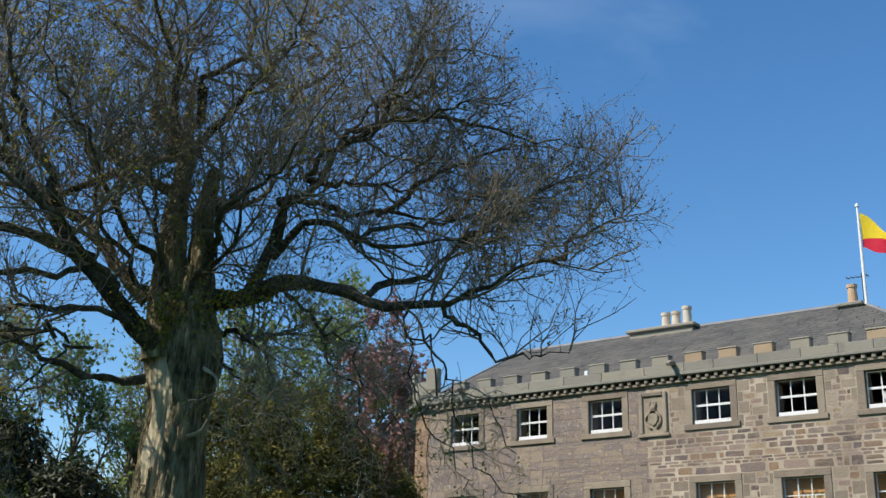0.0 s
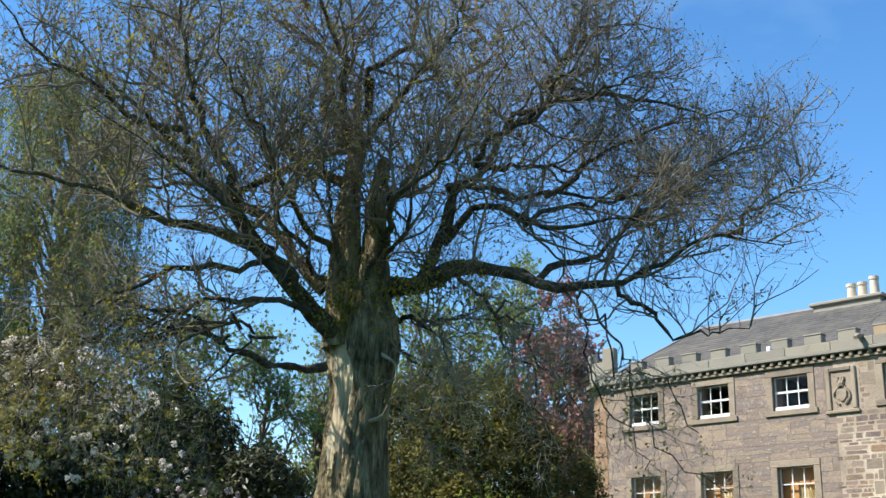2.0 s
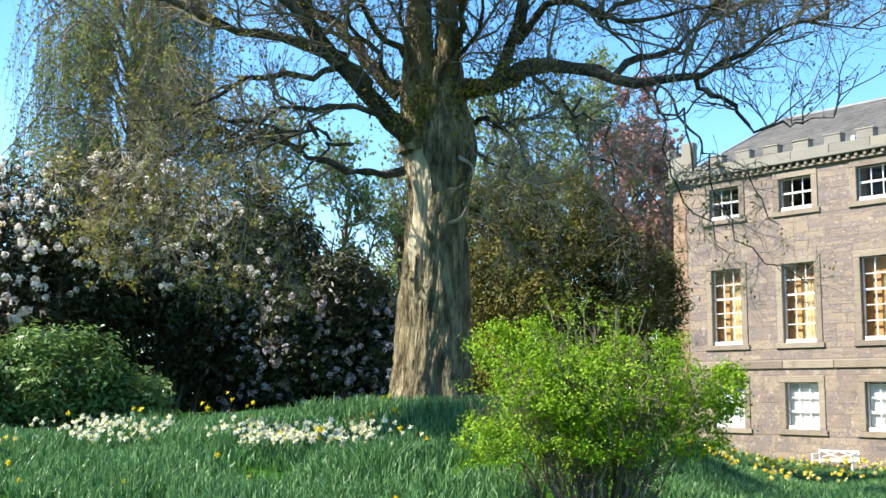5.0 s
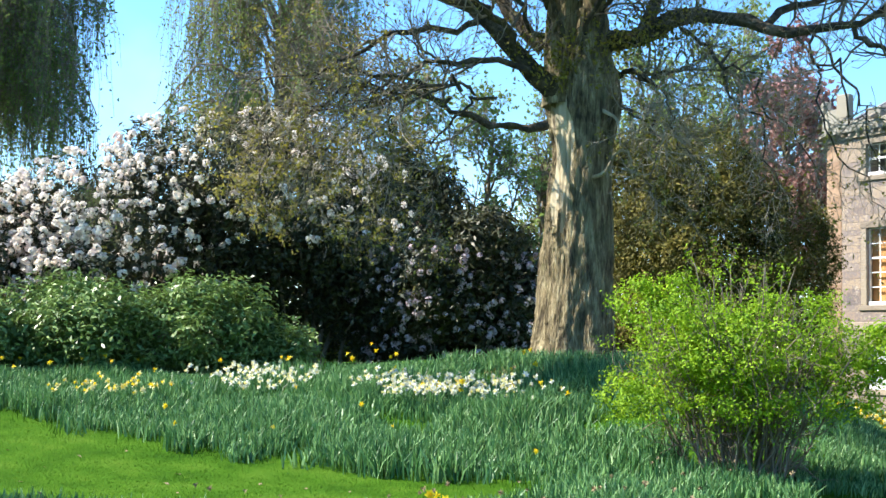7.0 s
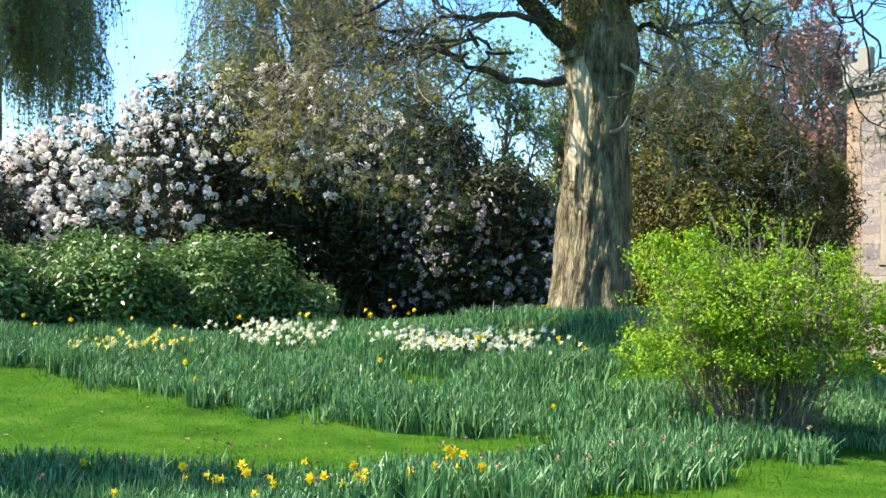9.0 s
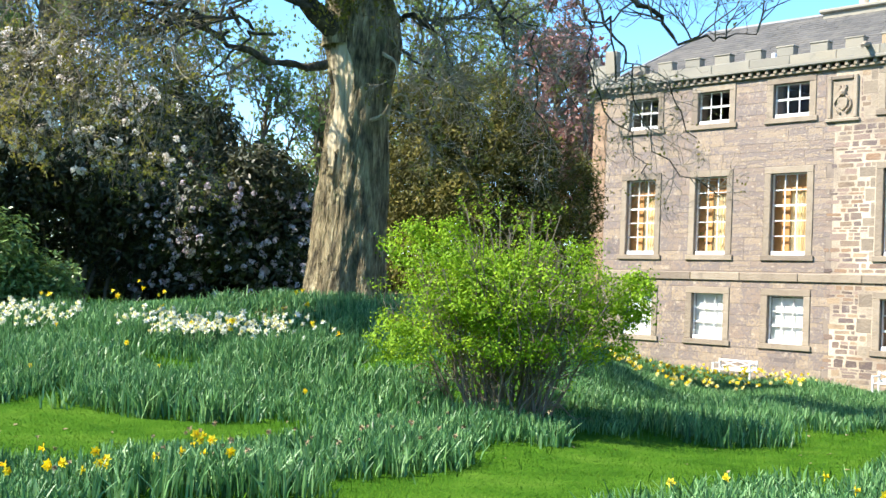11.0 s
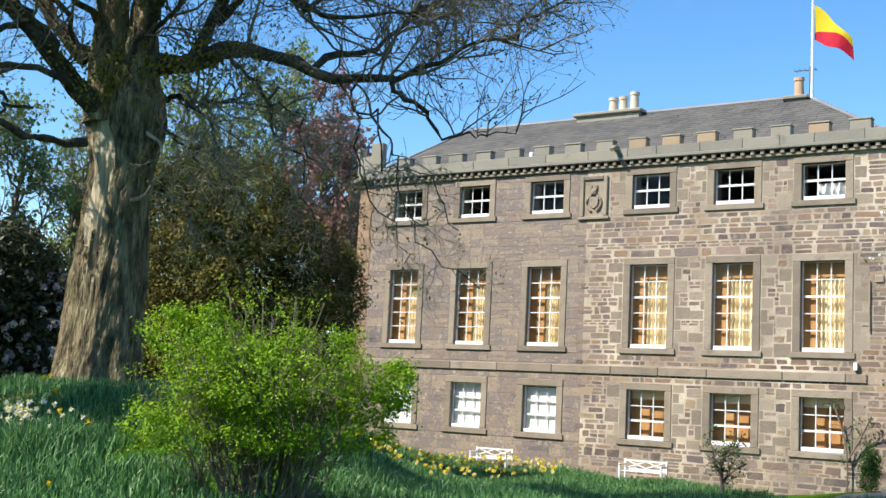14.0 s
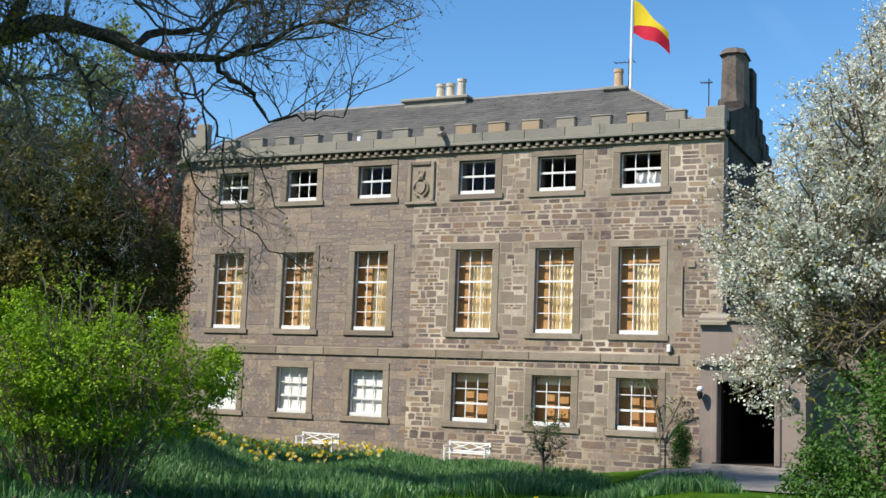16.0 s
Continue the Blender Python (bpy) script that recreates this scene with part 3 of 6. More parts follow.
def slate_slope(o, along, up, tri_left, tri_right):
    """Courses of overlapping slates on one slope: o its lower left corner, along and up its edges; tri_*: how far its sides lean in."""
    n = along.cross(up).normalized()
    L, Hh = along.length, up.length
    vs, qs = [], []
    rows = int(Hh / 0.2)
    for r in range(rows):
        t0, t1 = r / rows, (r + 1.25) / rows
        a0, a1 = tri_left * t0 * L + 0.02, L - tri_right * t0 * L - 0.02
        s = a0 - rnd.uniform(0, 0.25)
        while s < a1:
            w = rnd.uniform(0.24, 0.36)
            s0, s1 = max(s, a0), min(s + w - 0.012, a1)
            if s1 - s0 > 0.04:
                h = rnd.uniform(0.018, 0.032)
                p = [o + along * (q / L) + up * t + n * hh for q, t, hh in ((s0, t0, h), (s1, t0, h), (s1, min(t1, 1), 0.005), (s0, min(t1, 1), 0.005))]
                low = [o + along * (q / L) + up * t0 + n * 0.001 for q in (s0, s1)]
                k = len(vs)
                vs += [tuple(v) for v in p + low]
                qs += [(k, k + 1, k + 2, k + 3), (k + 4, k + 5, k + 1, k)]
            s += w
    return np.array(vs), np.array(qs)


o = Vector((*ea, RZ0))
al = Vector((*eb, RZ0)) - o
span = al.length
upv = Vector((0, ra[1] - ea[1], RZ1 - RZ0))
fs = slate_slope(o, al, upv, (ra[0] - ea[0]) / span, (eb[0] - rb[0]) / span)
o2 = Vector((*eb, RZ0))
al2 = Vector((*ec, RZ0)) - o2
es = slate_slope(o2, al2, Vector((rb[0] - eb[0], 0, RZ1 - RZ0)), 0.5, 0.5)
ob = link("slate_covering", quad_mesh("slate_covering", *joined(fs, es)), SLATE, roof)
ob["kind"] = "stuff"
bm = bmesh.new()
tube(bm, [(*ra, RZ1), (*rb, RZ1)], [0.09, 0.09], 8)
part("ridge", bm, LEAD, roof)
for p, q in ((ra, ea), (rb, eb)):
    bm = bmesh.new()
    tube(bm, [(*p, RZ1), (*q, RZ0)], [0.07, 0.07], 6)
    part("hip", bm, LEAD, roof)


def chimney(x, y, z, w, d, h, pots, mat):
    c = thing("chimney", Matrix(), "", "")
    c.parent = house
    part("chimney_shaft", box_bm(x - w / 2, x + w / 2, y - d / 2, y + d / 2, z - 1.0, z + h, bevel=0.02), PARAPET, c)
    part("cap", box_bm(x - w / 2 - 0.1, x + w / 2 + 0.1, y - d / 2 - 0.1, y + d / 2 + 0.1, z + h - 0.12, z + h, bevel=0.03), PARAPET, c)
    for dx, ph in pots:
        bm = bmesh.new()
        lathe(bm, [(0.17, 0), (0.15, 0.1), (0.135, ph - 0.12), (0.16, ph - 0.1), (0.16, ph), (0.11, ph), (0.11, ph - 0.2)], 14, (x + dx, y, z + h))
        part("chimney_pot", bm, mat, c)
    return c


chimney(-16.65, 4.2, 10.98, 2.3, 0.7, 0.25, ((0.05, 0.52), (0.42, 0.52), (0.82, 0.64)), POT_CREAM)
chimney(-10.4, 4.2, 11.0, 0.6, 0.6, 0.12, ((0.02, 0.62),), POT_TAN)

# end gable with tall chimney and slanting skews
gable = thing("gable_chimney", Matrix(), "", "")
gable.parent = house
gable["label"] = "tall weathered stone chimney stack on a sloping gable"
bm = bmesh.new()
prof = [(0.4, EAVES), (0.4, EAVES + 0.7), (2.2, 9.75), (2.2, 9.95), (4.0, 9.95), (4.0, 9.9), (7.6, EAVES), ]
for xx in (X1 - 0.45, X1 + 0.1):
    [bm.verts.new((xx, py, pz)) for py, pz in prof]
bm.verts.ensure_lookup_table()
n = len(prof)
bm.faces.new([bm.verts[k] for k in range(n)])
bm.faces.new([bm.verts[n + k] for k in range(n - 1, -1, -1)])
for k in range(n):
    bm.faces.new((bm.verts[k], bm.verts[(k + 1) % n], bm.verts[n + (k + 1) % n], bm.verts[n + k]))
part("gable_wall", bm, SHADE_STONE, gable)
def prism(y0, y1, x0, x1, cut, z0, z1, taper=0.0):
    """Upright block with its four corners cut away."""
    bm = bmesh.new()
    rows = []
    for z, t in ((z0, 0.0), (z1, taper)):
        a, b, c, d = x0 + t, x1 - t, y0 + t, y1 - t
        rows.append([bm.verts.new((px, py, z)) for px, py in ((a + cut, c), (b - cut, c), (b, c + cut), (b, d - cut), (b - cut, d), (a + cut, d), (a, d - cut), (a, c + cut))])
    for k in range(8):
        bm.faces.new((rows[0][k], rows[0][(k + 1) % 8], rows[1][(k + 1) % 8], rows[1][k]))
    bm.faces.new(rows[1])
    bm.faces.new(rows[0][::-1])
    return bm


part("chimney_shaft", prism(2.3, 3.5, X1 - 0.62, X1 + 0.06, 0.2, 9.9, 11.42, 0.03), STACK, gable)
part("stack_shoulder", prism(2.15, 3.7, X1 - 0.74, X1 + 0.1, 0.12, 9.0, 10.05, 0.08), STACK, gable)
part("cap", prism(2.26, 3.54, X1 - 0.66, X1 + 0.09, 0.2, 11.4, 11.56, 0.07), STACK, gable, "moss-stained chimney cap")
# flue and skews on the shaded side, darkened by colour
part("chimney_shaft", box_bm(X1 - 0.34, X1 + 0.11, 3.5, 4.15, 9.2, 11.25, bevel=0.04), SHADE_STONE, gable, "rear flue, its shaded side coloured near-black")
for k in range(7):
    part("skew_stone", box_bm(X1 - 0.5, X1 + 0.16, 3.9 + 0.55 * k, 4.38 + 0.55 * k, 9.3 - 0.26 * k, 10.22 - 0.27 * k + 0.06 * math.sin(k * 2.3), bevel=0.05), SHADE_STONE, gable)

for vx, vy in ((-17.9, 1.1), (-16.6, 1.2)):
    part("roof_vent", box_bm(vx - 0.07, vx + 0.07, vy - 0.06, vy + 0.06, 9.15, 9.36, bevel=0.02), PAINT, house, "small white roof vent")

# flag, pole and aerials
pole = thing("flagpole", HOUSE_M @ pose(-9.93, 4.0, 11.0), "white flagpole on the roof ridge", "flagpole")
bm = bmesh.new()
lathe(bm, [(0.05, 0), (0.045, 1.5), (0.035, 3.1), (0.06, 3.12), (0.06, 3.2), (0.01, 3.24)], 10)
part("pole", bm, PAINT, pole)
flag = thing("flag", HOUSE_M @ pose(-9.88, 4.0, 11.0), "red and yellow flag flying in the wind", "flag")


def cloth(u, v):
    """Point of the flying flag: u along it, v down it."""
    return (1.2 * u, 0.14 * math.sin(6.0 * u + 1.5 * v) * (0.3 + u) - 0.25 * u, 2.9 - 1.3 * u ** 1.15 - v * (1.12 - 0.55 * u) + 0.05 * math.sin(8 * u + 2 * v))


for nm, mat in (("yellow_half", YELLOW), ("red_half", RED)):
    bm = bmesh.new()
    grid = []
    for i in range(25):
        u = i / 24
        edge = 0.36 + 0.45 * (1 - u) ** 3 + 0.06 * math.sin(7 * u)
        lo, hi = (0, edge) if mat is YELLOW else (edge, 1)
        grid.append([bm.verts.new(cloth(u, lo + (hi - lo) * j / 8)) for j in range(9)])
    for i in range(24):
        for j in range(8):
            bm.faces.new((grid[i][j], grid[i + 1][j], grid[i + 1][j + 1], grid[i][j + 1]))
    part(nm, bm, mat, flag, smooth=True)
for x, y, z, h, wid in ((-10.08, 4.3, 11.1, 1.0, 0.4), (-7.05, 2.0, 9.2, 1.4, 0.2)):
    ae = thing("aerial", HOUSE_M @ pose(x, y, z), "thin metal television aerial on the roof", "aerial")
    bm = bmesh.new()
    tube(bm, [(0, 0, -0.3), (0, 0, h)], [0.022, 0.018], 6)
    part("mast", bm, IRON, ae)
    bm = bmesh.new()
    tube(bm, [(-wid * 1.2, 0, h - 0.1), (wid * 0.5, 0, h - 0.12)], [0.014, 0.014], 5)
    for k in range(5):
        tube(bm, [(-wid * 1.1 + k * wid * 0.38, -0.16, h - 0.1), (-wid * 1.1 + k * wid * 0.38, 0.16, h - 0.1)], [0.008, 0.008], 4)
    part("boom", bm, IRON, ae)

# porch with doorway, and the wall that goes on beside it
PX0, PX1, PY = -6.95, -4.05, -0.5
DOOR = (-6.19, -4.79, -0.08, 2.0)
porch = thing("porch", Matrix(), "", "")
porch.parent = house
porch["label"] = "projecting sandstone porch with dark open doorway"
bm = wall_with_openings(PX0 + 0.3, PX1, BASE, 3.5, PY, PY + 0.4, [DOOR])
part("porch_wall", bm, PORCH_STONE, porch)
part("porch_side", box_bm(PX0 + 0.3, PX0 + 0.6, PY + 0.4, 0.0, BASE, 3.5), PORCH_STONE, porch)
part("porch_side", box_bm(PX1 - 0.35, PX1, PY + 0.4, 5.2, BASE, 3.5), TIGHT, porch)
part("porch_roof", box_bm(PX0 + 0.25, PX1 + 0.05, PY - 0.08, 5.3, 3.5, 3.62, bevel=0.03), PORCH_STONE, porch)
part("porch_inner_wall", box_bm(X1, PX1 - 0.35, 5.0, 5.1, BASE, 3.5), DARK_WOOD, porch)
part("porch_inner_wall", box_bm(X1 + 0.002, X1 + 0.05, 0.0, 5.0, BASE, 3.5), DARK_WOOD, porch)
part("moulding", box_bm(PX0 + 0.22, PX1 + 0.06, PY - 0.12, PY, 2.38, 2.52, bevel=0.03), PORCH_STONE, porch)
bm = bmesh.new()
for q in ((PX0 + 0.3, -5.95),):
    vs = [bm.verts.new(v) for v in ((q[0] - 0.05, PY - 0.14, 3.42), (q[1], PY - 0.14, 3.42), (q[1], PY - 0.14, 3.5), (q[0] - 0.05, PY - 0.14, 3.5), (q[0] - 0.05, PY + 0.3, 3.74), (q[1], PY + 0.3, 3.74))]
    for f in ((0, 1, 2, 3), (3, 2, 5, 4)):
        bm.faces.new([vs[k] for k in f])
    bm.faces.new([vs[k] for k in (2, 1, 5)])
    bm.faces.new([vs[k] for k in (0, 3, 4)])
part("sloping_cap", bm, PARAPET, porch, "sloping weathered stone cap")
part("panel", box_bm(-5.75, -4.5, PY - 0.03, PY + 0.02, 2.56, 3.36, bevel=0.02), PORCH_STONE, porch, "smooth recessed stone panel")
for bb in ((DOOR[0] - 0.16, DOOR[0], PY - 0.05, PY + 0.1, -0.06, 2.15), (DOOR[1], DOOR[1] + 0.16, PY - 0.05, PY + 0.1, -0.06, 2.15), (DOOR[0], DOOR[1], PY - 0.05, PY + 0.1, 2.0, 2.15)):
    part("door_surround", box_bm(*bb, bevel=0.025), PORCH_STONE, porch)
part("step", box_bm(PX0 + 0.2, PX1 + 0.05, PY - 0.45, PY + 0.02, -0.5, -0.07, bevel=0.02), PAVING, porch)
part("porch_floor", box_bm(DOOR[0] - 0.1, DOOR[1] + 0.1, PY + 0.3, 5.0, -0.5, -0.075), DARK_WOOD, porch)
part("open_door", box_bm(DOOR[0] - 0.02, DOOR[0] + 0.04, PY + 0.42, 0.8, -0.06, 1.98, bevel=0.01), DARK_WOOD, porch, "dark wooden door standing open inwards")
for lx in (-6.6, -4.42):
    lamp = thing("wall_lamp", HOUSE_M @ pose(lx, PY, 1.72), "small white globe lamp on an iron bracket", "lamp", "porch lamps")
    bm = bmesh.new()
    tube(bm, [(0, 0, -0.1), (0, -0.12, -0.16), (0, -0.2, -0.08), (0, -0.2, -0.02)], [0.025, 0.02, 0.02, 0.03], 6)
    lathe(bm, [(0.03, -0.2), (0.07, -0.1), (0.08, -0.02)], 10, (0, -0.2, 0))
    part("bracket", bm, IRON, lamp)
    bm = bmesh.new()
    bmesh.ops.create_uvsphere(bm, u_segments=14, v_segments=9, radius=0.085, matrix=Matrix.Translation((0, -0.2, 0.06)))
    part("globe", bm, OPAL if lx < -6 else IRON, lamp, "" if lx < -6 else "unlit dark globe", smooth=True)
part("side_wing_wall", box_bm(X1 + 0.004, PX1, 1.0, 1.5, 3.63, 5.4), MORTAR, house)
wing = part("side_wing_wall", box_bm(PX1, 6.5, 1.0, 1.5, BASE, 5.4), TIGHT, house, "lower side wing of brown sandstone")
part("side_wing_roof", box_bm(X1 + 0.004, 6.7, 0.9, 6.0, 5.4, 5.55), SLATE, house)
part("side_wing_end", box_bm(6.0, 6.5, 1.5, 6.0, BASE, 5.4), TIGHT, house)
bm = bmesh.new()
tube(bm, [(-7.25, -0.05, 5.0), (-7.25, -0.05, 3.7)], [0.022, 0.022], 8)
part("downpipe", bm, SURROUND, house, "stone-coloured downpipe")
plaque = part("plaque", box_bm(-7.12, -6.9, -0.05, 0.0, 4.95, 5.15, bevel=0.02), SURROUND, house, "square stone plaque")
part("vent_box", box_bm(-7.62, -7.52, -0.14, -0.02, 2.72, 2.92, bevel=0.01), PAINT, house, "small white box")


# stones of the front: courses between the window bands
def unit_stones(rough, count, seed):
    """Eight-cornered uneven block faces, 1 by 1, with a sloping rim."""
    out = []
    for k in range(count):
        r = random.Random(seed + k)
        j = lambda: r.uniform(0, rough)
        c = 0.13
        ring = [(-0.5 + c, -0.5 + j()), (0.5 - c, -0.5 + j()), (0.5 - j(), -0.5 + c), (0.5 - j(), 0.5 - c), (0.5 - c, 0.5 - j()), (-0.5 + c, 0.5 - j()), (-0.5 + j(), 0.5 - c), (-0.5 + j(), -0.5 + c)]
        ring = [(x * 1.0, z) for x, z in ring]
        cut = 0.9 if rough > 0.05 else 0.16
        corner = [(-0.5, -0.5), (0.5, -0.5), (0.5, 0.5), (-0.5, 0.5)]
        pull = [(1, 2), (3, 4), (5, 6), (7, 0)]
        if rough <= 0.05:
            for (sx, sz), (p, q) in zip(((1, -1), (1, 1), (-1, 1), (-1, -1)), pull):
                for i in (p, q):
                    x, z = ring[i]
                    ring[i] = (x + (0.5 * sx - x) * 0.85 if i in (1, 4, 5, 0) else x, z + (0.5 * sz - z) * 0.85 if i in (2, 3, 6, 7) else z)
        f = [(x * 0.98, -0.035, z * 0.97) for x, z in ring]
        g = [(x, 0.01, z) for x, z in ring]
        q = [(0, 1, 2, 3), (0, 3, 4, 7), (4, 5, 6, 7)] + [(8 + i, 8 + (i + 1) % 8, (i + 1) % 8, i) for i in range(8)]
        out.append((np.array(f + g), np.array(q)))
    return out


UNEVEN, SQUARE = unit_stones(0.115, 24, 40), unit_stones(0.03, 10, 80)
BANDS = [(-0.75, 0.42), (0.45, 2.2), (2.21, 2.42), (2.69, 2.98), (3.0, 5.74), (5.75, 6.94), (6.96, 8.32)]
BLOCKED = [(a - 0.215, b + 0.215, z0 - 0.18, z1 + 0.205) for a, b, z0, z1, _ in OPENINGS] + [(-15.6, -14.56, 6.88, 8.22)]
# large dressed blocks toothed into the rubble beside the windows and at the end of the front
DRESSED = []
for a, b, z0, z1, _ in [o for o in OPENINGS if o[0] > -14.5] + [(-5.98, -5.9, -0.5, 8.2, "end")]:
    for sx in (-1, 1):
        z = z0 - 0.17
        k = rnd.randrange(2)
        while z < z1 + 0.1:
            h = min(rnd.uniform(0.24, 0.42), z1 + 0.2 - z)
            w = rnd.uniform(0.3, 0.5) if k % 2 else rnd.uniform(0.1, 0.22)
            xa, xb = (a - 0.22 - w, a - 0.22) if sx < 0 else (b + 0.22, b + 0.22 + w)
            if xb < X1 + 0.01 and h > 0.1 and not (STRING - h < z < STRING + 0.27):
                DRESSED.append((xa + 0.006, xb - 0.004, z + 0.006, z + h - 0.006))
                BLOCKED.append((xa, xb, z, z + h))
            z += h
            k += 1


def stones(xa, xb, hmin, hmax, wmin, wmax, gap, seed):
    r = random.Random(seed)
    out = []
    for b0, b1 in BANDS:
        z = b0
        while z < b1 - 0.06:
            h = r.uniform(hmin, hmax)
            if b1 - z - h < hmin * 0.7:
                h = b1 - z
            free = [(xa + r.uniform(-0.3, 0.3) * (xa > X0 + 1), xb + r.uniform(-0.2, 0.2) * (xb < X1 - 1))]
            for q in BLOCKED:
                if q[2] < z + h - 0.02 and q[3] > z + 0.02:
                    free = [s for a, b in free for s in ((a, min(b, q[0])), (max(a, q[1]), b)) if s[1] - s[0] > 0.05]
            for a, b in free:
                x = a
                while x < b - 0.04:
                    w = r.uniform(wmin, wmax) * (0.7 + 0.9 * h / hmax)
                    if b - x - w < wmin * 0.7:
                        w = b - x
                    if w > 0.7 * wmin and h > 0.19 and r.random() < (0.3 if hmin < 0.15 else 0.15):
                        cut = h * r.uniform(0.4, 0.6)
                        out.append((x + gap / 2, x + w - gap / 2, z + gap / 2, z + cut - gap / 2))
                        out.append((x + gap / 2, x + w - gap / 2, z + cut + gap / 2, z + h - gap / 2))
                    else:
                        s0, s1 = r.uniform(-0.03, 0.02), r.uniform(-0.02, 0.03)
                        if h < 0.2 or hmin > 0.13:
                            s0 = s1 = 0.0
                        out.append((x + gap / 2, x + w - gap / 2, z + gap / 2 + s0, z + h - gap / 2 + s1))
                    x += w
            z += h
    return out


def lay_stones(cells, mat, near, name, proud, shapes, y0=0.0, loose=0.0):
    meshes = []
    for v, q in shapes:
        me = quad_mesh(name, v, q)
        me.shade_flat()
        me.materials.append(mat)
        meshes.append(me)
    rest = []
    r = random.Random(9)
    for a, b, c, d in cells:
        k = r.randrange(len(meshes))
        dep = r.uniform(0.5, 1.0) * proud
        w, h = (b - a) * loose, (d - c) * loose
        a, b, c, d = a + r.uniform(0, w), b - r.uniform(0, w), c + r.uniform(0, h), d - r.uniform(0, h)
        turn = r.uniform(-0.5, 0.5) * loose
        if near[0] < (a + b) / 2 < near[1] and near[2] < (c + d) / 2 < near[3]:
            ob = new(name, meshes[k])
            ob.parent = front
            ob.location, ob.scale = ((a + b) / 2, y0 - 0.006, (c + d) / 2), (b - a, dep, d - c)
            ob.rotation_euler = (0, turn, 0)
        else:
            v, q = shapes[k]
            v = v * np.array([b - a, dep, d - c])
            v = v @ np.array([[math.cos(turn), 0, -math.sin(turn)], [0, 1, 0], [math.sin(turn), 0, math.cos(turn)]])
            rest.append((v + np.array([(a + b) / 2, y0 - 0.006, (c + d) / 2]), q))
    ob = link(name + "_rest", quad_mesh(name + "_rest", *joined(*rest)), mat, front)
    ob.data.shade_flat()
    ob["kind"] = "stuff"


lay_stones(stones(-15.3, X1, 0.07, 0.25, 0.10, 0.55, 0.010, 5), RUBBLE, (-10.6, -6.3, 2.6, 6.0), "rubble_stone", 0.2, UNEVEN, loose=0.06)
lay_stones(DRESSED, SURROUND, (-11.0, -6.3, 2.6, 6.3), "dressed_block", 0.2, SQUARE, loose=0.04)
lay_stones(stones(X0 + 0.62, -15.32, 0.17, 0.40, 0.25, 0.8, 0.001, 6), ASHLAR, (-18.7, -15.3, 2.6, 7.0), "ashlar_stone", 0.05, SQUARE)
BANDS = [(3.65, 5.38)]
lay_stones(stones(X1 + 0.02, PX1, 0.09, 0.26, 0.14, 0.45, 0.014, 7), RUBBLE, (0, 0, 0, 0), "wing_rubble", 0.22, UNEVEN, 1.0, 0.16)
# quoins of the rounded corner
zq = BASE
while zq < EAVES - 0.15:
    h = rnd.uniform(0.26, 0.36)
    a = 0.02
    while a < 1.5:
        da = rnd.uniform(0.28, 0.55)
        bm = bmesh.new()
        c, r = (X0 + 0.6, 1.15), 1.165
        vs = []
        for t in (a + 0.006, a + da / 2, min(a + da, 1.6) - 0.006):
            vs.append([bm.verts.new((c[0] - r * math.sin(t), c[1] - r * math.cos(t), z)) for z in (zq + 0.006, min(zq + h, EAVES - 0.13) - 0.006)])
        for p, q in zip(vs, vs[1:]):
            bm.faces.new((p[0], p[1], q[1], q[0]))
        part("quoin", bm, QUOIN, house)
        a += da
    zq += h


# benches against the front
def bench(x, y):
    p = HOUSE_M @ Vector((x, y, 0))
    b = thing("garden_bench", HOUSE_M @ pose(x, y, gz(p.x, p.y)) @ Matrix.Scale(0.84, 4), "white painted slatted garden bench by the wall", "bench", "benches along the house front")
    for sx in (-0.72, 0.72):
        part("leg", box_bm(sx - 0.03, sx + 0.03, -0.25, -0.19, 0, 0.62, bevel=0.006), PAINT, b)
        part("back_leg", box_bm(sx - 0.03, sx + 0.03, 0.19, 0.25, 0, 0.8, bevel=0.006), PAINT, b)
        part("armrest", box_bm(sx - 0.035, sx + 0.035, -0.27, 0.2, 0.62, 0.66, bevel=0.006), PAINT, b)
    for k in range(4):
        part("seat_slat", box_bm(-0.69, 0.69, -0.24 + k * 0.11, -0.15 + k * 0.11, 0.42, 0.445, bevel=0.004), PAINT, b)
    for zz in (0.77, 0.5):
        part("back_rail", box_bm(-0.69, 0.69, 0.2, 0.24, zz - 0.04, zz + 0.01, bevel=0.004), PAINT, b)
    for sx in (-1, 1):
        bm = bmesh.new()
        tube(bm, [(-0.66 * sx, 0.22, 0.53), (0.0, 0.22, 0.74)], [0.016, 0.016], 6)
        tube(bm, [(0.0, 0.22, 0.53), (0.66 * sx, 0.22, 0.74)], [0.016, 0.016], 6)
        part("lattice", bm, PAINT, b)
    return b


bench(-12.95, -0.8)
bench(-17.75, -0.8)

# paved way before the porch
bm = bmesh.new()
gxs = np.linspace(-7.6, -3.2, 12)
gys = np.linspace(-8.0, -0.85, 20)
grid = []
for xx in gxs:
    row = []
    for yy in gys:
        s = min(max((-3.0 - yy) / 3.0, 0), 1)
        p = HOUSE_M @ Vector((xx + s * (1.4 - (xx + 5.4) * 0.45), yy, 0))
        row.append(bm.verts.new((p.x, p.y, gz(p.x, p.y) + 0.03)))
    grid.append(row)
for i in range(11):
    for j in range(19):
        bm.faces.new((grid[i][j], grid[i + 1][j], grid[i + 1][j + 1], grid[i][j + 1]))
tagged(part("pavement", bm, PAVING), "pale worn paving before the porch", "paving", kind="structure")

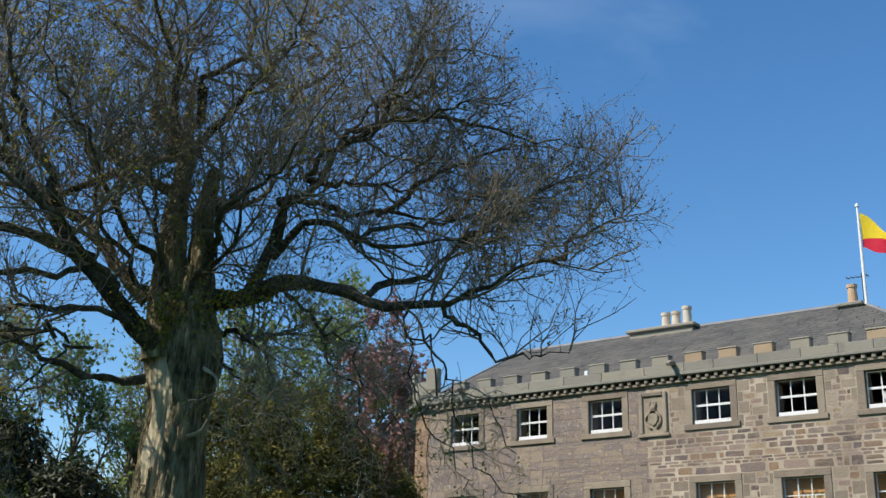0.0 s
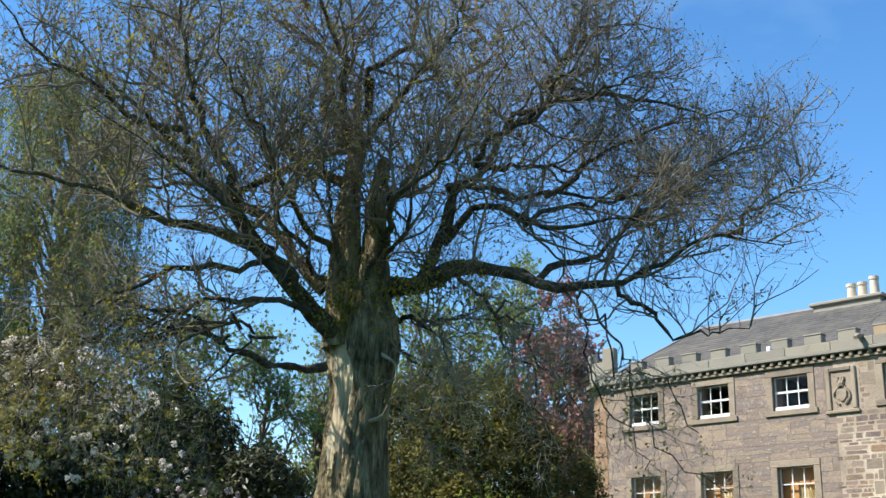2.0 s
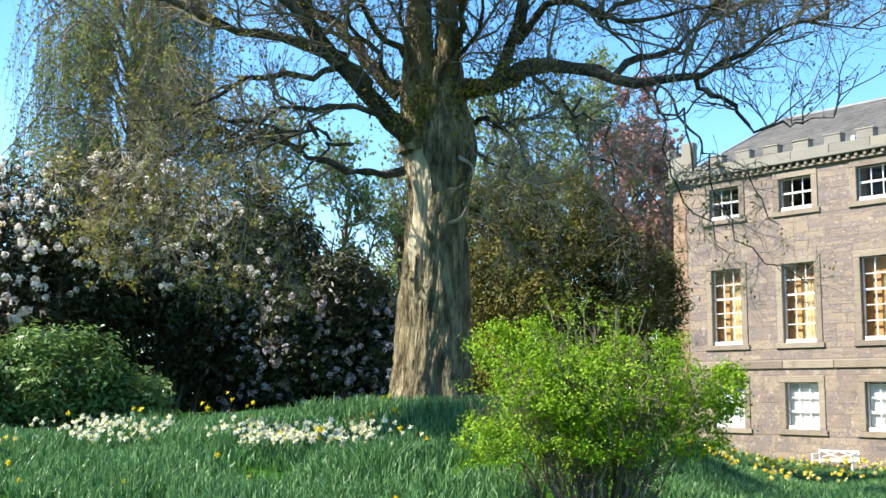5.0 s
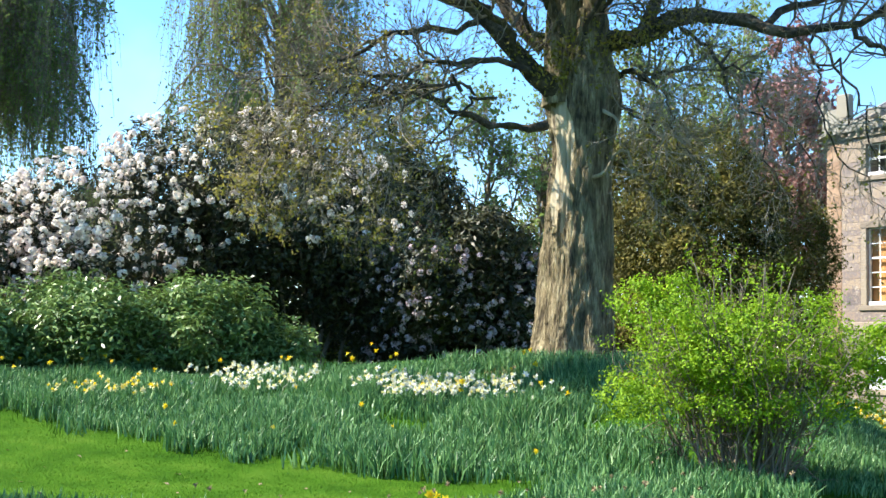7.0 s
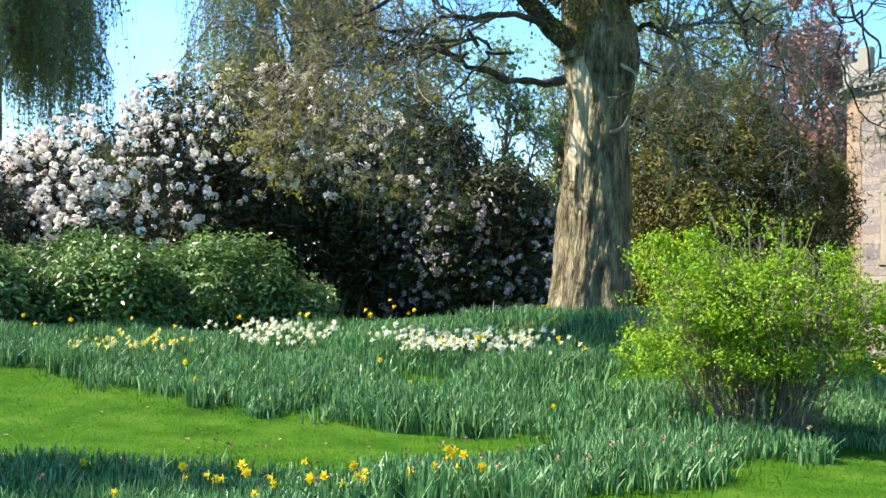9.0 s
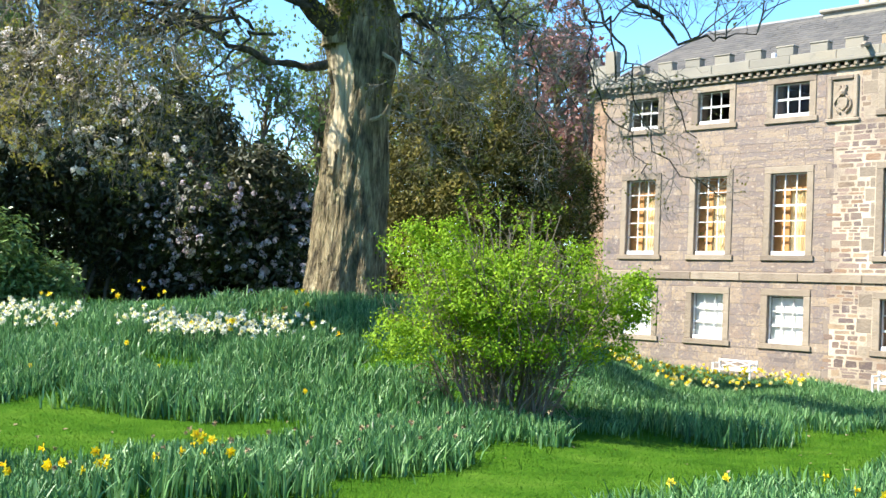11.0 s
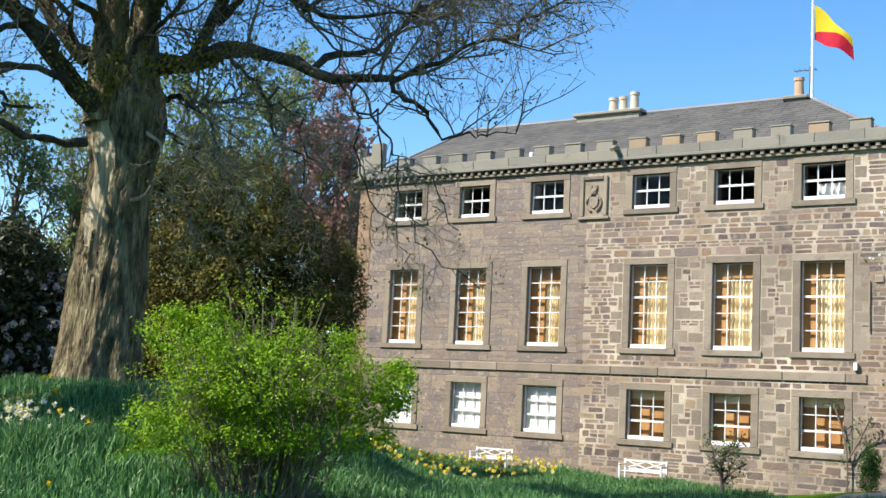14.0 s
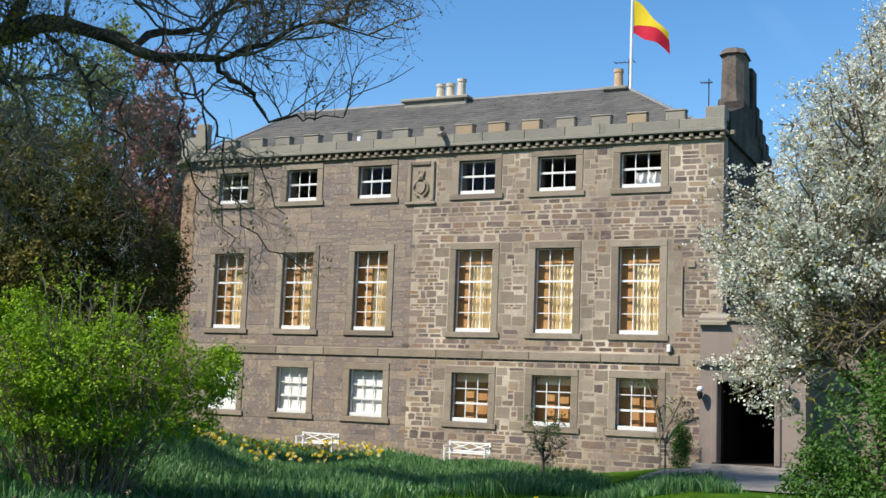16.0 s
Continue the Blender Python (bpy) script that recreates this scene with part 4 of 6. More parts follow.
# ---- trees ----
def tubes(P, R, sides=3):
    """Bent tapered tubes along arrays of points P (n, k, 3) with radii R (n, k)."""
    n, k, _ = P.shape
    d = unit(np.gradient(P, axis=1))
    ref = np.broadcast_to(unit(RNG.normal(size=(n, 1, 3))), P.shape)
    a = unit(np.cross(d, ref))
    b = np.cross(d, a)
    t = np.arange(sides) * 2 * math.pi / sides
    v = P[:, :, None] + (a[:, :, None] * np.cos(t)[:, None] + b[:, :, None] * np.sin(t)[:, None]) * R[:, :, None, None]
    i = np.arange(k - 1)[:, None] * sides
    s = np.arange(sides)[None]
    s1 = (s + 1) % sides
    q = np.stack([i + s, i + s1, i + sides + s1, i + sides + s], -1).reshape(-1, 4)
    return v.reshape(-1, 3), (np.arange(n)[:, None, None] * k * sides + q).reshape(-1, 4)


def shoots(P, R, per, first, length, spread, rise, k, thin, wave=0.12):
    """Child branches growing from P: per of each, from the share first of its length on; rise lifts (or droops) them."""
    n, kk, _ = P.shape
    m = n * per
    par = np.repeat(np.arange(n), per)
    s = RNG.uniform(first, 1.0, m) * (kk - 1.001)
    i = s.astype(int)
    f = (s - i)[:, None]
    p0 = P[par, i] * (1 - f) + P[par, i + 1] * f
    tan = unit(P[par, i + 1] - P[par, i])
    r0 = R[par, i] * (1 - f[:, 0]) + R[par, i + 1] * f[:, 0]
    side = RNG.normal(size=(m, 3))
    side = unit(side - tan * (side * tan).sum(1, keepdims=True))
    d = unit(tan * (1 - spread) + side * spread + np.array([0, 0, rise * 0.5]))
    L = RNG.uniform(*length, m)[:, None] * (1.15 - 0.5 * (s / kk))[:, None]
    C = np.empty((m, k, 3))
    C[:, 0] = p0
    for j in range(1, k):
        d = unit(d + RNG.normal(size=(m, 3)) * wave * 2 + np.array([0, 0, rise]) * 0.35)
        C[:, j] = C[:, j - 1] + d * L / (k - 1)
    r = np.minimum(r0 * 0.7, thin[0])
    return C, r[:, None] * np.linspace(1, thin[1], k)[None]


def resample(pts, k):
    pts = np.array(pts, float)
    t = np.concatenate([[0], np.cumsum(np.linalg.norm(np.diff(pts, axis=0), axis=1))])
    u = np.linspace(0, t[-1], k)
    out = np.stack([np.interp(u, t, pts[:, c]) for c in range(3)], 1)
    out[1:-1] = (out[:-2] + 2 * out[1:-1] + out[2:]) / 4
    return out


def tips(P, n):
    """n random points along the outer half of branches P."""
    i = RNG.integers(0, len(P), n)
    j = RNG.integers(P.shape[1] // 2, P.shape[1], n)
    return P[i, j] + RNG.normal(size=(n, 3)) * 0.04


OAK_AT = polar(13.35, 20.5)
OAK_AT.z = gz(OAK_AT.x, OAK_AT.y) - 0.05
oak = thing("old_tree", Matrix.Translation(OAK_AT) @ Matrix.Rotation(radians(13.35), 4, "Z"), "huge old broad-crowned tree, nearly bare, on the mound", "tree")
BOUGHS = []


def bough(r0, r1, *pts):
    k = 20
    P = resample(pts, k) - np.array([0, 0, OAK_AT.z])
    knots = np.arange(0, k + 2, 3)
    kink = np.stack([np.interp(np.arange(k), knots, RNG.normal(size=len(knots)) * 0.11) for _ in range(3)], 1)
    P[1:-1] += (kink + RNG.normal(size=(k, 3)) * 0.035)[1:-1] * (1.0 if r0 > 0.05 else 1.5)
    s = np.linspace(0, 1, k)
    base = (0.62 if r0 > 0.19 else 0.5) * r0
    BOUGHS.append((P, (base * (1 - s) ** 1.5 + r1 * 0.4 * (1 - s) + 0.008) * RNG.uniform(0.85, 1.2, k)))


bough(0.30, 0.06, (-0.11, 0.00, 6.16), (-0.95, -0.30, 6.76), (-1.52, -0.50, 7.48), (-2.21, -0.80, 8.41), (-3.15, -1.20, 9.35), (-4.20, -1.60, 10.18), (-5.57, -2.20, 10.89))
bough(0.22, 0.05, (-0.63, 0.20, 7.15), (-1.36, 0.50, 8.14), (-1.94, 0.70, 8.69), (-2.83, 1.00, 9.46), (-3.68, 1.40, 10.78), (-4.31, 1.80, 12.10))
bough(0.17, 0.04, (-1.58, -0.50, 7.59), (-2.47, -0.80, 7.81), (-3.68, -1.20, 8.08), (-4.73, -1.50, 8.36), (-6.20, -2.00, 8.63), (-8.09, -2.60, 9.02))
bough(0.16, 0.04, (-0.42, 0.00, 9.18), (-1.58, 0.40, 9.37), (-2.62, 0.80, 9.24), (-3.68, 1.20, 9.46), (-4.94, 1.60, 9.57), (-6.41, 2.20, 10.12))
bough(0.26, 0.05, (0.53, -0.10, 7.15), (1.36, -0.50, 7.37), (2.21, -0.70, 7.64), (3.15, -1.00, 7.15), (4.52, -1.30, 7.09), (5.46, -1.60, 7.37), (6.41, -1.80, 7.92), (7.67, -2.00, 7.81))
bough(0.08, 0.02, (4.52, -1.30, 7.09), (5.25, -1.40, 6.49), (5.99, -1.50, 6.16), (6.83, -1.50, 6.38))
bough(0.20, 0.05, (1.16, 0.10, 7.26), (1.52, 0.20, 8.14), (1.58, 0.20, 9.24), (2.10, 0.30, 9.84), (2.83, 0.40, 10.67), (3.47, 0.50, 11.66), (4.10, 0.60, 12.54))
bough(0.13, 0.03, (1.58, 0.20, 8.14), (2.31, -0.30, 8.58), (2.94, -0.80, 8.25), (3.47, -1.20, 7.81), (4.73, -1.80, 8.14), (6.30, -2.30, 8.91))
bough(0.12, 0.03, (1.58, 0.20, 9.24), (2.62, 0.80, 9.46), (3.68, 1.20, 9.57), (5.25, 1.70, 9.79), (6.83, 2.20, 10.23))
bough(0.12, 0.03, (0.42, 0.10, 9.13), (1.05, 0.80, 9.68), (1.47, 1.40, 10.78), (1.89, 1.90, 12.10), (2.21, 2.30, 13.42))
bough(0.13, 0.03, (-0.53, -0.20, 5.61), (-1.47, -0.70, 5.55), (-2.21, -1.20, 5.72), (-3.15, -1.80, 6.16), (-3.99, -2.30, 6.27), (-5.25, -2.80, 5.72))
bough(0.10, 0.03, (-0.63, -0.30, 6.60), (-1.79, -1.00, 6.60), (-2.83, -1.80, 6.27), (-3.68, -2.30, 5.50), (-4.31, -2.60, 4.40))
bough(0.10, 0.03, (-1.58, -0.50, 7.48), (-2.62, -1.40, 7.04), (-3.89, -2.20, 6.38), (-4.73, -2.60, 5.06), (-5.04, -2.70, 3.96))
bough(0.20, 0.05, (-0.16, 0.10, 10.01), (-0.53, 0.30, 10.78), (-0.95, 0.50, 11.88), (-1.36, 0.70, 13.20))
bough(0.16, 0.05, (-0.11, 0.10, 10.56), (0.32, -0.30, 11.66), (0.74, -0.70, 12.76), (0.95, -1.00, 13.86))
bough(0.14, 0.04, (-0.11, 0.00, 10.12), (-0.53, -0.80, 11.11), (-1.16, -1.80, 12.32), (-1.58, -2.60, 13.64))
bough(0.14, 0.04, (-0.11, 0.00, 9.90), (0.74, -1.00, 10.67), (1.58, -2.00, 11.88), (2.21, -2.80, 13.20))
bough(0.14, 0.04, (-0.11, 0.00, 9.68), (-1.16, 1.60, 10.34), (-2.21, 2.80, 11.66), (-2.83, 3.60, 13.09))
bough(0.13, 0.04, (0.42, 0.00, 8.91), (1.36, 1.80, 10.01), (2.62, 3.00, 11.44), (3.47, 3.80, 12.76))
bough(0.15, 0.04, (-2.21, -0.80, 8.41), (-2.83, -1.60, 9.68), (-3.36, -2.20, 11.00), (-3.68, -2.80, 12.54))
bough(0.11, 0.03, (-3.15, -1.20, 9.35), (-4.10, -2.00, 9.68), (-5.36, -2.80, 10.12), (-6.62, -3.40, 11.44))
bough(0.12, 0.03, (2.83, 0.40, 10.67), (3.68, -0.50, 10.89), (4.62, -1.20, 11.11), (5.57, -1.80, 11.33))
bough(0.11, 0.03, (3.15, -1.00, 7.15), (4.20, 0.20, 7.92), (5.57, 1.00, 9.13), (7.14, 1.60, 9.68), (7.98, 1.90, 10.56))
bough(0.10, 0.03, (2.10, 0.30, 9.84), (3.26, 1.20, 10.12), (4.52, 2.20, 10.56), (5.78, 3.00, 10.78))
bough(0.09, 0.03, (2.83, 0.40, 10.67), (3.68, 0.20, 11.44), (4.52, 0.00, 12.10), (5.25, -0.30, 12.65))
bough(0.09, 0.03, (3.68, 1.20, 9.57), (4.94, 0.80, 10.45), (6.20, 0.50, 11.00), (7.14, 0.30, 11.11))
bough(0.09, 0.03, (2.10, 0.30, 9.84), (3.15, -0.60, 10.78), (4.31, -1.20, 11.77), (5.04, -1.60, 12.32))
bough(0.08, 0.03, (2.94, -0.80, 8.25), (4.20, -0.40, 8.91), (5.57, 0.00, 9.46), (7.14, 0.30, 9.24))
bough(0.05, 0.015, (1.79, -0.50, 7.26), (2.31, -1.00, 6.60), (2.83, -1.60, 6.16), (3.26, -1.90, 5.28), (3.78, -2.00, 4.18))
bough(0.03, 0.008, (3.90, -1.30, 6.95), (4.25, -2.10, 5.70), (4.75, -2.50, 4.85), (5.45, -2.70, 4.30))
bough(0.03, 0.008, (3.60, -1.20, 6.95), (3.95, -2.00, 5.60), (4.15, -2.40, 4.60), (4.60, -2.60, 3.70))
bough(0.03, 0.006, (3.78, -1.20, 7.04), (4.10, -2.00, 5.94), (4.41, -2.40, 4.84), (5.04, -2.60, 3.96), (5.57, -2.70, 3.41))
for bx, by, bz in ((-2.3, -2.0, 3.5), (-2.9, -2.5, 3.1), (-3.6, -2.2, 3.6), (-4.2, -2.8, 3.3), (-4.9, -2.4, 3.9), (-5.6, -2.9, 4.1), (-3.2, -3.0, 4.3)):
    bough(0.035, 0.01, (bx * 0.6, by * 0.55, 5.9), (bx * 0.85, by * 0.85, 5.7), (bx * 1.05, by, 5.0), (bx, by * 1.1, 4.2), (bx * 0.94, by * 1.1, bz))
bough(0.03, 0.01, (1.10, -0.40, 6.60), (1.50, -1.00, 5.90), (1.75, -1.40, 5.00), (2.05, -1.60, 4.20), (2.00, -1.70, 3.50))
bough(0.03, 0.01, (0.80, -0.50, 5.90), (1.15, -1.10, 5.30), (1.25, -1.40, 4.60), (1.50, -1.60, 3.90))
bough(0.03, 0.01, (2.60, -0.90, 6.80), (2.75, -1.60, 5.80), (3.05, -2.00, 5.00), (2.95, -2.20, 4.10), (3.15, -2.30, 3.60))
bough(0.08, 0.02, (0.74, 0.20, 6.60), (1.47, -0.30, 6.65), (2.21, -0.70, 6.82))
bough(0.12, 0.03, (-0.53, 0.00, 7.81), (-1.36, -1.80, 8.58), (-2.21, -3.00, 10.01), (-2.62, -3.60, 11.44))
bough(0.12, 0.03, (0.32, 0.00, 7.81), (0.74, -1.80, 8.36), (1.58, -3.20, 9.13), (2.42, -4.00, 10.23))
bough(0.12, 0.03, (-0.95, -0.30, 6.76), (-1.89, -2.20, 7.59), (-3.15, -3.60, 8.14), (-4.31, -4.40, 8.58))

bough(0.09, 0.03, (3.47, 0.50, 11.66), (4.60, 0.20, 11.30), (6.00, 0.00, 11.20), (7.30, -0.20, 10.90), (8.10, -0.30, 10.90))
bough(0.09, 0.03, (4.73, -1.80, 8.14), (5.90, -1.20, 9.20), (7.20, -0.80, 10.00), (8.10, -0.60, 10.50))
bough(0.08, 0.03, (5.25, 1.70, 9.79), (6.20, 1.30, 10.50), (7.00, 1.00, 11.10))
bough(0.09, 0.03, (3.47, 0.50, 11.66), (4.10, -0.40, 12.50), (4.40, -0.90, 13.40))
bough(0.09, 0.03, (1.89, 1.90, 12.10), (2.80, 1.40, 13.00), (3.60, 1.00, 13.70))
bough(0.09, 0.03, (-1.36, 0.70, 13.20), (-1.60, 0.90, 14.00), (-1.90, 1.00, 14.90))
bough(0.09, 0.03, (0.95, -1.00, 13.86), (1.10, -1.10, 14.50), (1.40, -1.20, 15.20))
bough(0.09, 0.03, (2.21, 2.30, 13.42), (2.40, 2.40, 14.20), (2.80, 2.50, 15.00))
bough(0.09, 0.03, (-3.68, -2.80, 12.54), (-4.00, -2.90, 13.40), (-4.40, -3.00, 14.30))
bough(0.09, 0.03, (-4.31, 1.80, 12.10), (-4.70, 2.00, 13.00), (-5.20, 2.20, 14.00))
bough(0.08, 0.03, (6.41, -1.80, 7.92), (7.20, -1.60, 8.60), (7.90, -1.50, 9.40))
for bx, by, bz in ((-0.9, -1.0, 11.0), (0.4, -1.3, 11.6), (1.2, -0.9, 10.8), (-2.0, -1.0, 11.4)):
    bough(0.07, 0.03, (bx * 0.3, by * 0.3, 7.2), (bx * 0.7, by * 0.8, 8.2), (bx, by, (8.2 + bz) / 2), (bx * 1.2, by * 1.1, bz))

# trunk: fluted, flared, with a barkless strip
bm = bmesh.new()
rings = []
H0, SIDES, RINGS = 6.3, 144, 120


def scar(t, z):
    """How far the bark is gone at angle t and height z: plates on the weathered side with a ragged edge."""
    d = abs((t - radians(216) + math.pi) % (2 * math.pi) - math.pi) / radians(44)
    e = abs(z - 3.5) / 1.75
    n = noise.noise(Vector((math.cos(t) * 5, math.sin(t) * 5, z * 1.1)))
    return 1.0 if d * d + e * e + 0.75 * n < 0.85 else 0.0


bare = []
for j in range(RINGS):
    z = -0.3 + (H0 + 0.3) * j / (RINGS - 1)
    zz = max(z, 0)
    r = 0.57 + 0.17 * math.exp(-zz * 2.4) + 0.05 * math.sin(zz * 1.3) + 0.10 * sstep(3.4, 4.6, zz) - 0.42 * sstep(4.6, 6.3, zz)
    ring = []
    gone = []
    for s in range(SIDES):
        t = 2 * math.pi * s / SIDES
        cx, cy = math.cos(t), math.sin(t)
        m = scar(t, zz)
        fl = 0.05 * math.sin(5 * t + 0.6 * zz) + 0.02 * math.sin(11 * t + zz) + 0.09 * math.exp(-zz * 3) * math.sin(6 * t + 1)
        fl += 0.09 * noise.noise(Vector((cx * 1.8, cy * 1.8, zz * 0.9)))
        fl += 0.05 * noise.noise(Vector((cx * 8, cy * 8, zz * 2.6)))
        if m:
            fl += -0.10 - 0.09 * max(0.0, noise.noise(Vector((cx * 9, cy * 9, zz * 0.7))) - 0.05) * 3
        else:
            fl += 0.13 * abs(noise.noise(Vector((cx * 13, cy * 13, zz * 1.3)))) + 0.03 * noise.noise(Vector((cx * 26, cy * 26, zz * 7.0)))
        face = math.cos(t - radians(219))
        q = min(r, 0.78 * r / face if face > 0.3 else 9) * (1 + fl)
        ring.append(bm.verts.new((q * cx + 0.022 * zz - 0.02, q * cy, z)))
        gone.append(m)
    rings.append(ring)
    bare.append(gone)
for j, (a, b) in enumerate(zip(rings, rings[1:])):
    for s in range(SIDES):
        f = bm.faces.new((a[s], a[(s + 1) % SIDES], b[(s + 1) % SIDES], b[s]))
        f.material_index = int(bare[j][s] + bare[j + 1][s] > 1)
bm.faces.new(rings[-1])
trunk = part("trunk", bm, BARK, oak, "grey ridged bark trunk with a barkless scar", smooth=True)
trunk.data.materials.append(BARE_WOOD)
# twin upright stems
for pts, r0, r1 in ((((-0.22, 0.05, 4.6), (-0.3, 0.0, 6.2), (-0.27, 0, 7.6), (-0.12, 0, 8.6), (-0.24, 0.05, 9.4), (-0.12, 0.1, 10.4)), 0.40, 0.03), (((0.25, -0.05, 4.6), (0.28, -0.1, 6.2), (0.22, -0.1, 7.3), (0.3, 0, 7.8), (0.36, 0.1, 8.3)), 0.36, 0.12)):
    P = resample(pts, 16)
    R = np.linspace(r0, r1, 16) * (1 + 0.12 * RNG.normal(size=16).cumsum() / 4)
    P, R = resample(P, 60), np.interp(np.linspace(0, 15, 60), np.arange(16), R)
    v, q = tubes(P[None], R[None], 40)
    mid = np.repeat(P, 40, 0)
    bump = np.array([0.16 * noise.noise(Vector((c[0] * 7, c[1] * 7, c[2] * 1.5))) + 0.1 * noise.noise(Vector((c[0] * 18, c[1] * 18, c[2] * 4))) for c in v])
    v = mid + (v - mid) * (1 + bump[:, None])
    link("stem", quad_mesh("stem", v, q, True), BARK, oak)
# dead snags on the trunk
for pts in (((0.3, -0.6, 3.2), (0.55, -0.9, 3.25), (0.62, -1.0, 3.6), (0.9, -1.05, 3.65), (0.95, -1.1, 3.1)), ((0.45, -0.5, 4.4), (0.7, -0.8, 4.2), (0.75, -0.9, 3.7))):
    bm = bmesh.new()
    P = resample(pts, 10)
    tube(bm, P.tolist(), list(np.linspace(0.038, 0.012, 10)), 7)
    part("snag", bm, BARE_WOOD, oak, "pale dead snag")
for P, R in BOUGHS:
    v, q = tubes(P[None], R[None], 9)
    link("bough", quad_mesh("bough", v, q, True), BOUGH, oak)
LP, LR = np.stack([p for p, _ in BOUGHS]), np.stack([r for _, r in BOUGHS])
def in_crown(P):
    """Branches that end inside the crown's outline."""
    e = P[:, -1]
    z = e[:, 2] + OAK_AT.z
    ok = (e[:, 0] < 3.0) | (z > 6.4 + 0.25 * np.clip(e[:, 0] - 5.5, -2, 0))
    ok &= ~((e[:, 0] > 3.5) & (e[:, 0] < 5.8) & (z > 5.2) & (z < 6.7))
    return ok & (e[:, 0] < np.interp(z, [6.0, 6.5, 7.0, 7.3, 8.2, 9.5, 11.2, 11.6, 12.0, 12.6, 13.4, 16.0], [6.0, 6.4, 7.3, 8.0, 8.8, 8.6, 8.9, 7.8, 6.2, 5.5, 5.0, 4.4]))


LEFT_LOW = [i for i, (P, R) in enumerate(BOUGHS) if P[-1, 2] < 4.6 and P[-1, 0] < 0 and R[0] > 0.05]
HIGH = [i for i, (P, _) in enumerate(BOUGHS) if P[-1, 2] >= 4.6]
B2, S2 = shoots(LP[HIGH], LR[HIGH], 14, 0.2, (1.2, 3.1), 0.58, 0.3, 8, (0.032, 0.28), 0.13)
thin = RNG.random(len(B2)) < np.where(B2[:, -1, 0] > 1.0, 0.68, 0.92)
B2, S2 = B2[thin], S2[thin]
Bi, Si = shoots(LP[HIGH], LR[HIGH], 6, 0.03, (0.7, 2.0), 0.7, 0.2, 8, (0.022, 0.35), 0.16)
far_r = [i for i, (P, _) in enumerate(BOUGHS) if P[-1, 0] > 5.0 and P[-1, 2] > 4.6]
Bo, So = shoots(LP[far_r], np.maximum(LR[far_r], 0.03), 3, 0.6, (1.0, 2.2), 0.42, 0.4, 8, (0.03, 0.3), 0.10)
Bl, Sl = shoots(LP[LEFT_LOW], LR[LEFT_LOW], 9, 0.2, (1.0, 2.4), 0.5, 0.1, 8, (0.03, 0.25), 0.12)
B2, S2 = np.concatenate([B2, Bi, Bo, Bl]), np.concatenate([S2, Si, So, Sl])
B2, S2 = B2[in_crown(B2)], S2[in_crown(B2)]
B3, S3 = shoots(B2, S2, 7, 0.1, (0.5, 1.6), 0.6, 0.26, 6, (0.015, 0.5), 0.15)
B3, S3 = B3[in_crown(B3)], S3[in_crown(B3)]
B4, S4 = shoots(B3, S3, 4, 0.15, (0.25, 0.7), 0.58, 0.26, 4, (0.0095, 0.6), 0.15)
B4, S4 = B4[in_crown(B4)], S4[in_crown(B4)]
link("branchwork", quad_mesh("branchwork", *joined(tubes(B2, S2, 5), tubes(B3, S3, 4))), TWIG, oak)["kind"] = "stuff"
link("twig_mass", quad_mesh("twig_mass", *tubes(B4, S4, 3)), TWIG, oak)["kind"] = "stuff"
# drooping sprays under the low boughs
low = [i for i, (P, _) in enumerate(BOUGHS) if P[-1, 2] < 4.6 and P[-1, 0] < 0]
low_r = [i for i, (P, _) in enumerate(BOUGHS) if P[-1, 2] < 4.6 and P[-1, 0] > 0]
D2_, E2_ = shoots(LP[low], LR[low], 14, 0.3, (0.5, 1.4), 0.6, -0.25, 6, (0.018, 0.4))
Dr, Er = shoots(LP[low_r], LR[low_r], 26, 0.12, (0.4, 1.2), 0.6, -0.12, 6, (0.014, 0.4))
D2_, E2_ = np.concatenate([D2_, Dr]), np.concatenate([E2_, Er])
D3_, E3_ = shoots(D2_, E2_, 11, 0.15, (0.3, 0.9), 0.5, -0.05, 5, (0.010, 0.5), 0.2)
clear = lambda P: ~((P[:, -1, 0] > 3.6) & (P[:, -1, 0] < 5.7) & (P[:, -1, 2] > 5.2 - OAK_AT.z) & (P[:, -1, 2] < 6.6 - OAK_AT.z))
D2_, E2_ = D2_[clear(D2_)], E2_[clear(D2_)]
D3_, E3_ = D3_[clear(D3_)], E3_[clear(D3_)]
link("drooping_spray", quad_mesh("drooping_spray", *joined(tubes(D2_, E2_, 4), tubes(D3_, E3_, 3))), PALE_TWIG, oak)["kind"] = "stuff"
# buds at the twig ends, tufts of young leaves on the older side, shoots round the fork
ends = np.concatenate([B4[:, -1], B4[:, -2] + RNG.normal(size=(len(B4), 3)) * 0.02])
ends = ends[RNG.random(len(ends)) < 0.75]
link("bud_mass", quad_mesh("bud_mass", *leaves(ends, 0.062, 0.2, 0.5)), BUD_BROWN, oak)["kind"] = "stuff"
pts = np.concatenate([tips(B4, 9500), tips(D3_, 3200)])
left = 1 / (1 + np.exp((pts[:, 0] - 0.5) * 0.6))
pts = pts[RNG.random(len(pts)) < 0.08 + 0.92 * left]
pts = np.repeat(pts, 4, 0) + RNG.normal(size=(len(pts) * 4, 3)) * 0.045
link("young_foliage", quad_mesh("young_foliage", *leaves(pts, 0.066, 0.1, 0.6)), BUD, oak)["kind"] = "stuff"
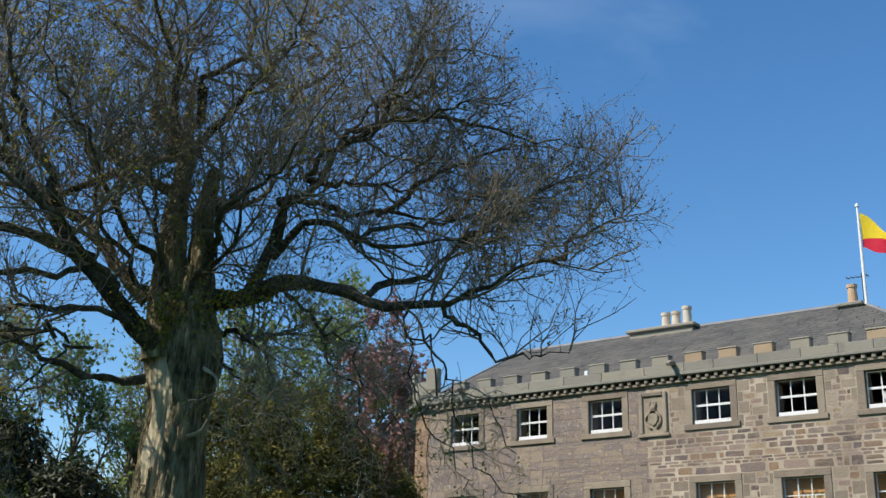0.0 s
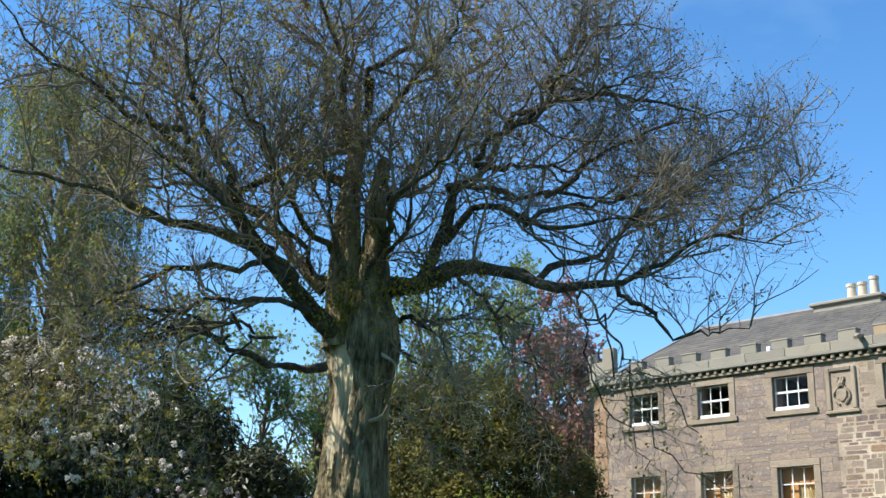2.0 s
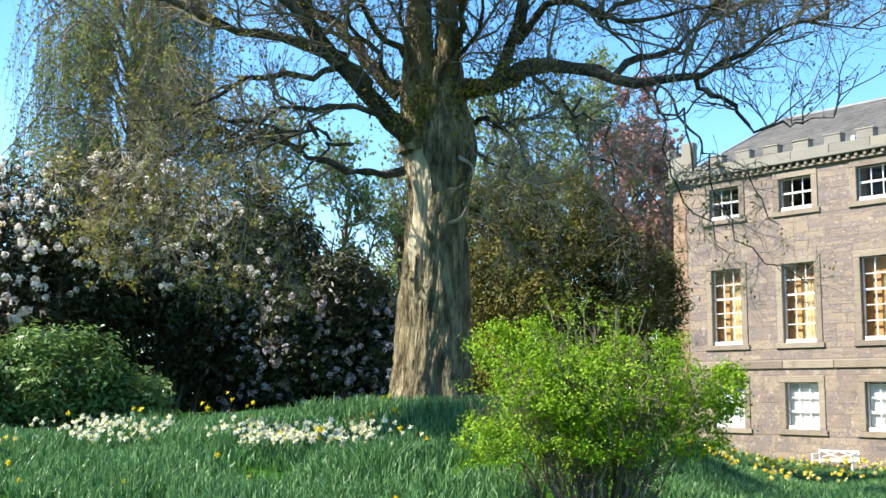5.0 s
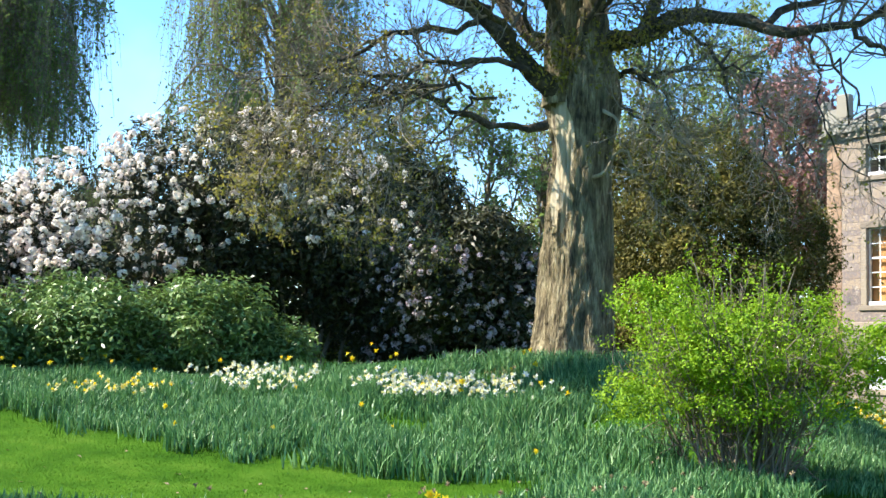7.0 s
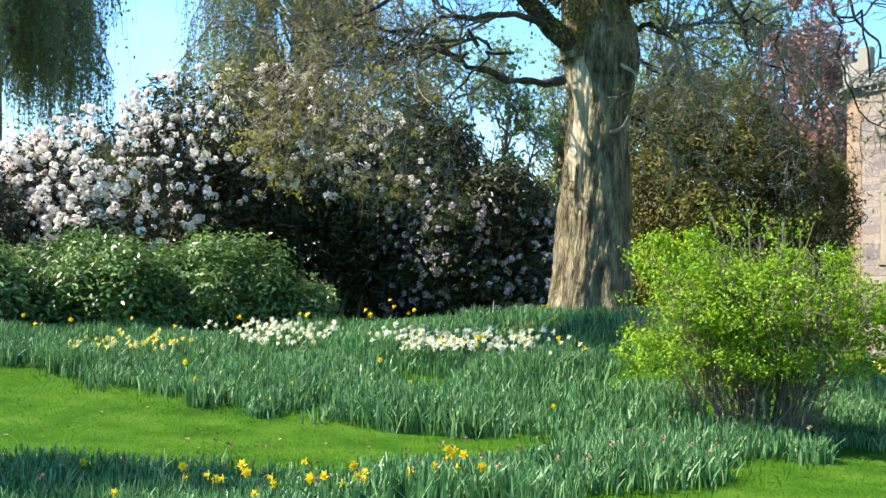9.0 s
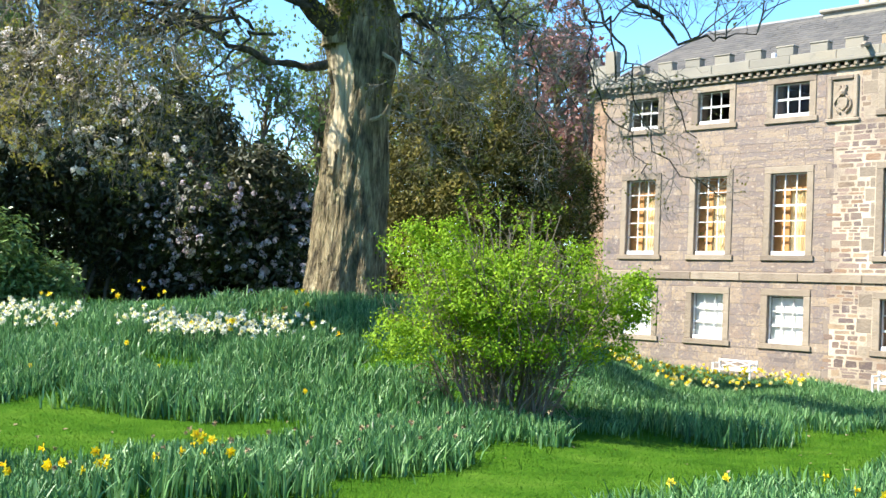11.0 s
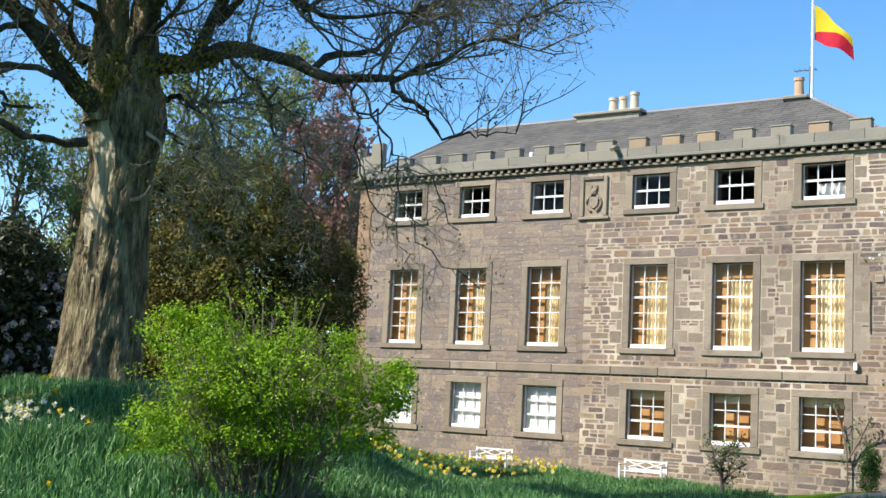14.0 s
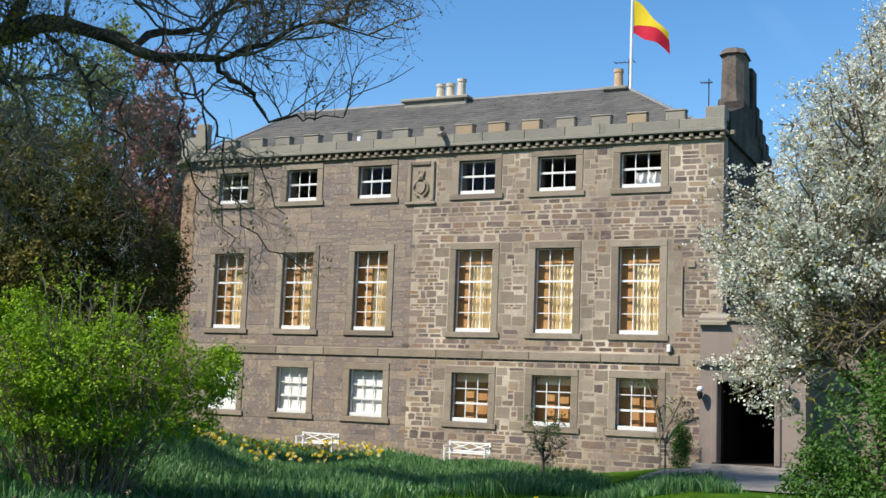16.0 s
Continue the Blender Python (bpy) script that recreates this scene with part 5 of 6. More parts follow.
pts = np.concatenate([np.array([x, -0.55, z - OAK_AT.z]) + RNG.normal(size=(260, 3)) * np.array([0.38, 0.12, 0.2]) for x, z in ((0.1, 6.7), (0.7, 7.0), (1.2, 7.15), (-0.3, 6.5), (1.7, 7.35), (-0.9, 7.0))])
link("fork_growth", quad_mesh("fork_growth", *leaves(pts, 0.085, 0.2, 0.55)), BUD, oak)["kind"] = "stuff"


# ---- shrubs and further trees ----
def crown(lobes, n, size, inner=0.6, up=0.3, aspect=0.45):
    """Leaves over the skins of several uneven lobes (x, y, z, rx, ry, rz)."""
    lobes = np.array(lobes, float)
    area = (lobes[:, 3] * lobes[:, 5]) ** 0.9
    i = RNG.choice(len(lobes), n, p=area / area.sum())
    c = lobes[i, :3] + shell(n, inner) * lobes[i, 3:]
    return leaves(c, size, up, aspect), c


def clumps(lobes, n, per, spread, size, inner=0.8, up=0.3, aspect=0.45):
    """As crown, in tufts of leaves."""
    lobes = np.array(lobes, float)
    area = (lobes[:, 3] * lobes[:, 5]) ** 0.9
    i = RNG.choice(len(lobes), n, p=area / area.sum())
    d = shell(n, inner)
    c = lobes[i, :3] + d * lobes[i, 3:]
    p = np.repeat(c, per, 0) + RNG.normal(size=(n * per, 3)) * spread
    return leaves(p, size, up, aspect, out=np.repeat(unit(d), per, 0)), c


def lumpy(lobes, k, share, seed):
    """Adds k smaller lobes on the skins of given lobes, so that the outline is uneven."""
    r = np.random.default_rng(seed)
    out = [tuple(l) for l in lobes]
    for _ in range(k):
        l = lobes[r.integers(len(lobes))]
        d = unit(r.normal(size=3))
        s = r.uniform(0.6, 1.3) * share
        out.append((l[0] + d[0] * l[3] * 0.85, l[1] + d[1] * l[4] * 0.85, l[2] + d[2] * l[5] * 0.85, l[3] * s, l[4] * s, l[5] * s))
    return out


def stuff(name, buf, mat, parent, label=""):
    ob = link(name, quad_mesh(name, *buf), mat, parent, label)
    ob["kind"] = "stuff"
    return ob


def trusses(c, r, per=26):
    """Round heads of petals at centres c."""
    n = len(c)
    rs = r * RNG.uniform(0.75, 1.25, n)
    d = unit(RNG.normal(size=(n, per, 3)) + np.array([0, 0, 0.3]))
    p = (c[:, None] + d * rs[:, None, None]).reshape(-1, 3)
    nrm = unit(d.reshape(-1, 3) + RNG.normal(size=(n * per, 3)) * 0.35)
    a = unit(np.cross(nrm, RNG.normal(size=nrm.shape)))
    b = np.cross(nrm, a)
    s = (np.repeat(rs, per) * 0.42)[:, None]
    v = np.stack([p - a * s, p - b * s, p + a * s, p + b * s], 1) - nrm[:, None] * s[:, None] * 0.3
    return v.reshape(-1, 3), np.arange(4 * len(p)).reshape(-1, 4)


def stand(az, r, sink=0.1):
    p = polar(az, r)
    return pose(p.x, p.y, gz(p.x, p.y) - sink, 0, 0, az)


def rhododendron(az, r, lobes, heads, bloom, label, seed, head=0.086, petal=PETAL_PINK):
    ob = thing("rhododendron", stand(az, r), label, "shrub", "rhododendron bank")
    L = lumpy(lobes, 26, 0.34, seed)
    buf, c = clumps(L, 4200, 9, 0.11, 0.17, 0.72, 0.15, 0.33)
    stuff("foliage", buf, RHODO_LEAF, ob)
    LL = np.array(L)
    i = RNG.choice(len(LL), heads * 4, p=LL[:, 3] ** 2 / (LL[:, 3] ** 2).sum())
    d = unit(RNG.normal(size=(heads * 4, 3)) + np.array([-0.2, -0.6, 0.2]))
    h = LL[i, :3] + d * LL[i, 3:] * 1.05
    h = h[bloom(h)][:heads]
    stuff("blossom", trusses(h, head), petal, ob, "pale pink flower trusses")
    P0 = np.zeros((14, 6, 3))
    for k in range(14):
        l = lobes[k % len(lobes)]
        end = np.array(l[:3]) + RNG.normal(size=3) * 0.5
        st = np.array([end[0] * 0.55 + RNG.normal() * 0.3, end[1] * 0.5, 0.0])
        P0[k] = resample([st, (st + end) / 2 + RNG.normal(size=3) * 0.25, end], 6)
    v, q = tubes(P0, np.linspace(0.09, 0.03, 6)[None] * RNG.uniform(0.6, 1.2, (14, 1)), 6)
    stuff("stem_work", (v, q), TWIG, ob)
    return ob


rhododendron(35.0, 26.5, [(-0.6, 0, 2.6, 2.6, 2.0, 2.4), (1.2, 0.2, 3.4, 2.0, 1.9, 2.6), (-2.4, 0, 1.7, 1.7, 1.6, 1.7), (2.4, 0.6, 2.4, 1.4, 1.6, 2.2)], 1650, lambda h: (h[:, 0] < 2.5) & (RNG.random(len(h)) < (0.95 - 0.27 * np.clip(h[:, 0] + 0.7, 0, 3)) * np.where(h[:, 2] > 4.3, 0.42, 1.0)), "large rhododendron covered in pale pink blossom", 11)
rhododendron(44.5, 25.5, [(0, 0, 1.7, 2.2, 1.8, 2.0), (-2, 0.5, 1.8, 2.0, 1.8, 2.0)], 90, lambda h: RNG.random(len(h)) < 0.5, "rhododendron with scattered pale blossom", 12)
rhododendron(26.3, 27.0, [(-0.6, 0, 3.5, 2.2, 1.8, 2.5), (1.4, 0, 2.6, 2.1, 1.8, 2.4), (-2.4, 0.4, 2.4, 1.6, 1.6, 2.4)], 420, lambda h: (h[:, 2] > 2.9) & (abs(h[:, 0] - 0.2) < 2.1) & (RNG.random(len(h)) < 0.7), "tall dark rhododendron with sparse pink blossom", 13, 0.08)
# blossom here takes the petal colour with shade mixed in
rhododendron(18.9, 26.5, [(-0.4, 0, 1.7, 2.2, 1.6, 2.0), (1.3, 0, 1.0, 1.5, 1.4, 1.4)], 560, lambda h: (h[:, 2] < 2.6) & (RNG.random(len(h)) < 0.6), "shaded rhododendron, blossom tinted mauve for shade", 14, 0.07, PETAL_SHADED)
rhododendron(22.0, 27.6, [(0, 0, 2.4, 1.6, 1.2, 2.6)], 14, lambda h: RNG.random(len(h)) < 0.4, "dark rhododendron in deep shade", 15, 0.055)

ob = thing("copper_shrub", stand(21.0, 26.4), "dark red-leaved shrub among rhododendrons", "shrub")
stuff("foliage", clumps(lumpy([(0, 0, 2.3, 0.6, 0.5, 1.2)], 8, 0.4, 3), 130, 8, 0.1, 0.12, 0.4)[0], COPPER_LEAF, ob)

LAURELS = []
for az, r, lobes, sd in ((39.5, 23.0, [(-1.6, 0, 0.7, 1.5, 1.1, 1.0), (0.6, 0, 0.8, 1.6, 1.1, 1.1)], 21), (34.5, 22.6, [(-0.9, 0, 0.8, 1.4, 1.1, 1.0), (0.8, 0.1, 0.9, 1.3, 1.1, 1.15)], 22), (29.9, 22.8, [(-0.4, 0, 0.8, 1.1, 1.0, 1.25), (0.6, 0.2, 0.6, 0.8, 0.8, 0.9)], 23), (44.5, 22.5, [(0, 0, 0.8, 1.8, 1.2, 1.1)], 24)):
    ob = thing("laurel_bush", stand(az, r), "glossy mid-green evergreen bush at the lawn edge", "shrub", "evergreen bushes")
    buf, c = clumps(lumpy(lobes, 46, 0.27, sd), 1900, 9, 0.12, 0.14, 0.62, 0.5, 0.36)
    stuff("foliage", buf, LAUREL_LEAF, ob)
    LAURELS.append(ob)

def bush_stems(ob, w, h, n=9):
    P = np.stack([resample([(RNG.normal() * 0.2, RNG.normal() * 0.15, -0.1), (RNG.normal() * w * 0.3, RNG.normal() * 0.2, h * 0.5), (RNG.normal() * w * 0.6, RNG.normal() * 0.3, h)], 6) for _ in range(n)])
    stuff("stem_work", tubes(P, np.linspace(0.05, 0.015, 6)[None].repeat(n, 0), 5), TWIG, ob)


yew = thing("yew_tree", stand(7.6, 28.5), "broad dark olive-green yew behind the old tree", "tree")
Lb = lumpy([(0, 0, 2.6, 2.2, 1.9, 2.7), (-1.0, 0, 3.8, 1.4, 1.4, 2.1), (1.3, 0, 2.6, 1.3, 1.5, 2.4), (0.2, 0, 4.0, 1.5, 1.4, 1.9), (-1.9, 0, 4.2, 0.9, 1.0, 1.3), (2.4, 0.3, 2.3, 1.0, 1.2, 2.0)], 120, 0.22, 31)
stuff("crown", clumps(Lb, 8200, 9, 0.09, 0.13, 0.72, 0.2, 0.26)[0], YEW_LEAF, yew)
for ob in LAURELS:
    bush_stems(ob, 1.2, 1.2)
bm = bmesh.new()
tube(bm, [(0, 0, -0.2), (0.05, 0, 2), (0, 0.1, 4.5)], [0.35, 0.26, 0.1], 9)
part("trunk", bm, BARK, yew, smooth=True)


def weeping_birch(az, r, h, w, seed, label, low=2.0, per=46):
    ob = thing("weeping_birch", stand(az, r), label, "tree", "weeping trees")
    bm = bmesh.new()
    tube(bm, [(0, 0, -0.3), (0.1, 0, h * 0.3), (-0.1, 0.1, h * 0.6), (0.1, 0, h * 0.95)], [0.32, 0.24, 0.15, 0.03], 9)
    part("trunk", bm, PALE_TWIG, ob, smooth=True)
    n = 76
    P = np.zeros((n, 9, 3))
    for k in range(n):
        z0 = h * RNG.uniform(0.35, 0.92)
        a = RNG.uniform(0, 2 * math.pi)
        reach = w * (1.05 - 0.6 * z0 / h) * RNG.uniform(0.55, 1.1)
        for j in range(9):
            s = j / 8
            P[k, j] = (math.cos(a) * reach * s, math.sin(a) * reach * s, z0 + h * 0.16 * math.sin(2.2 * s) - 0.10 * h * s * s)
    P += RNG.normal(size=P.shape) * 0.1
    v = tubes(P, np.linspace(0.07, 0.015, 9)[None].repeat(n, 0), 4)
    i = RNG.integers(0, n, n * per)
    s = RNG.uniform(2, 7.99, n * per)
    j = s.astype(int)
    f = (s - j)[:, None]
    top = P[i, j] * (1 - f) + P[i, j + 1] * f
    L = RNG.uniform(1.2, 4.2, n * per)
    L = np.minimum(L, np.maximum(0.3, top[:, 2] - low * RNG.uniform(0.8, 1.8, n * per)))
    S = np.zeros((n * per, 5, 3))
    drift = RNG.normal(size=(n * per, 2)) * 0.14
    for q in range(5):
        S[:, q] = top
        S[:, q, :2] += drift * q * 0.5 + RNG.normal(size=(n * per, 2)) * 0.03
        S[:, q, 2] -= L * (q / 4)
    sv = tubes(S, np.full((n * per, 5), 0.0055), 3)
    stuff("branchwork", joined(v, sv), TWIG, ob)
    m = n * per * 13
    i = RNG.integers(0, n * per, m)
    s = RNG.uniform(0.3, 3.99, m)
    j = s.astype(int)
    f = (s - j)[:, None]
    c = S[i, j] * (1 - f) + S[i, j + 1] * f + RNG.normal(size=(m, 3)) * 0.06
    stuff("foliage", leaves(c, 0.125, -0.1, 0.5), WILLOW_LEAF, ob)
    return ob


weeping_birch(28.3, 40.0, 18.5, 6.6, 1, "weeping birch with hanging pale green shoots", 5.0)
weeping_birch(42.5, 36.0, 19.0, 6.4, 2, "tall weeping birch with long hanging shoots", 2.4, 110)
weeping_birch(36.5, 58.0, 9.0, 5.0, 3, "distant weeping birch with hanging shoots", 1.5, 70)


def bare_tree(az, r, h, w, leaf, n_leaf, label, name="spring_tree", seed=0, dens=1.0, group="woodland trees"):
    ob = thing(name, stand(az, r), label, "tree", group)
    t = np.linspace(0, 1, 10)
    T = np.stack([np.sin(t * 3 + seed) * 0.25, np.cos(t * 2 + seed) * 0.2, t * h * 0.9], 1)[None]
    T[0, :, :2] -= T[0, 0, :2]
    R = np.linspace(0.26, 0.05, 10)[None] * h / 12
    link("trunk", quad_mesh("trunk", *tubes(T, R, 9), True), BARK, ob)
    A, RA = shoots(T, R, int(26 * dens), 0.25, (w * 0.5, w * 1.0), 0.62, 0.32, 7, (0.1, 0.3))
    B, RB = shoots(A, RA, 10, 0.2, (w * 0.2, w * 0.45), 0.5, 0.25, 5, (0.035, 0.4))
    C, RC = shoots(B, RB, 7, 0.2, (0.3, 0.9), 0.5, 0.2, 4, (0.012, 0.6))
    stuff("branchwork", joined(tubes(A, RA, 5), tubes(B, RB, 3), tubes(C, RC, 3)), TWIG, ob)
    stuff("foliage", leaves(tips(C, n_leaf), 0.17, 0.1, 0.6), leaf, ob)
    return ob


bare_tree(2.9, 42.0, 11.6, 3.4, COPPER_LEAF, 17000, "young copper-leaved tree beyond the yew", "copper_tree", 1)
for k, (az, r, h, w, n) in enumerate(((5.5, 48, 14, 4.5, 9000), (9.5, 44, 11, 3.6, 7000), (0.8, 60, 13, 4.5, 6000), (14.5, 46, 10, 3.6, 5000), (18.0, 42, 9.5, 3.4, 6000), (22.5, 52, 13, 4.5, 6000), (12.0, 58, 12, 4, 4000), (32.0, 60, 9, 4, 6000), (7.5, 62, 16, 5, 6000))):
    bare_tree(az, r, h, w, PALE_LEAF, n, "slender tree in pale spring leaf behind the garden", seed=k)

# underwood that closes the view behind the garden
for k, (az, r, rx, rz) in enumerate(((3.0, 40, 3.2, 2.6), (-1.5, 46, 3.0, 3.0), (11.5, 36, 2.8, 1.8), (16.0, 40, 3.0, 1.0), (20.5, 36, 3.2, 2.6), (24.5, 36, 3.4, 3.0), (29.5, 38, 4.0, 2.8), (34.5, 42, 4.2, 2.6), (40.5, 40, 4.4, 3.0), (46.5, 40, 4.4, 3.2))):
    ob = thing("thicket", stand(az, r), "dark tangled evergreen thicket behind the shrubs", "shrub", "background thicket")
    stuff("foliage", clumps(lumpy([(0, 0, rz * 0.7, rx, 1.6, rz)], 12, 0.35, 60 + k), 1300, 7, 0.2, 0.26, 0.6, 0.1, 0.35)[0], YEW_LEAF if k % 3 else RHODO_LEAF, ob)
    bush_stems(ob, rx, rz * 1.3, 12)

# belt of trees round the rest, never in view, added for the panes to reflect
for k in range(20):
    az = 72 + k * 10.8
    r = 52 + 6 * math.sin(k * 2.1)
    ob = thing("park_tree", stand(az, r), "broad leafy tree, unseen, added for the window reflections", "tree", "park trees")
    bm = bmesh.new()
    tube(bm, [(0, 0, -0.3), (0.1, 0, 3), (0, 0.1, 7)], [0.4, 0.3, 0.12], 8)
    part("trunk", bm, BARK, ob)
    stuff("crown", clumps(lumpy([(0, 0, 6.0, 7.5, 4.0, 6.0)], 14, 0.4, 90 + k), 700, 6, 0.5, 0.8, 0.6, 0.1, 0.5)[0], YEW_LEAF, ob)

bare_tree(77.1, 17.95, 11.0, 3.2, PALE_LEAF, 16000, "slender tree that shades the lawn edge", seed=31)

# lime-green shrub on the lawn
shrub = thing("flowering_currant", stand(5.25, 14.0, 0.03), "bright lime-green spring shrub with many bare stems", "shrub")
n = 75
ang = RNG.uniform(0, 2 * math.pi, n)
rad = np.sqrt(RNG.uniform(0, 1, n))
st = np.stack([np.cos(ang) * rad * 0.55, np.sin(ang) * rad * 0.5, np.zeros(n) - 0.05], 1)
en = np.stack([np.cos(ang) * rad * 1.62, np.sin(ang) * rad * 1.3, 2.35 - 1.1 * rad ** 2 + RNG.normal(size=n) * 0.15], 1)
SP = np.stack([st, st * 0.8 + en * 0.2 + np.array([0, 0, 0.15]), st * 0.45 + en * 0.55 + np.array([0, 0, 0.2]), en], 1)
SP = np.stack([resample(p, 8) for p in SP]) + RNG.normal(size=(n, 8, 3)) * 0.035
SR = np.linspace(0.016, 0.006, 8)[None].repeat(n, 0)
Q2, T2 = shoots(SP, SR, 7, 0.12, (0.3, 0.8), 0.55, 0.2, 5, (0.007, 0.5), 0.2)
Q3, T3 = shoots(Q2, T2, 3, 0.2, (0.12, 0.35), 0.55, 0.15, 4, (0.0045, 0.6), 0.2)
stuff("stem_work", joined(tubes(SP, SR, 5), tubes(Q2, T2, 3), tubes(Q3, T3, 3)), TWIG, shrub, "grey-brown bare stems")
SL = lumpy([(-0.72, 0, 1.9, 0.62, 0.6, 0.5), (0.5, 0, 1.75, 0.72, 0.7, 0.52), (1.2, 0, 1.45, 0.48, 0.5, 0.36), (-1.3, -0.1, 1.0, 0.42, 0.45, 0.26), (-0.1, -0.4, 1.5, 0.7, 0.6, 0.45), (-0.65, -0.3, 1.4, 0.5, 0.5, 0.36), (1.05, -0.3, 1.0, 0.4, 0.4, 0.2), (-1.25, 0.1, 2.1, 0.42, 0.3, 0.26), (1.5, 0, 1.55, 0.32, 0.3, 0.3), (-0.95, -0.4, 0.95, 0.5, 0.4, 0.2), (0.05, -0.65, 0.95, 0.55, 0.35, 0.2)], 110, 0.3, 77)
buf, c = clumps(SL, 2300, 11, 0.048, 0.048, 0.72, 0.35, 0.5)
c2 = tips(Q3, 16000)
c2 = c2[c2[:, 2] > 0.3 + 0.8 * RNG.random(len(c2))]
stuff("foliage", joined(buf, leaves(c2, 0.042, 0.3, 0.5)), LIME_LEAF, shrub)

# blossom tree beside the house
pear = thing("blossom_tree", stand(-33.0, 17.5), "spreading tree in full white blossom", "tree")
t = np.linspace(0, 1, 8)
T = np.stack([0.3 * t, 0.1 * np.sin(3 * t), t * 6.2], 1)[None]
R = np.linspace(0.2, 0.09, 8)[None]
link("trunk", quad_mesh("trunk", *tubes(T, R, 9), True), BARK, pear)
EDGE_Z = (1.4, 1.7, 2.2, 2.7, 3.2, 3.8, 4.2, 4.6, 5.05, 5.4, 5.55, 5.7, 5.9, 6.3, 7.0, 7.6)
EDGE_X = (-1.1, -2.2, -2.3, -1.95, -2.2, -2.55, -2.8, -2.75, -2.3, -1.9, -1.1, -1.1, -1.5, -1.0, -0.5, -0.2)
A, RA = shoots(T, R, 80, 0.2, (2.2, 4.0), 0.62, 0.18, 8, (0.04, 0.3), 0.12)
Ad, RAd = shoots(T, R, 50, 0.3, (2.0, 3.6), 0.75, -0.14, 8, (0.035, 0.3), 0.12)
REACH = [((0.1, 0, 2.6), (-1.2, 0.1, 3.6), (-2.7, 0, 4.3)), ((0.1, 0, 3.2), (-1.1, -0.3, 4.4), (-2.4, -0.2, 5.0)), ((0.0, 0, 1.8), (-1.0, 0.1, 2.4), (-2.2, 0, 1.8)), ((0.1, 0, 2.2), (-1.1, 0.3, 3.0), (-2.3, 0.2, 3.3)), ((0.2, 0, 4.4), (-0.6, 0, 5.4), (-1.6, 0, 5.85)), ((0.2, 0, 5.2), (-0.4, 0.1, 6.2), (-1.1, 0, 6.5)), ((0.1, 0, 2.0), (-0.9, -0.3, 2.7), (-2.0, -0.2, 2.3)), ((0.1, 0, 3.0), (-1.0, 0.4, 4.0), (-2.5, 0.3, 4.8)), ((0.1, 0, 2.4), (-0.9, -0.5, 3.4), (-2.3, -0.4, 3.9))]
Ar = np.stack([resample(p, 8) for p in REACH])
Ar[:, 1:-1] += RNG.normal(size=(len(Ar), 6, 3)) * 0.06
Rr = np.linspace(0.05, 0.012, 8)[None].repeat(len(Ar), 0)
far = A[:, -1, 0] > np.interp(A[:, -1, 2], EDGE_Z, EDGE_X)
A, RA = A[far], RA[far]
keep = (Ad[:, -1, 0] > np.interp(Ad[:, -1, 2], EDGE_Z, EDGE_X)) & (Ad[:, -1, 2] > 2.2)
Ad, RAd = Ad[keep], RAd[keep]
A, RA = np.concatenate([A, Ad, Ar, Ar]), np.concatenate([RA, RAd, Rr, Rr])
B, RB = shoots(A, RA, 12, 0.15, (0.6, 1.4), 0.5, 0.12, 6, (0.02, 0.4))
edge = np.interp(B[:, -1, 2], EDGE_Z, EDGE_X)
B, RB = B[B[:, -1, 0] > edge], RB[B[:, -1, 0] > edge]
C, RC = shoots(B, RB, 6, 0.2, (0.2, 0.5), 0.5, 0.1, 4, (0.007, 0.6))
stuff("branchwork", joined(tubes(A, RA, 6), tubes(B, RB, 4), tubes(C, RC, 3)), TWIG, pear)
c = np.concatenate([tips(C, 15000), tips(B, 6500)])
c = c[(c[:, 2] > 3.1) | (c[:, 0] < -1.0)]
bl = np.repeat(c, 7, 0) + RNG.normal(size=(len(c) * 7, 3)) * 0.048
stuff("blossom", leaves(bl, 0.044, 0.3, 0.9), PETAL_WHITE, pear, "dense white blossom")
stuff("foliage", leaves(tips(C, 14000), 0.07, 0.2, 0.5), BUD, pear)

haw = thing("hawthorn_bush", stand(-33.0, 14.5), "fresh green leafy bush beside the path", "shrub")
stuff("foliage", clumps(lumpy([(0.1, 0, 1.0, 1.2, 1.0, 1.25), (0.9, 0, 1.5, 1.1, 1.0, 1.3), (-0.5, 0, 0.6, 0.7, 0.7, 0.75)], 30, 0.34, 5), 4600, 8, 0.06, 0.062, 0.6, 0.3, 0.5)[0], HAW_LEAF, haw)
bush_stems(haw, 0.8, 1.6)

# wall plants
rose = thing("rose_bush", stand(-16.9, 28.6), "thin pruned rose bush before the wall", "shrub")
T = np.stack([np.array([0, 0, -0.1]), np.array([0.03, 0, 0.35]), np.array([0, 0.02, 0.75]), np.array([0.02, 0, 1.1])])[None]
A, RA = shoots(T, np.full((1, 4), 0.05), 16, 0.35, (0.7, 1.2), 0.65, 0.1, 6, (0.022, 0.4))
B, RB = shoots(A, RA, 8, 0.2, (0.2, 0.45), 0.5, 0.1, 4, (0.009, 0.5))
stuff("branchwork", joined(tubes(T, np.full((1, 4), 0.05), 7), tubes(A, RA, 4), tubes(B, RB, 3)), TWIG, rose)
stuff("foliage", leaves(tips(B, 500), 0.075, 0.2, 0.6), HAW_LEAF, rose)
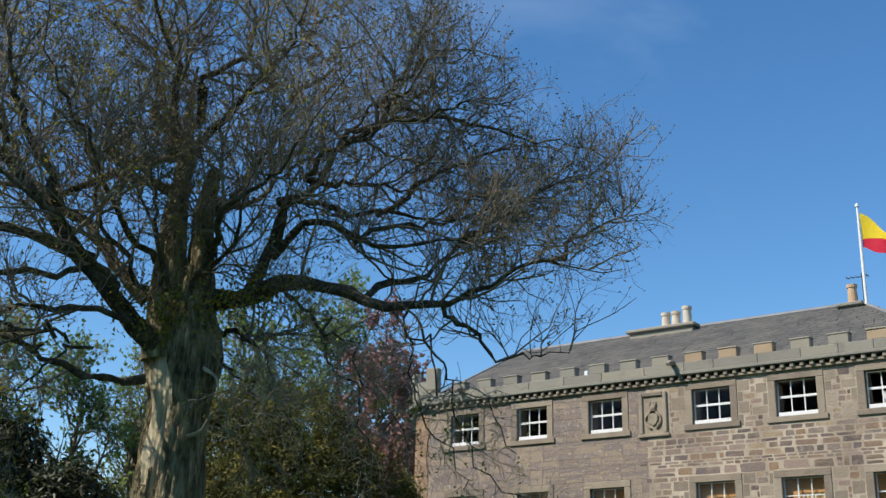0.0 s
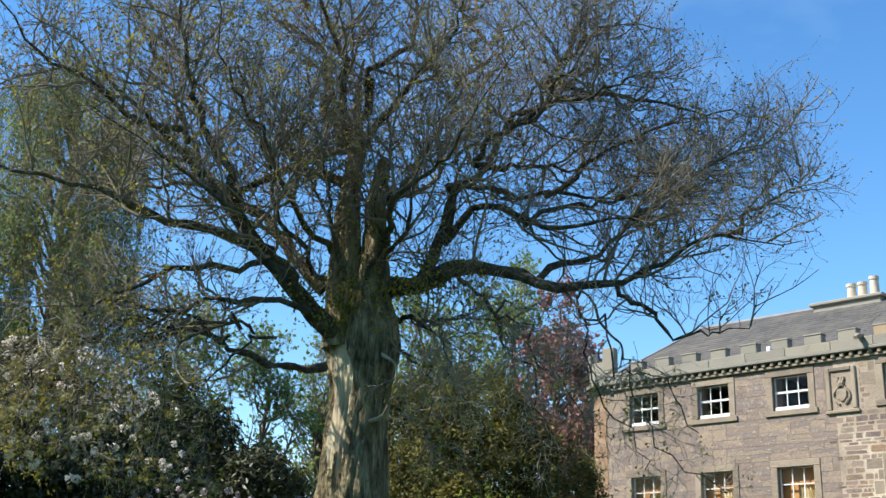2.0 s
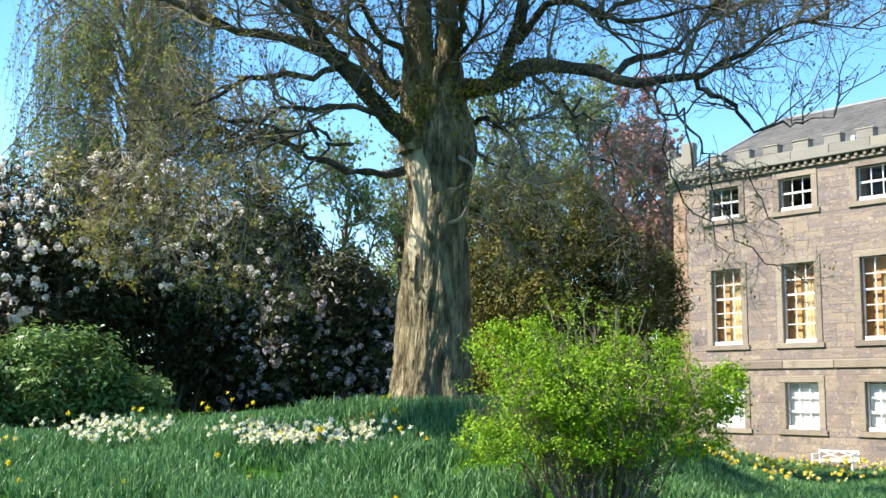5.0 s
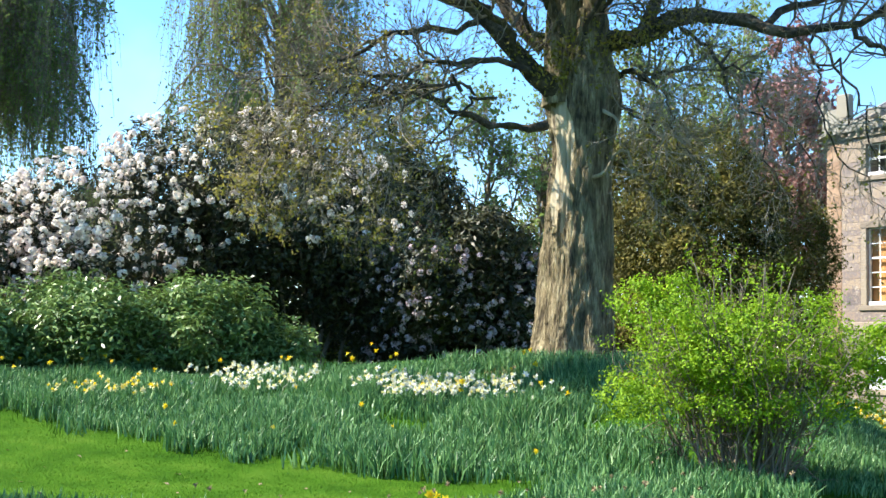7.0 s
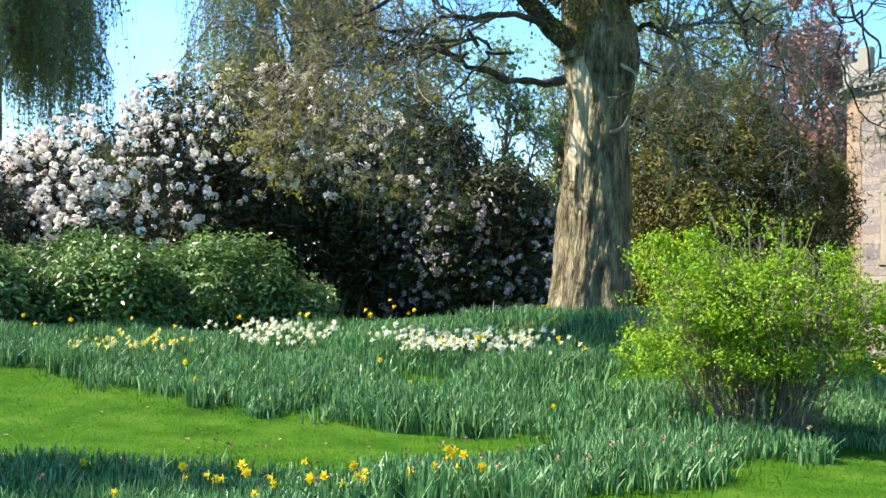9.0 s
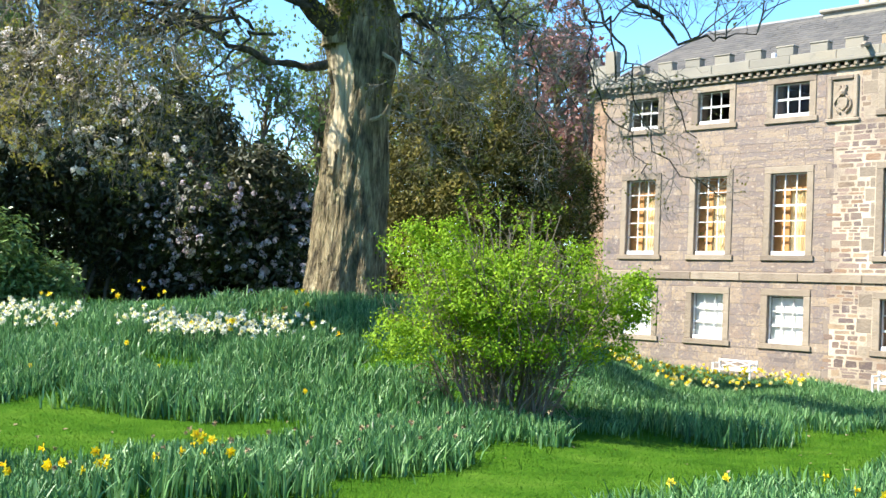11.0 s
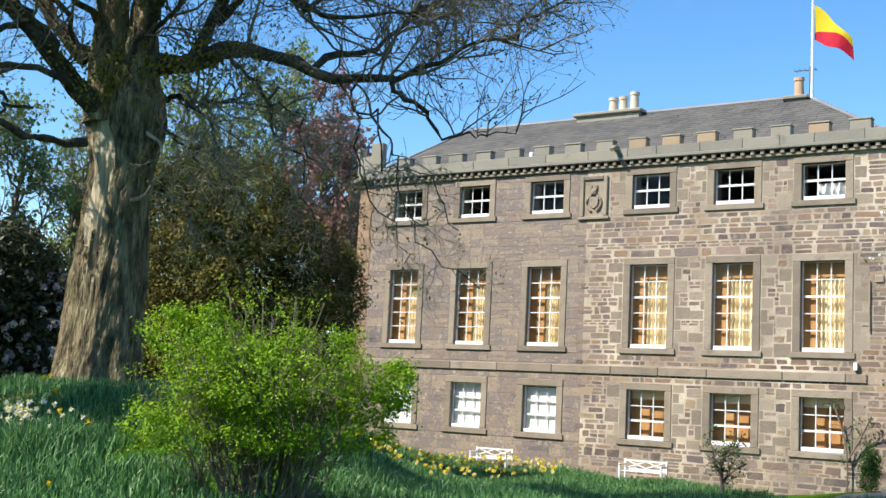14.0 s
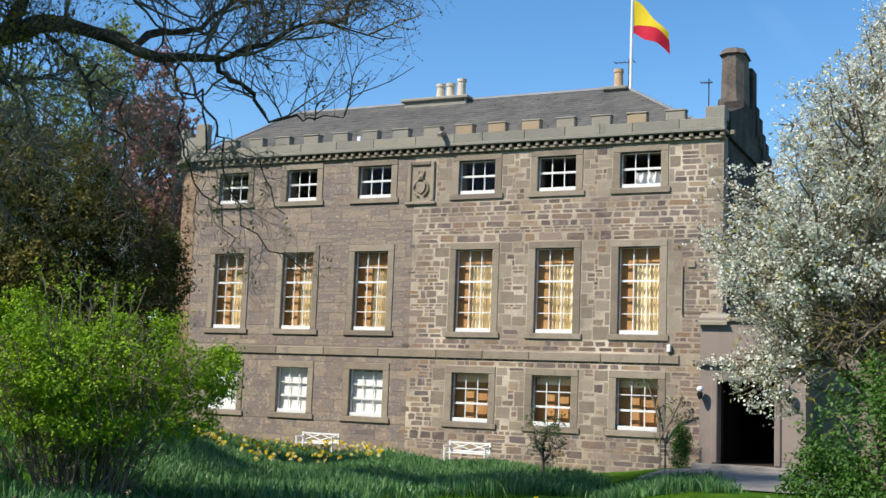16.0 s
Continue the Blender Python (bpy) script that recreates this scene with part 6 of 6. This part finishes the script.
for nm, x, lob, mat, lab in (("box_bush", -7.1, [(0, 0, 0.5, 0.26, 0.22, 0.65)], HAW_LEAF, "narrow clipped green bush beside the porch"),):
    p = HOUSE_M @ Vector((x, -0.75, 0))
    ob = thing(nm, pose(p.x, p.y, gz(p.x, p.y)), lab, "shrub")
    stuff("foliage", clumps(lumpy(lob, 6, 0.5, 2), 420, 7, 0.05, 0.06, 0.5, 0.3, 0.5)[0], mat, ob)
p = HOUSE_M @ Vector((-7.75, -0.15, 0))
ob = thing("climbing_rose", pose(p.x, p.y, gz(p.x, p.y), 0, 0, FRONT_YAW), "thin climbing plant trained on the wall", "climber")
T = resample([(0, 0, 0), (0.02, 0, 0.8), (-0.1, 0, 1.5), (-0.35, 0, 2.2)], 8)[None]
T2_ = resample([(0.02, 0, 0.8), (0.3, 0, 1.3), (0.65, -0.3, 1.9)], 8)[None]
A, RA = shoots(np.concatenate([T, T2_]), np.full((2, 8), 0.025), 12, 0.2, (0.2, 0.55), 0.6, 0.1, 5, (0.009, 0.5))
A[:, :, 1] = np.minimum(A[:, :, 1], 0.08)
stuff("stem_work", joined(tubes(np.concatenate([T, T2_]), np.full((2, 8), 0.022), 6), tubes(A, RA, 3)), TWIG, ob)
stuff("foliage", leaves(tips(A, 160), 0.07, 0.1, 0.6), HAW_LEAF, ob)


# ---- daffodil drifts ----
def inside(poly, x, y):
    hit = np.zeros(len(x), bool)
    for (xa, ya), (xb, yb) in zip(poly, poly[1:] + poly[:1]):
        cross = (ya > y) != (yb > y)
        hit ^= cross & (x < (xb - xa) * (y - ya) / (yb - ya + 1e-9) + xa)
    return hit


def scatter(poly, density, ragged=0.14):
    px, py = [p[0] for p in poly], [p[1] for p in poly]
    n = int((max(px) - min(px)) * (max(py) - min(py)) * density)
    x, y = RNG.uniform(min(px), max(px), n), RNG.uniform(min(py), max(py), n)
    wx, wy = 0.3 * np.sin(y * 2.3 + 1.1 * x) + 0.12 * np.sin(y * 6.1), 0.26 * np.sin(x * 2.6 + 0.7 * y) + 0.12 * np.sin(x * 6.7)
    k = inside(poly, x + wx * (ragged > 0) + RNG.normal(size=n) * ragged, y + wy * (ragged > 0) + RNG.normal(size=n) * ragged)
    return x[k], y[k]


def blades(x, y, height, width=0.0105):
    """Narrow bent leaves in clumps at x, y."""
    n = len(x)
    z = ground_z(x, y) - 0.01
    h = height * RNG.uniform(0.65, 1.2, n)
    a = RNG.uniform(0, 2 * math.pi, n)
    lean = RNG.uniform(0.03, 0.75, n) ** 1.3 * h
    dx, dy = np.cos(a), np.sin(a)
    tw = RNG.uniform(0, math.pi, n)
    wx, wy = np.cos(tw) * width * RNG.uniform(0.6, 1.3, n), np.sin(tw) * width * RNG.uniform(0.6, 1.3, n)
    rows = []
    for s, w, b in ((0, 0.8, 0), (0.55, 1.0, 0.3), (1.0, 0.25, 1.0)):
        cx, cy, cz = x + dx * lean * b, y + dy * lean * b, z + h * (s - 0.12 * b * (lean / h))
        rows += [np.stack([cx - wx * w, cy - wy * w, cz], 1), np.stack([cx + wx * w, cy + wy * w, cz], 1)]
    v = np.stack(rows, 1).reshape(-1, 3)
    return v, (np.arange(n)[:, None, None] * 6 + np.array([[0, 1, 3, 2], [2, 3, 5, 4]])).reshape(-1, 4)


DRIFT_FRONT = [(-7.5, 6.2), (-4.4, 6.8), (-3.2, 8.2), (-2.5, 9.5), (-1.8, 10.5), (-1.3, 12.0), (-0.5, 13.2), (-0.7, 14.0), (-2.8, 12.9), (-3.2, 11.0), (-4.0, 10.0), (-5.0, 8.8), (-7.5, 8.2)]
DRIFT_MIDDLE = [(-15.0, 13.6), (-12.3, 13.7), (-10.6, 13.5), (-8.9, 13.1), (-6.6, 12.8), (-4.7, 12.6), (-3.6, 12.9), (-2.2, 13.6), (-2.0, 15.6), (-3.3, 15.4), (-5.5, 15.0), (-8.3, 15.9), (-10.8, 16.0), (-15.0, 15.6)]
DRIFT_MOUND = [(-15.0, 15.4), (-11.9, 15.4), (-10.1, 16.2), (-6.8, 15.7), (-5.0, 15.7), (-4.0, 16.2), (-1.8, 16.4), (-1.6, 19.6), (-4.6, 19.9), (-8.0, 19.4), (-11.8, 19.0), (-15.5, 17.0)]
DRIFT_HOUSE = [(-0.9, 13.7), (0.6, 13.9), (1.6, 14.3), (2.6, 15.7), (3.4, 18.0), (7.1, 21.5), (9.6, 26.5), (8.8, 29.4), (6.0, 32.6), (2.2, 35.7), (-0.8, 36.0), (-1.0, 19.1)]
DRIFT_NEAR = [(-0.1, 7.8), (0.45, 9.2), (1.1, 10.2), (2.3, 11.3), (3.8, 13.6), (5.5, 14.6), (4.5, 10.6), (1.2, 7.2)]
DRIFT_DOOR = [(6.7, 19.4), (9.4, 23.6), (11.2, 23.8), (8.9, 19.0)]
for nm, poly, dens, hgt, lab in (("front", DRIFT_FRONT, 800, 0.33, "thick drift of blue-green daffodil leaves"), ("middle", DRIFT_MIDDLE, 600, 0.36, "thick drift of blue-green daffodil leaves"), ("mound", DRIFT_MOUND, 420, 0.36, "drift of narcissus leaves on the mound"), ("house", DRIFT_HOUSE, 420, 0.34, "drift of daffodil leaves before the house"), ("near", DRIFT_NEAR, 700, 0.30, "low drift of blue-green daffodil leaves"), ("fringe", [(-5.7, 14.9), (-4.2, 15.3), (-3.4, 15.9), (-3.7, 16.4), (-5.0, 15.7), (-5.9, 15.5)], 1100, 0.42, "lush dark daffodil leaves before the white narcissi"), ("door", DRIFT_DOOR, 400, 0.3, "small drift of daffodil leaves near the porch")):
    x, y = scatter(poly, dens * 0.85)
    cx, cy = scatter(poly, dens * 0.05)
    cx, cy = np.repeat(cx, 14), np.repeat(cy, 14)
    x, y = np.concatenate([x, cx + RNG.normal(size=len(cx)) * 0.06]), np.concatenate([y, cy + RNG.normal(size=len(cy)) * 0.06])
    gap = np.sin(x * 3.3 + 1.9 * np.sin(y * 1.1)) * np.sin(y * 2.9 + 1.7 * np.sin(x * 0.9))
    keep = RNG.random(len(x)) < np.clip(1.75 + 1.9 * gap, 0.12, 1)
    x, y = x[keep], y[keep]
    patch = 0.8 + 0.35 * np.sin(x * 1.7 + 0.8 * y) * np.cos(y * 1.3 - 0.4 * x)
    ob = link("daffodil_foliage", quad_mesh("daffodil_foliage", *blades(x, y, 0.9 * hgt * patch)), BLADE)
    tagged(ob, lab, "foliage", kind="stuff")


# uncut grass between and round the drifts
for poly, lab in ((DRIFT_FRONT, "uncut grass round the front daffodils"), (DRIFT_MIDDLE, "uncut grass round the daffodil drift"), (DRIFT_MOUND, "uncut grass on the mound"), (DRIFT_HOUSE, "uncut grass before the house"), (DRIFT_NEAR, "uncut grass round the near daffodils")):
    x, y = scatter(poly, 260, 0.38)
    tagged(link("long_grass", quad_mesh("long_grass", *blades(x, y, 0.12, 0.006)), LAWN), lab, "grass", kind="stuff")


def daffodil(name, petal, cup, seed, scale=1.0):
    """One flower on its stem, facing -y and a little down."""
    r = random.Random(seed)
    e = thing(name, Matrix(), "", "")
    bm = bmesh.new()
    tube(bm, [(0, 0, 0), (0.01, 0.01, 0.2), (0, 0.015, 0.36), (0, 0.0, 0.385), (0, -0.03, 0.39)], [0.006, 0.005, 0.005, 0.006, 0.008], 5)
    part("stem", bm, BLADE, e)
    bm = bmesh.new()
    heart = bm.verts.new((0, -0.04, 0.39))
    for k in range(6):
        a = k * math.pi / 3 + 0.2
        u, w = Vector((math.cos(a), 0, math.sin(a))), Vector((-math.sin(a), 0, math.cos(a)))
        c = Vector((0, -0.04, 0.39))
        f = Vector((0, -1, 0))
        vs = [heart] + [bm.verts.new(c + p) for p in (u * 0.028 + w * 0.017 + f * 0.004, u * 0.052 + f * r.uniform(-0.012, 0.004), u * 0.028 - w * 0.017 + f * 0.004)]
        bm.faces.new(vs)
    part("corolla", bm, petal, e)
    bm = bmesh.new()
    ring = []
    for d, rad in ((0, 0.009), (0.018, 0.013), (0.032, 0.015), (0.036, 0.02)):
        ring.append([bm.verts.new((rad * math.cos(t), -0.04 - d, 0.39 + rad * math.sin(t))) for t in (2 * math.pi * k / 10 for k in range(10))])
    for p, q in zip(ring, ring[1:]):
        for k in range(10):
            bm.faces.new((p[k], p[(k + 1) % 10], q[(k + 1) % 10], q[k]))
    part("trumpet", bm, cup, e)
    return e


def place_flowers(proto, spots, label, group, scale=(0.74, 1.0)):
    r = random.Random(17)
    for i, (x, y) in enumerate(spots):
        m = pose(x, y, gz(x, y) + r.uniform(-0.12, -0.03), r.uniform(-14, 10), r.uniform(-12, 12), r.uniform(-70, 110))
        ob = proto if i == 0 else copy_thing(proto, m)
        if i == 0:
            ob.matrix_basis = m
        s = r.uniform(*scale)
        ob.scale = (s, s, s)
        tagged(ob, label, "flower", group)


def flower_heads(x, y, h, size):
    """Six-petalled heads for the drifts further off."""
    n = len(x)
    c = np.stack([x, y, ground_z(x, y) + h * RNG.uniform(0.8, 1.15, n)], 1)
    d = unit(RNG.normal(size=(n, 3)) * 0.5 + np.array([-0.4, -0.8, 0.25]))
    a = unit(np.cross(d, RNG.normal(size=(n, 3))))
    b = np.cross(d, a)
    s = size * RNG.uniform(0.75, 1.25, n)[:, None]
    out = []
    for k in range(3):
        t = k * math.pi / 3
        u, w = a * math.cos(t) + b * math.sin(t), b * math.cos(t) - a * math.sin(t)
        out.append((np.stack([c - u * s - d * 0.012, c + w * s * 0.4, c + u * s - d * 0.012, c - w * s * 0.4], 1).reshape(-1, 3), np.arange(4 * n).reshape(-1, 4)))
    cup = []
    for k in range(4):
        t0, t1 = k * math.pi / 2, (k + 1) * math.pi / 2
        p0, p1 = a * math.cos(t0) + b * math.sin(t0), a * math.cos(t1) + b * math.sin(t1)
        cup.append((np.stack([c + p0 * s * 0.22, c + p1 * s * 0.22, c + p1 * s * 0.36 + d * s * 0.6, c + p0 * s * 0.36 + d * s * 0.6], 1).reshape(-1, 3), np.arange(4 * n).reshape(-1, 4)))
    return joined(*out), joined(*cup)


yellow = daffodil("daffodil", PETAL_YELLOW, TRUMPET, 1)
x, y = scatter([(-6.0, 7.2), (-4.4, 7.2), (-3.3, 8.6), (-2.9, 9.9), (-3.7, 9.7), (-4.8, 8.3)], 10, 0.1)
spots = list(zip(x.tolist(), y.tolist()))
x, y = scatter(DRIFT_FRONT, 0.4, 0)
spots += list(zip(x.tolist(), y.tolist()))
x, y = scatter(DRIFT_NEAR, 1.0, 0)
spots += list(zip(x.tolist(), y.tolist()))
x, y = scatter(DRIFT_MIDDLE, 0.35, 0)
spots += list(zip(x.tolist(), y.tolist()))
place_flowers(yellow, spots, "yellow daffodil with an orange-yellow trumpet in the grass", "yellow daffodils")
W_A = [(-7.6, 16.1), (-6.2, 15.5), (-4.9, 15.5), (-3.9, 16.2), (-4.9, 16.7), (-7.2, 16.7)]
W_B = [(-9.4, 15.6), (-10.7, 18.1), (-8.7, 17.5), (-7.8, 15.7)]
Y_A = [(-0.4, 22.5), (0.9, 24.5), (2.6, 26.0), (5.2, 31.0), (4.6, 34.0), (2.2, 34.5), (-0.3, 31.0)]
for nm, poly, dens, petal, cup, size, hgt, lab in (
        ("narcissus_patch", W_A, 85, PETAL_WHITE, PETAL_CREAM, 0.055, 0.42, "crowded white narcissi in bloom"), ("narcissus_patch", W_B, 30, PETAL_WHITE, PETAL_CREAM, 0.055, 0.42, "white narcissi in bloom"),
        ("daffodil_patch", [(-11.4, 13.9), (-11.0, 15.7), (-9.9, 15.4), (-10.2, 14.2)], 24, PETAL_CREAM, PETAL_YELLOW, 0.055, 0.4, "pale yellow narcissi in bloom"), ("daffodil_patch", DRIFT_MOUND, 0.9, PETAL_YELLOW, TRUMPET, 0.055, 0.42, "scattered yellow daffodils on the mound"),
        ("daffodil_patch", Y_A, 3.4, PETAL_YELLOW, TRUMPET, 0.062, 0.42, "yellow daffodils before the house"), ("daffodil_patch", Y_A, 3.0, PETAL_CREAM, PETAL_YELLOW, 0.062, 0.40, "cream daffodils before the house")):
    x, y = scatter(poly, dens, 0.2)
    hd, cp = flower_heads(x, y, hgt, size)
    ob = tagged(new(nm), lab, "flower", kind="stuff")
    stuff("corolla", hd, petal, ob)
    stuff("trumpet", cp, cup, ob)

x, y = scatter(DRIFT_FRONT, 3.5, 0.1)
hd, cp = flower_heads(x, y, 0.34, 0.03)
ob = tagged(new("withered_patch"), "withered tan daffodil heads among the leaves", "flower", kind="stuff")
stuff("withered_head", joined(hd, cp), STRAW, ob)

# leaf litter round the foot of the old tree
a, q = RNG.uniform(0, 2 * math.pi, 5000), 0.7 + 1.1 * RNG.random(5000) ** 1.5
x, y = OAK_AT.x + np.cos(a) * q, OAK_AT.y + np.sin(a) * q
tagged(link("leaf_litter", quad_mesh("leaf_litter", *leaves(np.stack([x, y, ground_z(x, y) + 0.03 + 0.05 * RNG.random(5000)], 1), 0.10, 1.2, 0.6)), STRAW), "dry tan leaf litter round the trunk's foot", "litter", kind="stuff")

# mown blades of the open lawn
x, y = scatter([(-11, 7.4), (-3, 6.2), (1, 6.2), (6, 13.5), (9.8, 20), (4, 18), (0, 14.5), (-4, 13), (-13, 14.2), (-14, 10.5)], 600, 0.2)
tagged(link("mown_grass", quad_mesh("mown_grass", *blades(x, y, 0.026, 0.0045)), GRASS), "short mown green grass of the lawn", "grass", kind="stuff")

# fallen petals and seedlings on the mown grass
x, y = scatter([(-12, 9), (-4, 9.5), (0, 10.5), (3, 13), (9, 20), (-1, 14), (-5, 12.2), (-12, 12.5)], 1.1, 0.2)
c = np.stack([x, y, ground_z(x, y) + 0.012], 1)
tagged(link("petal_litter", quad_mesh("petal_litter", *leaves(c, 0.06, 1.5, 0.7)), STRAW), "pale fallen petals and leaves on the lawn", "litter", kind="stuff")
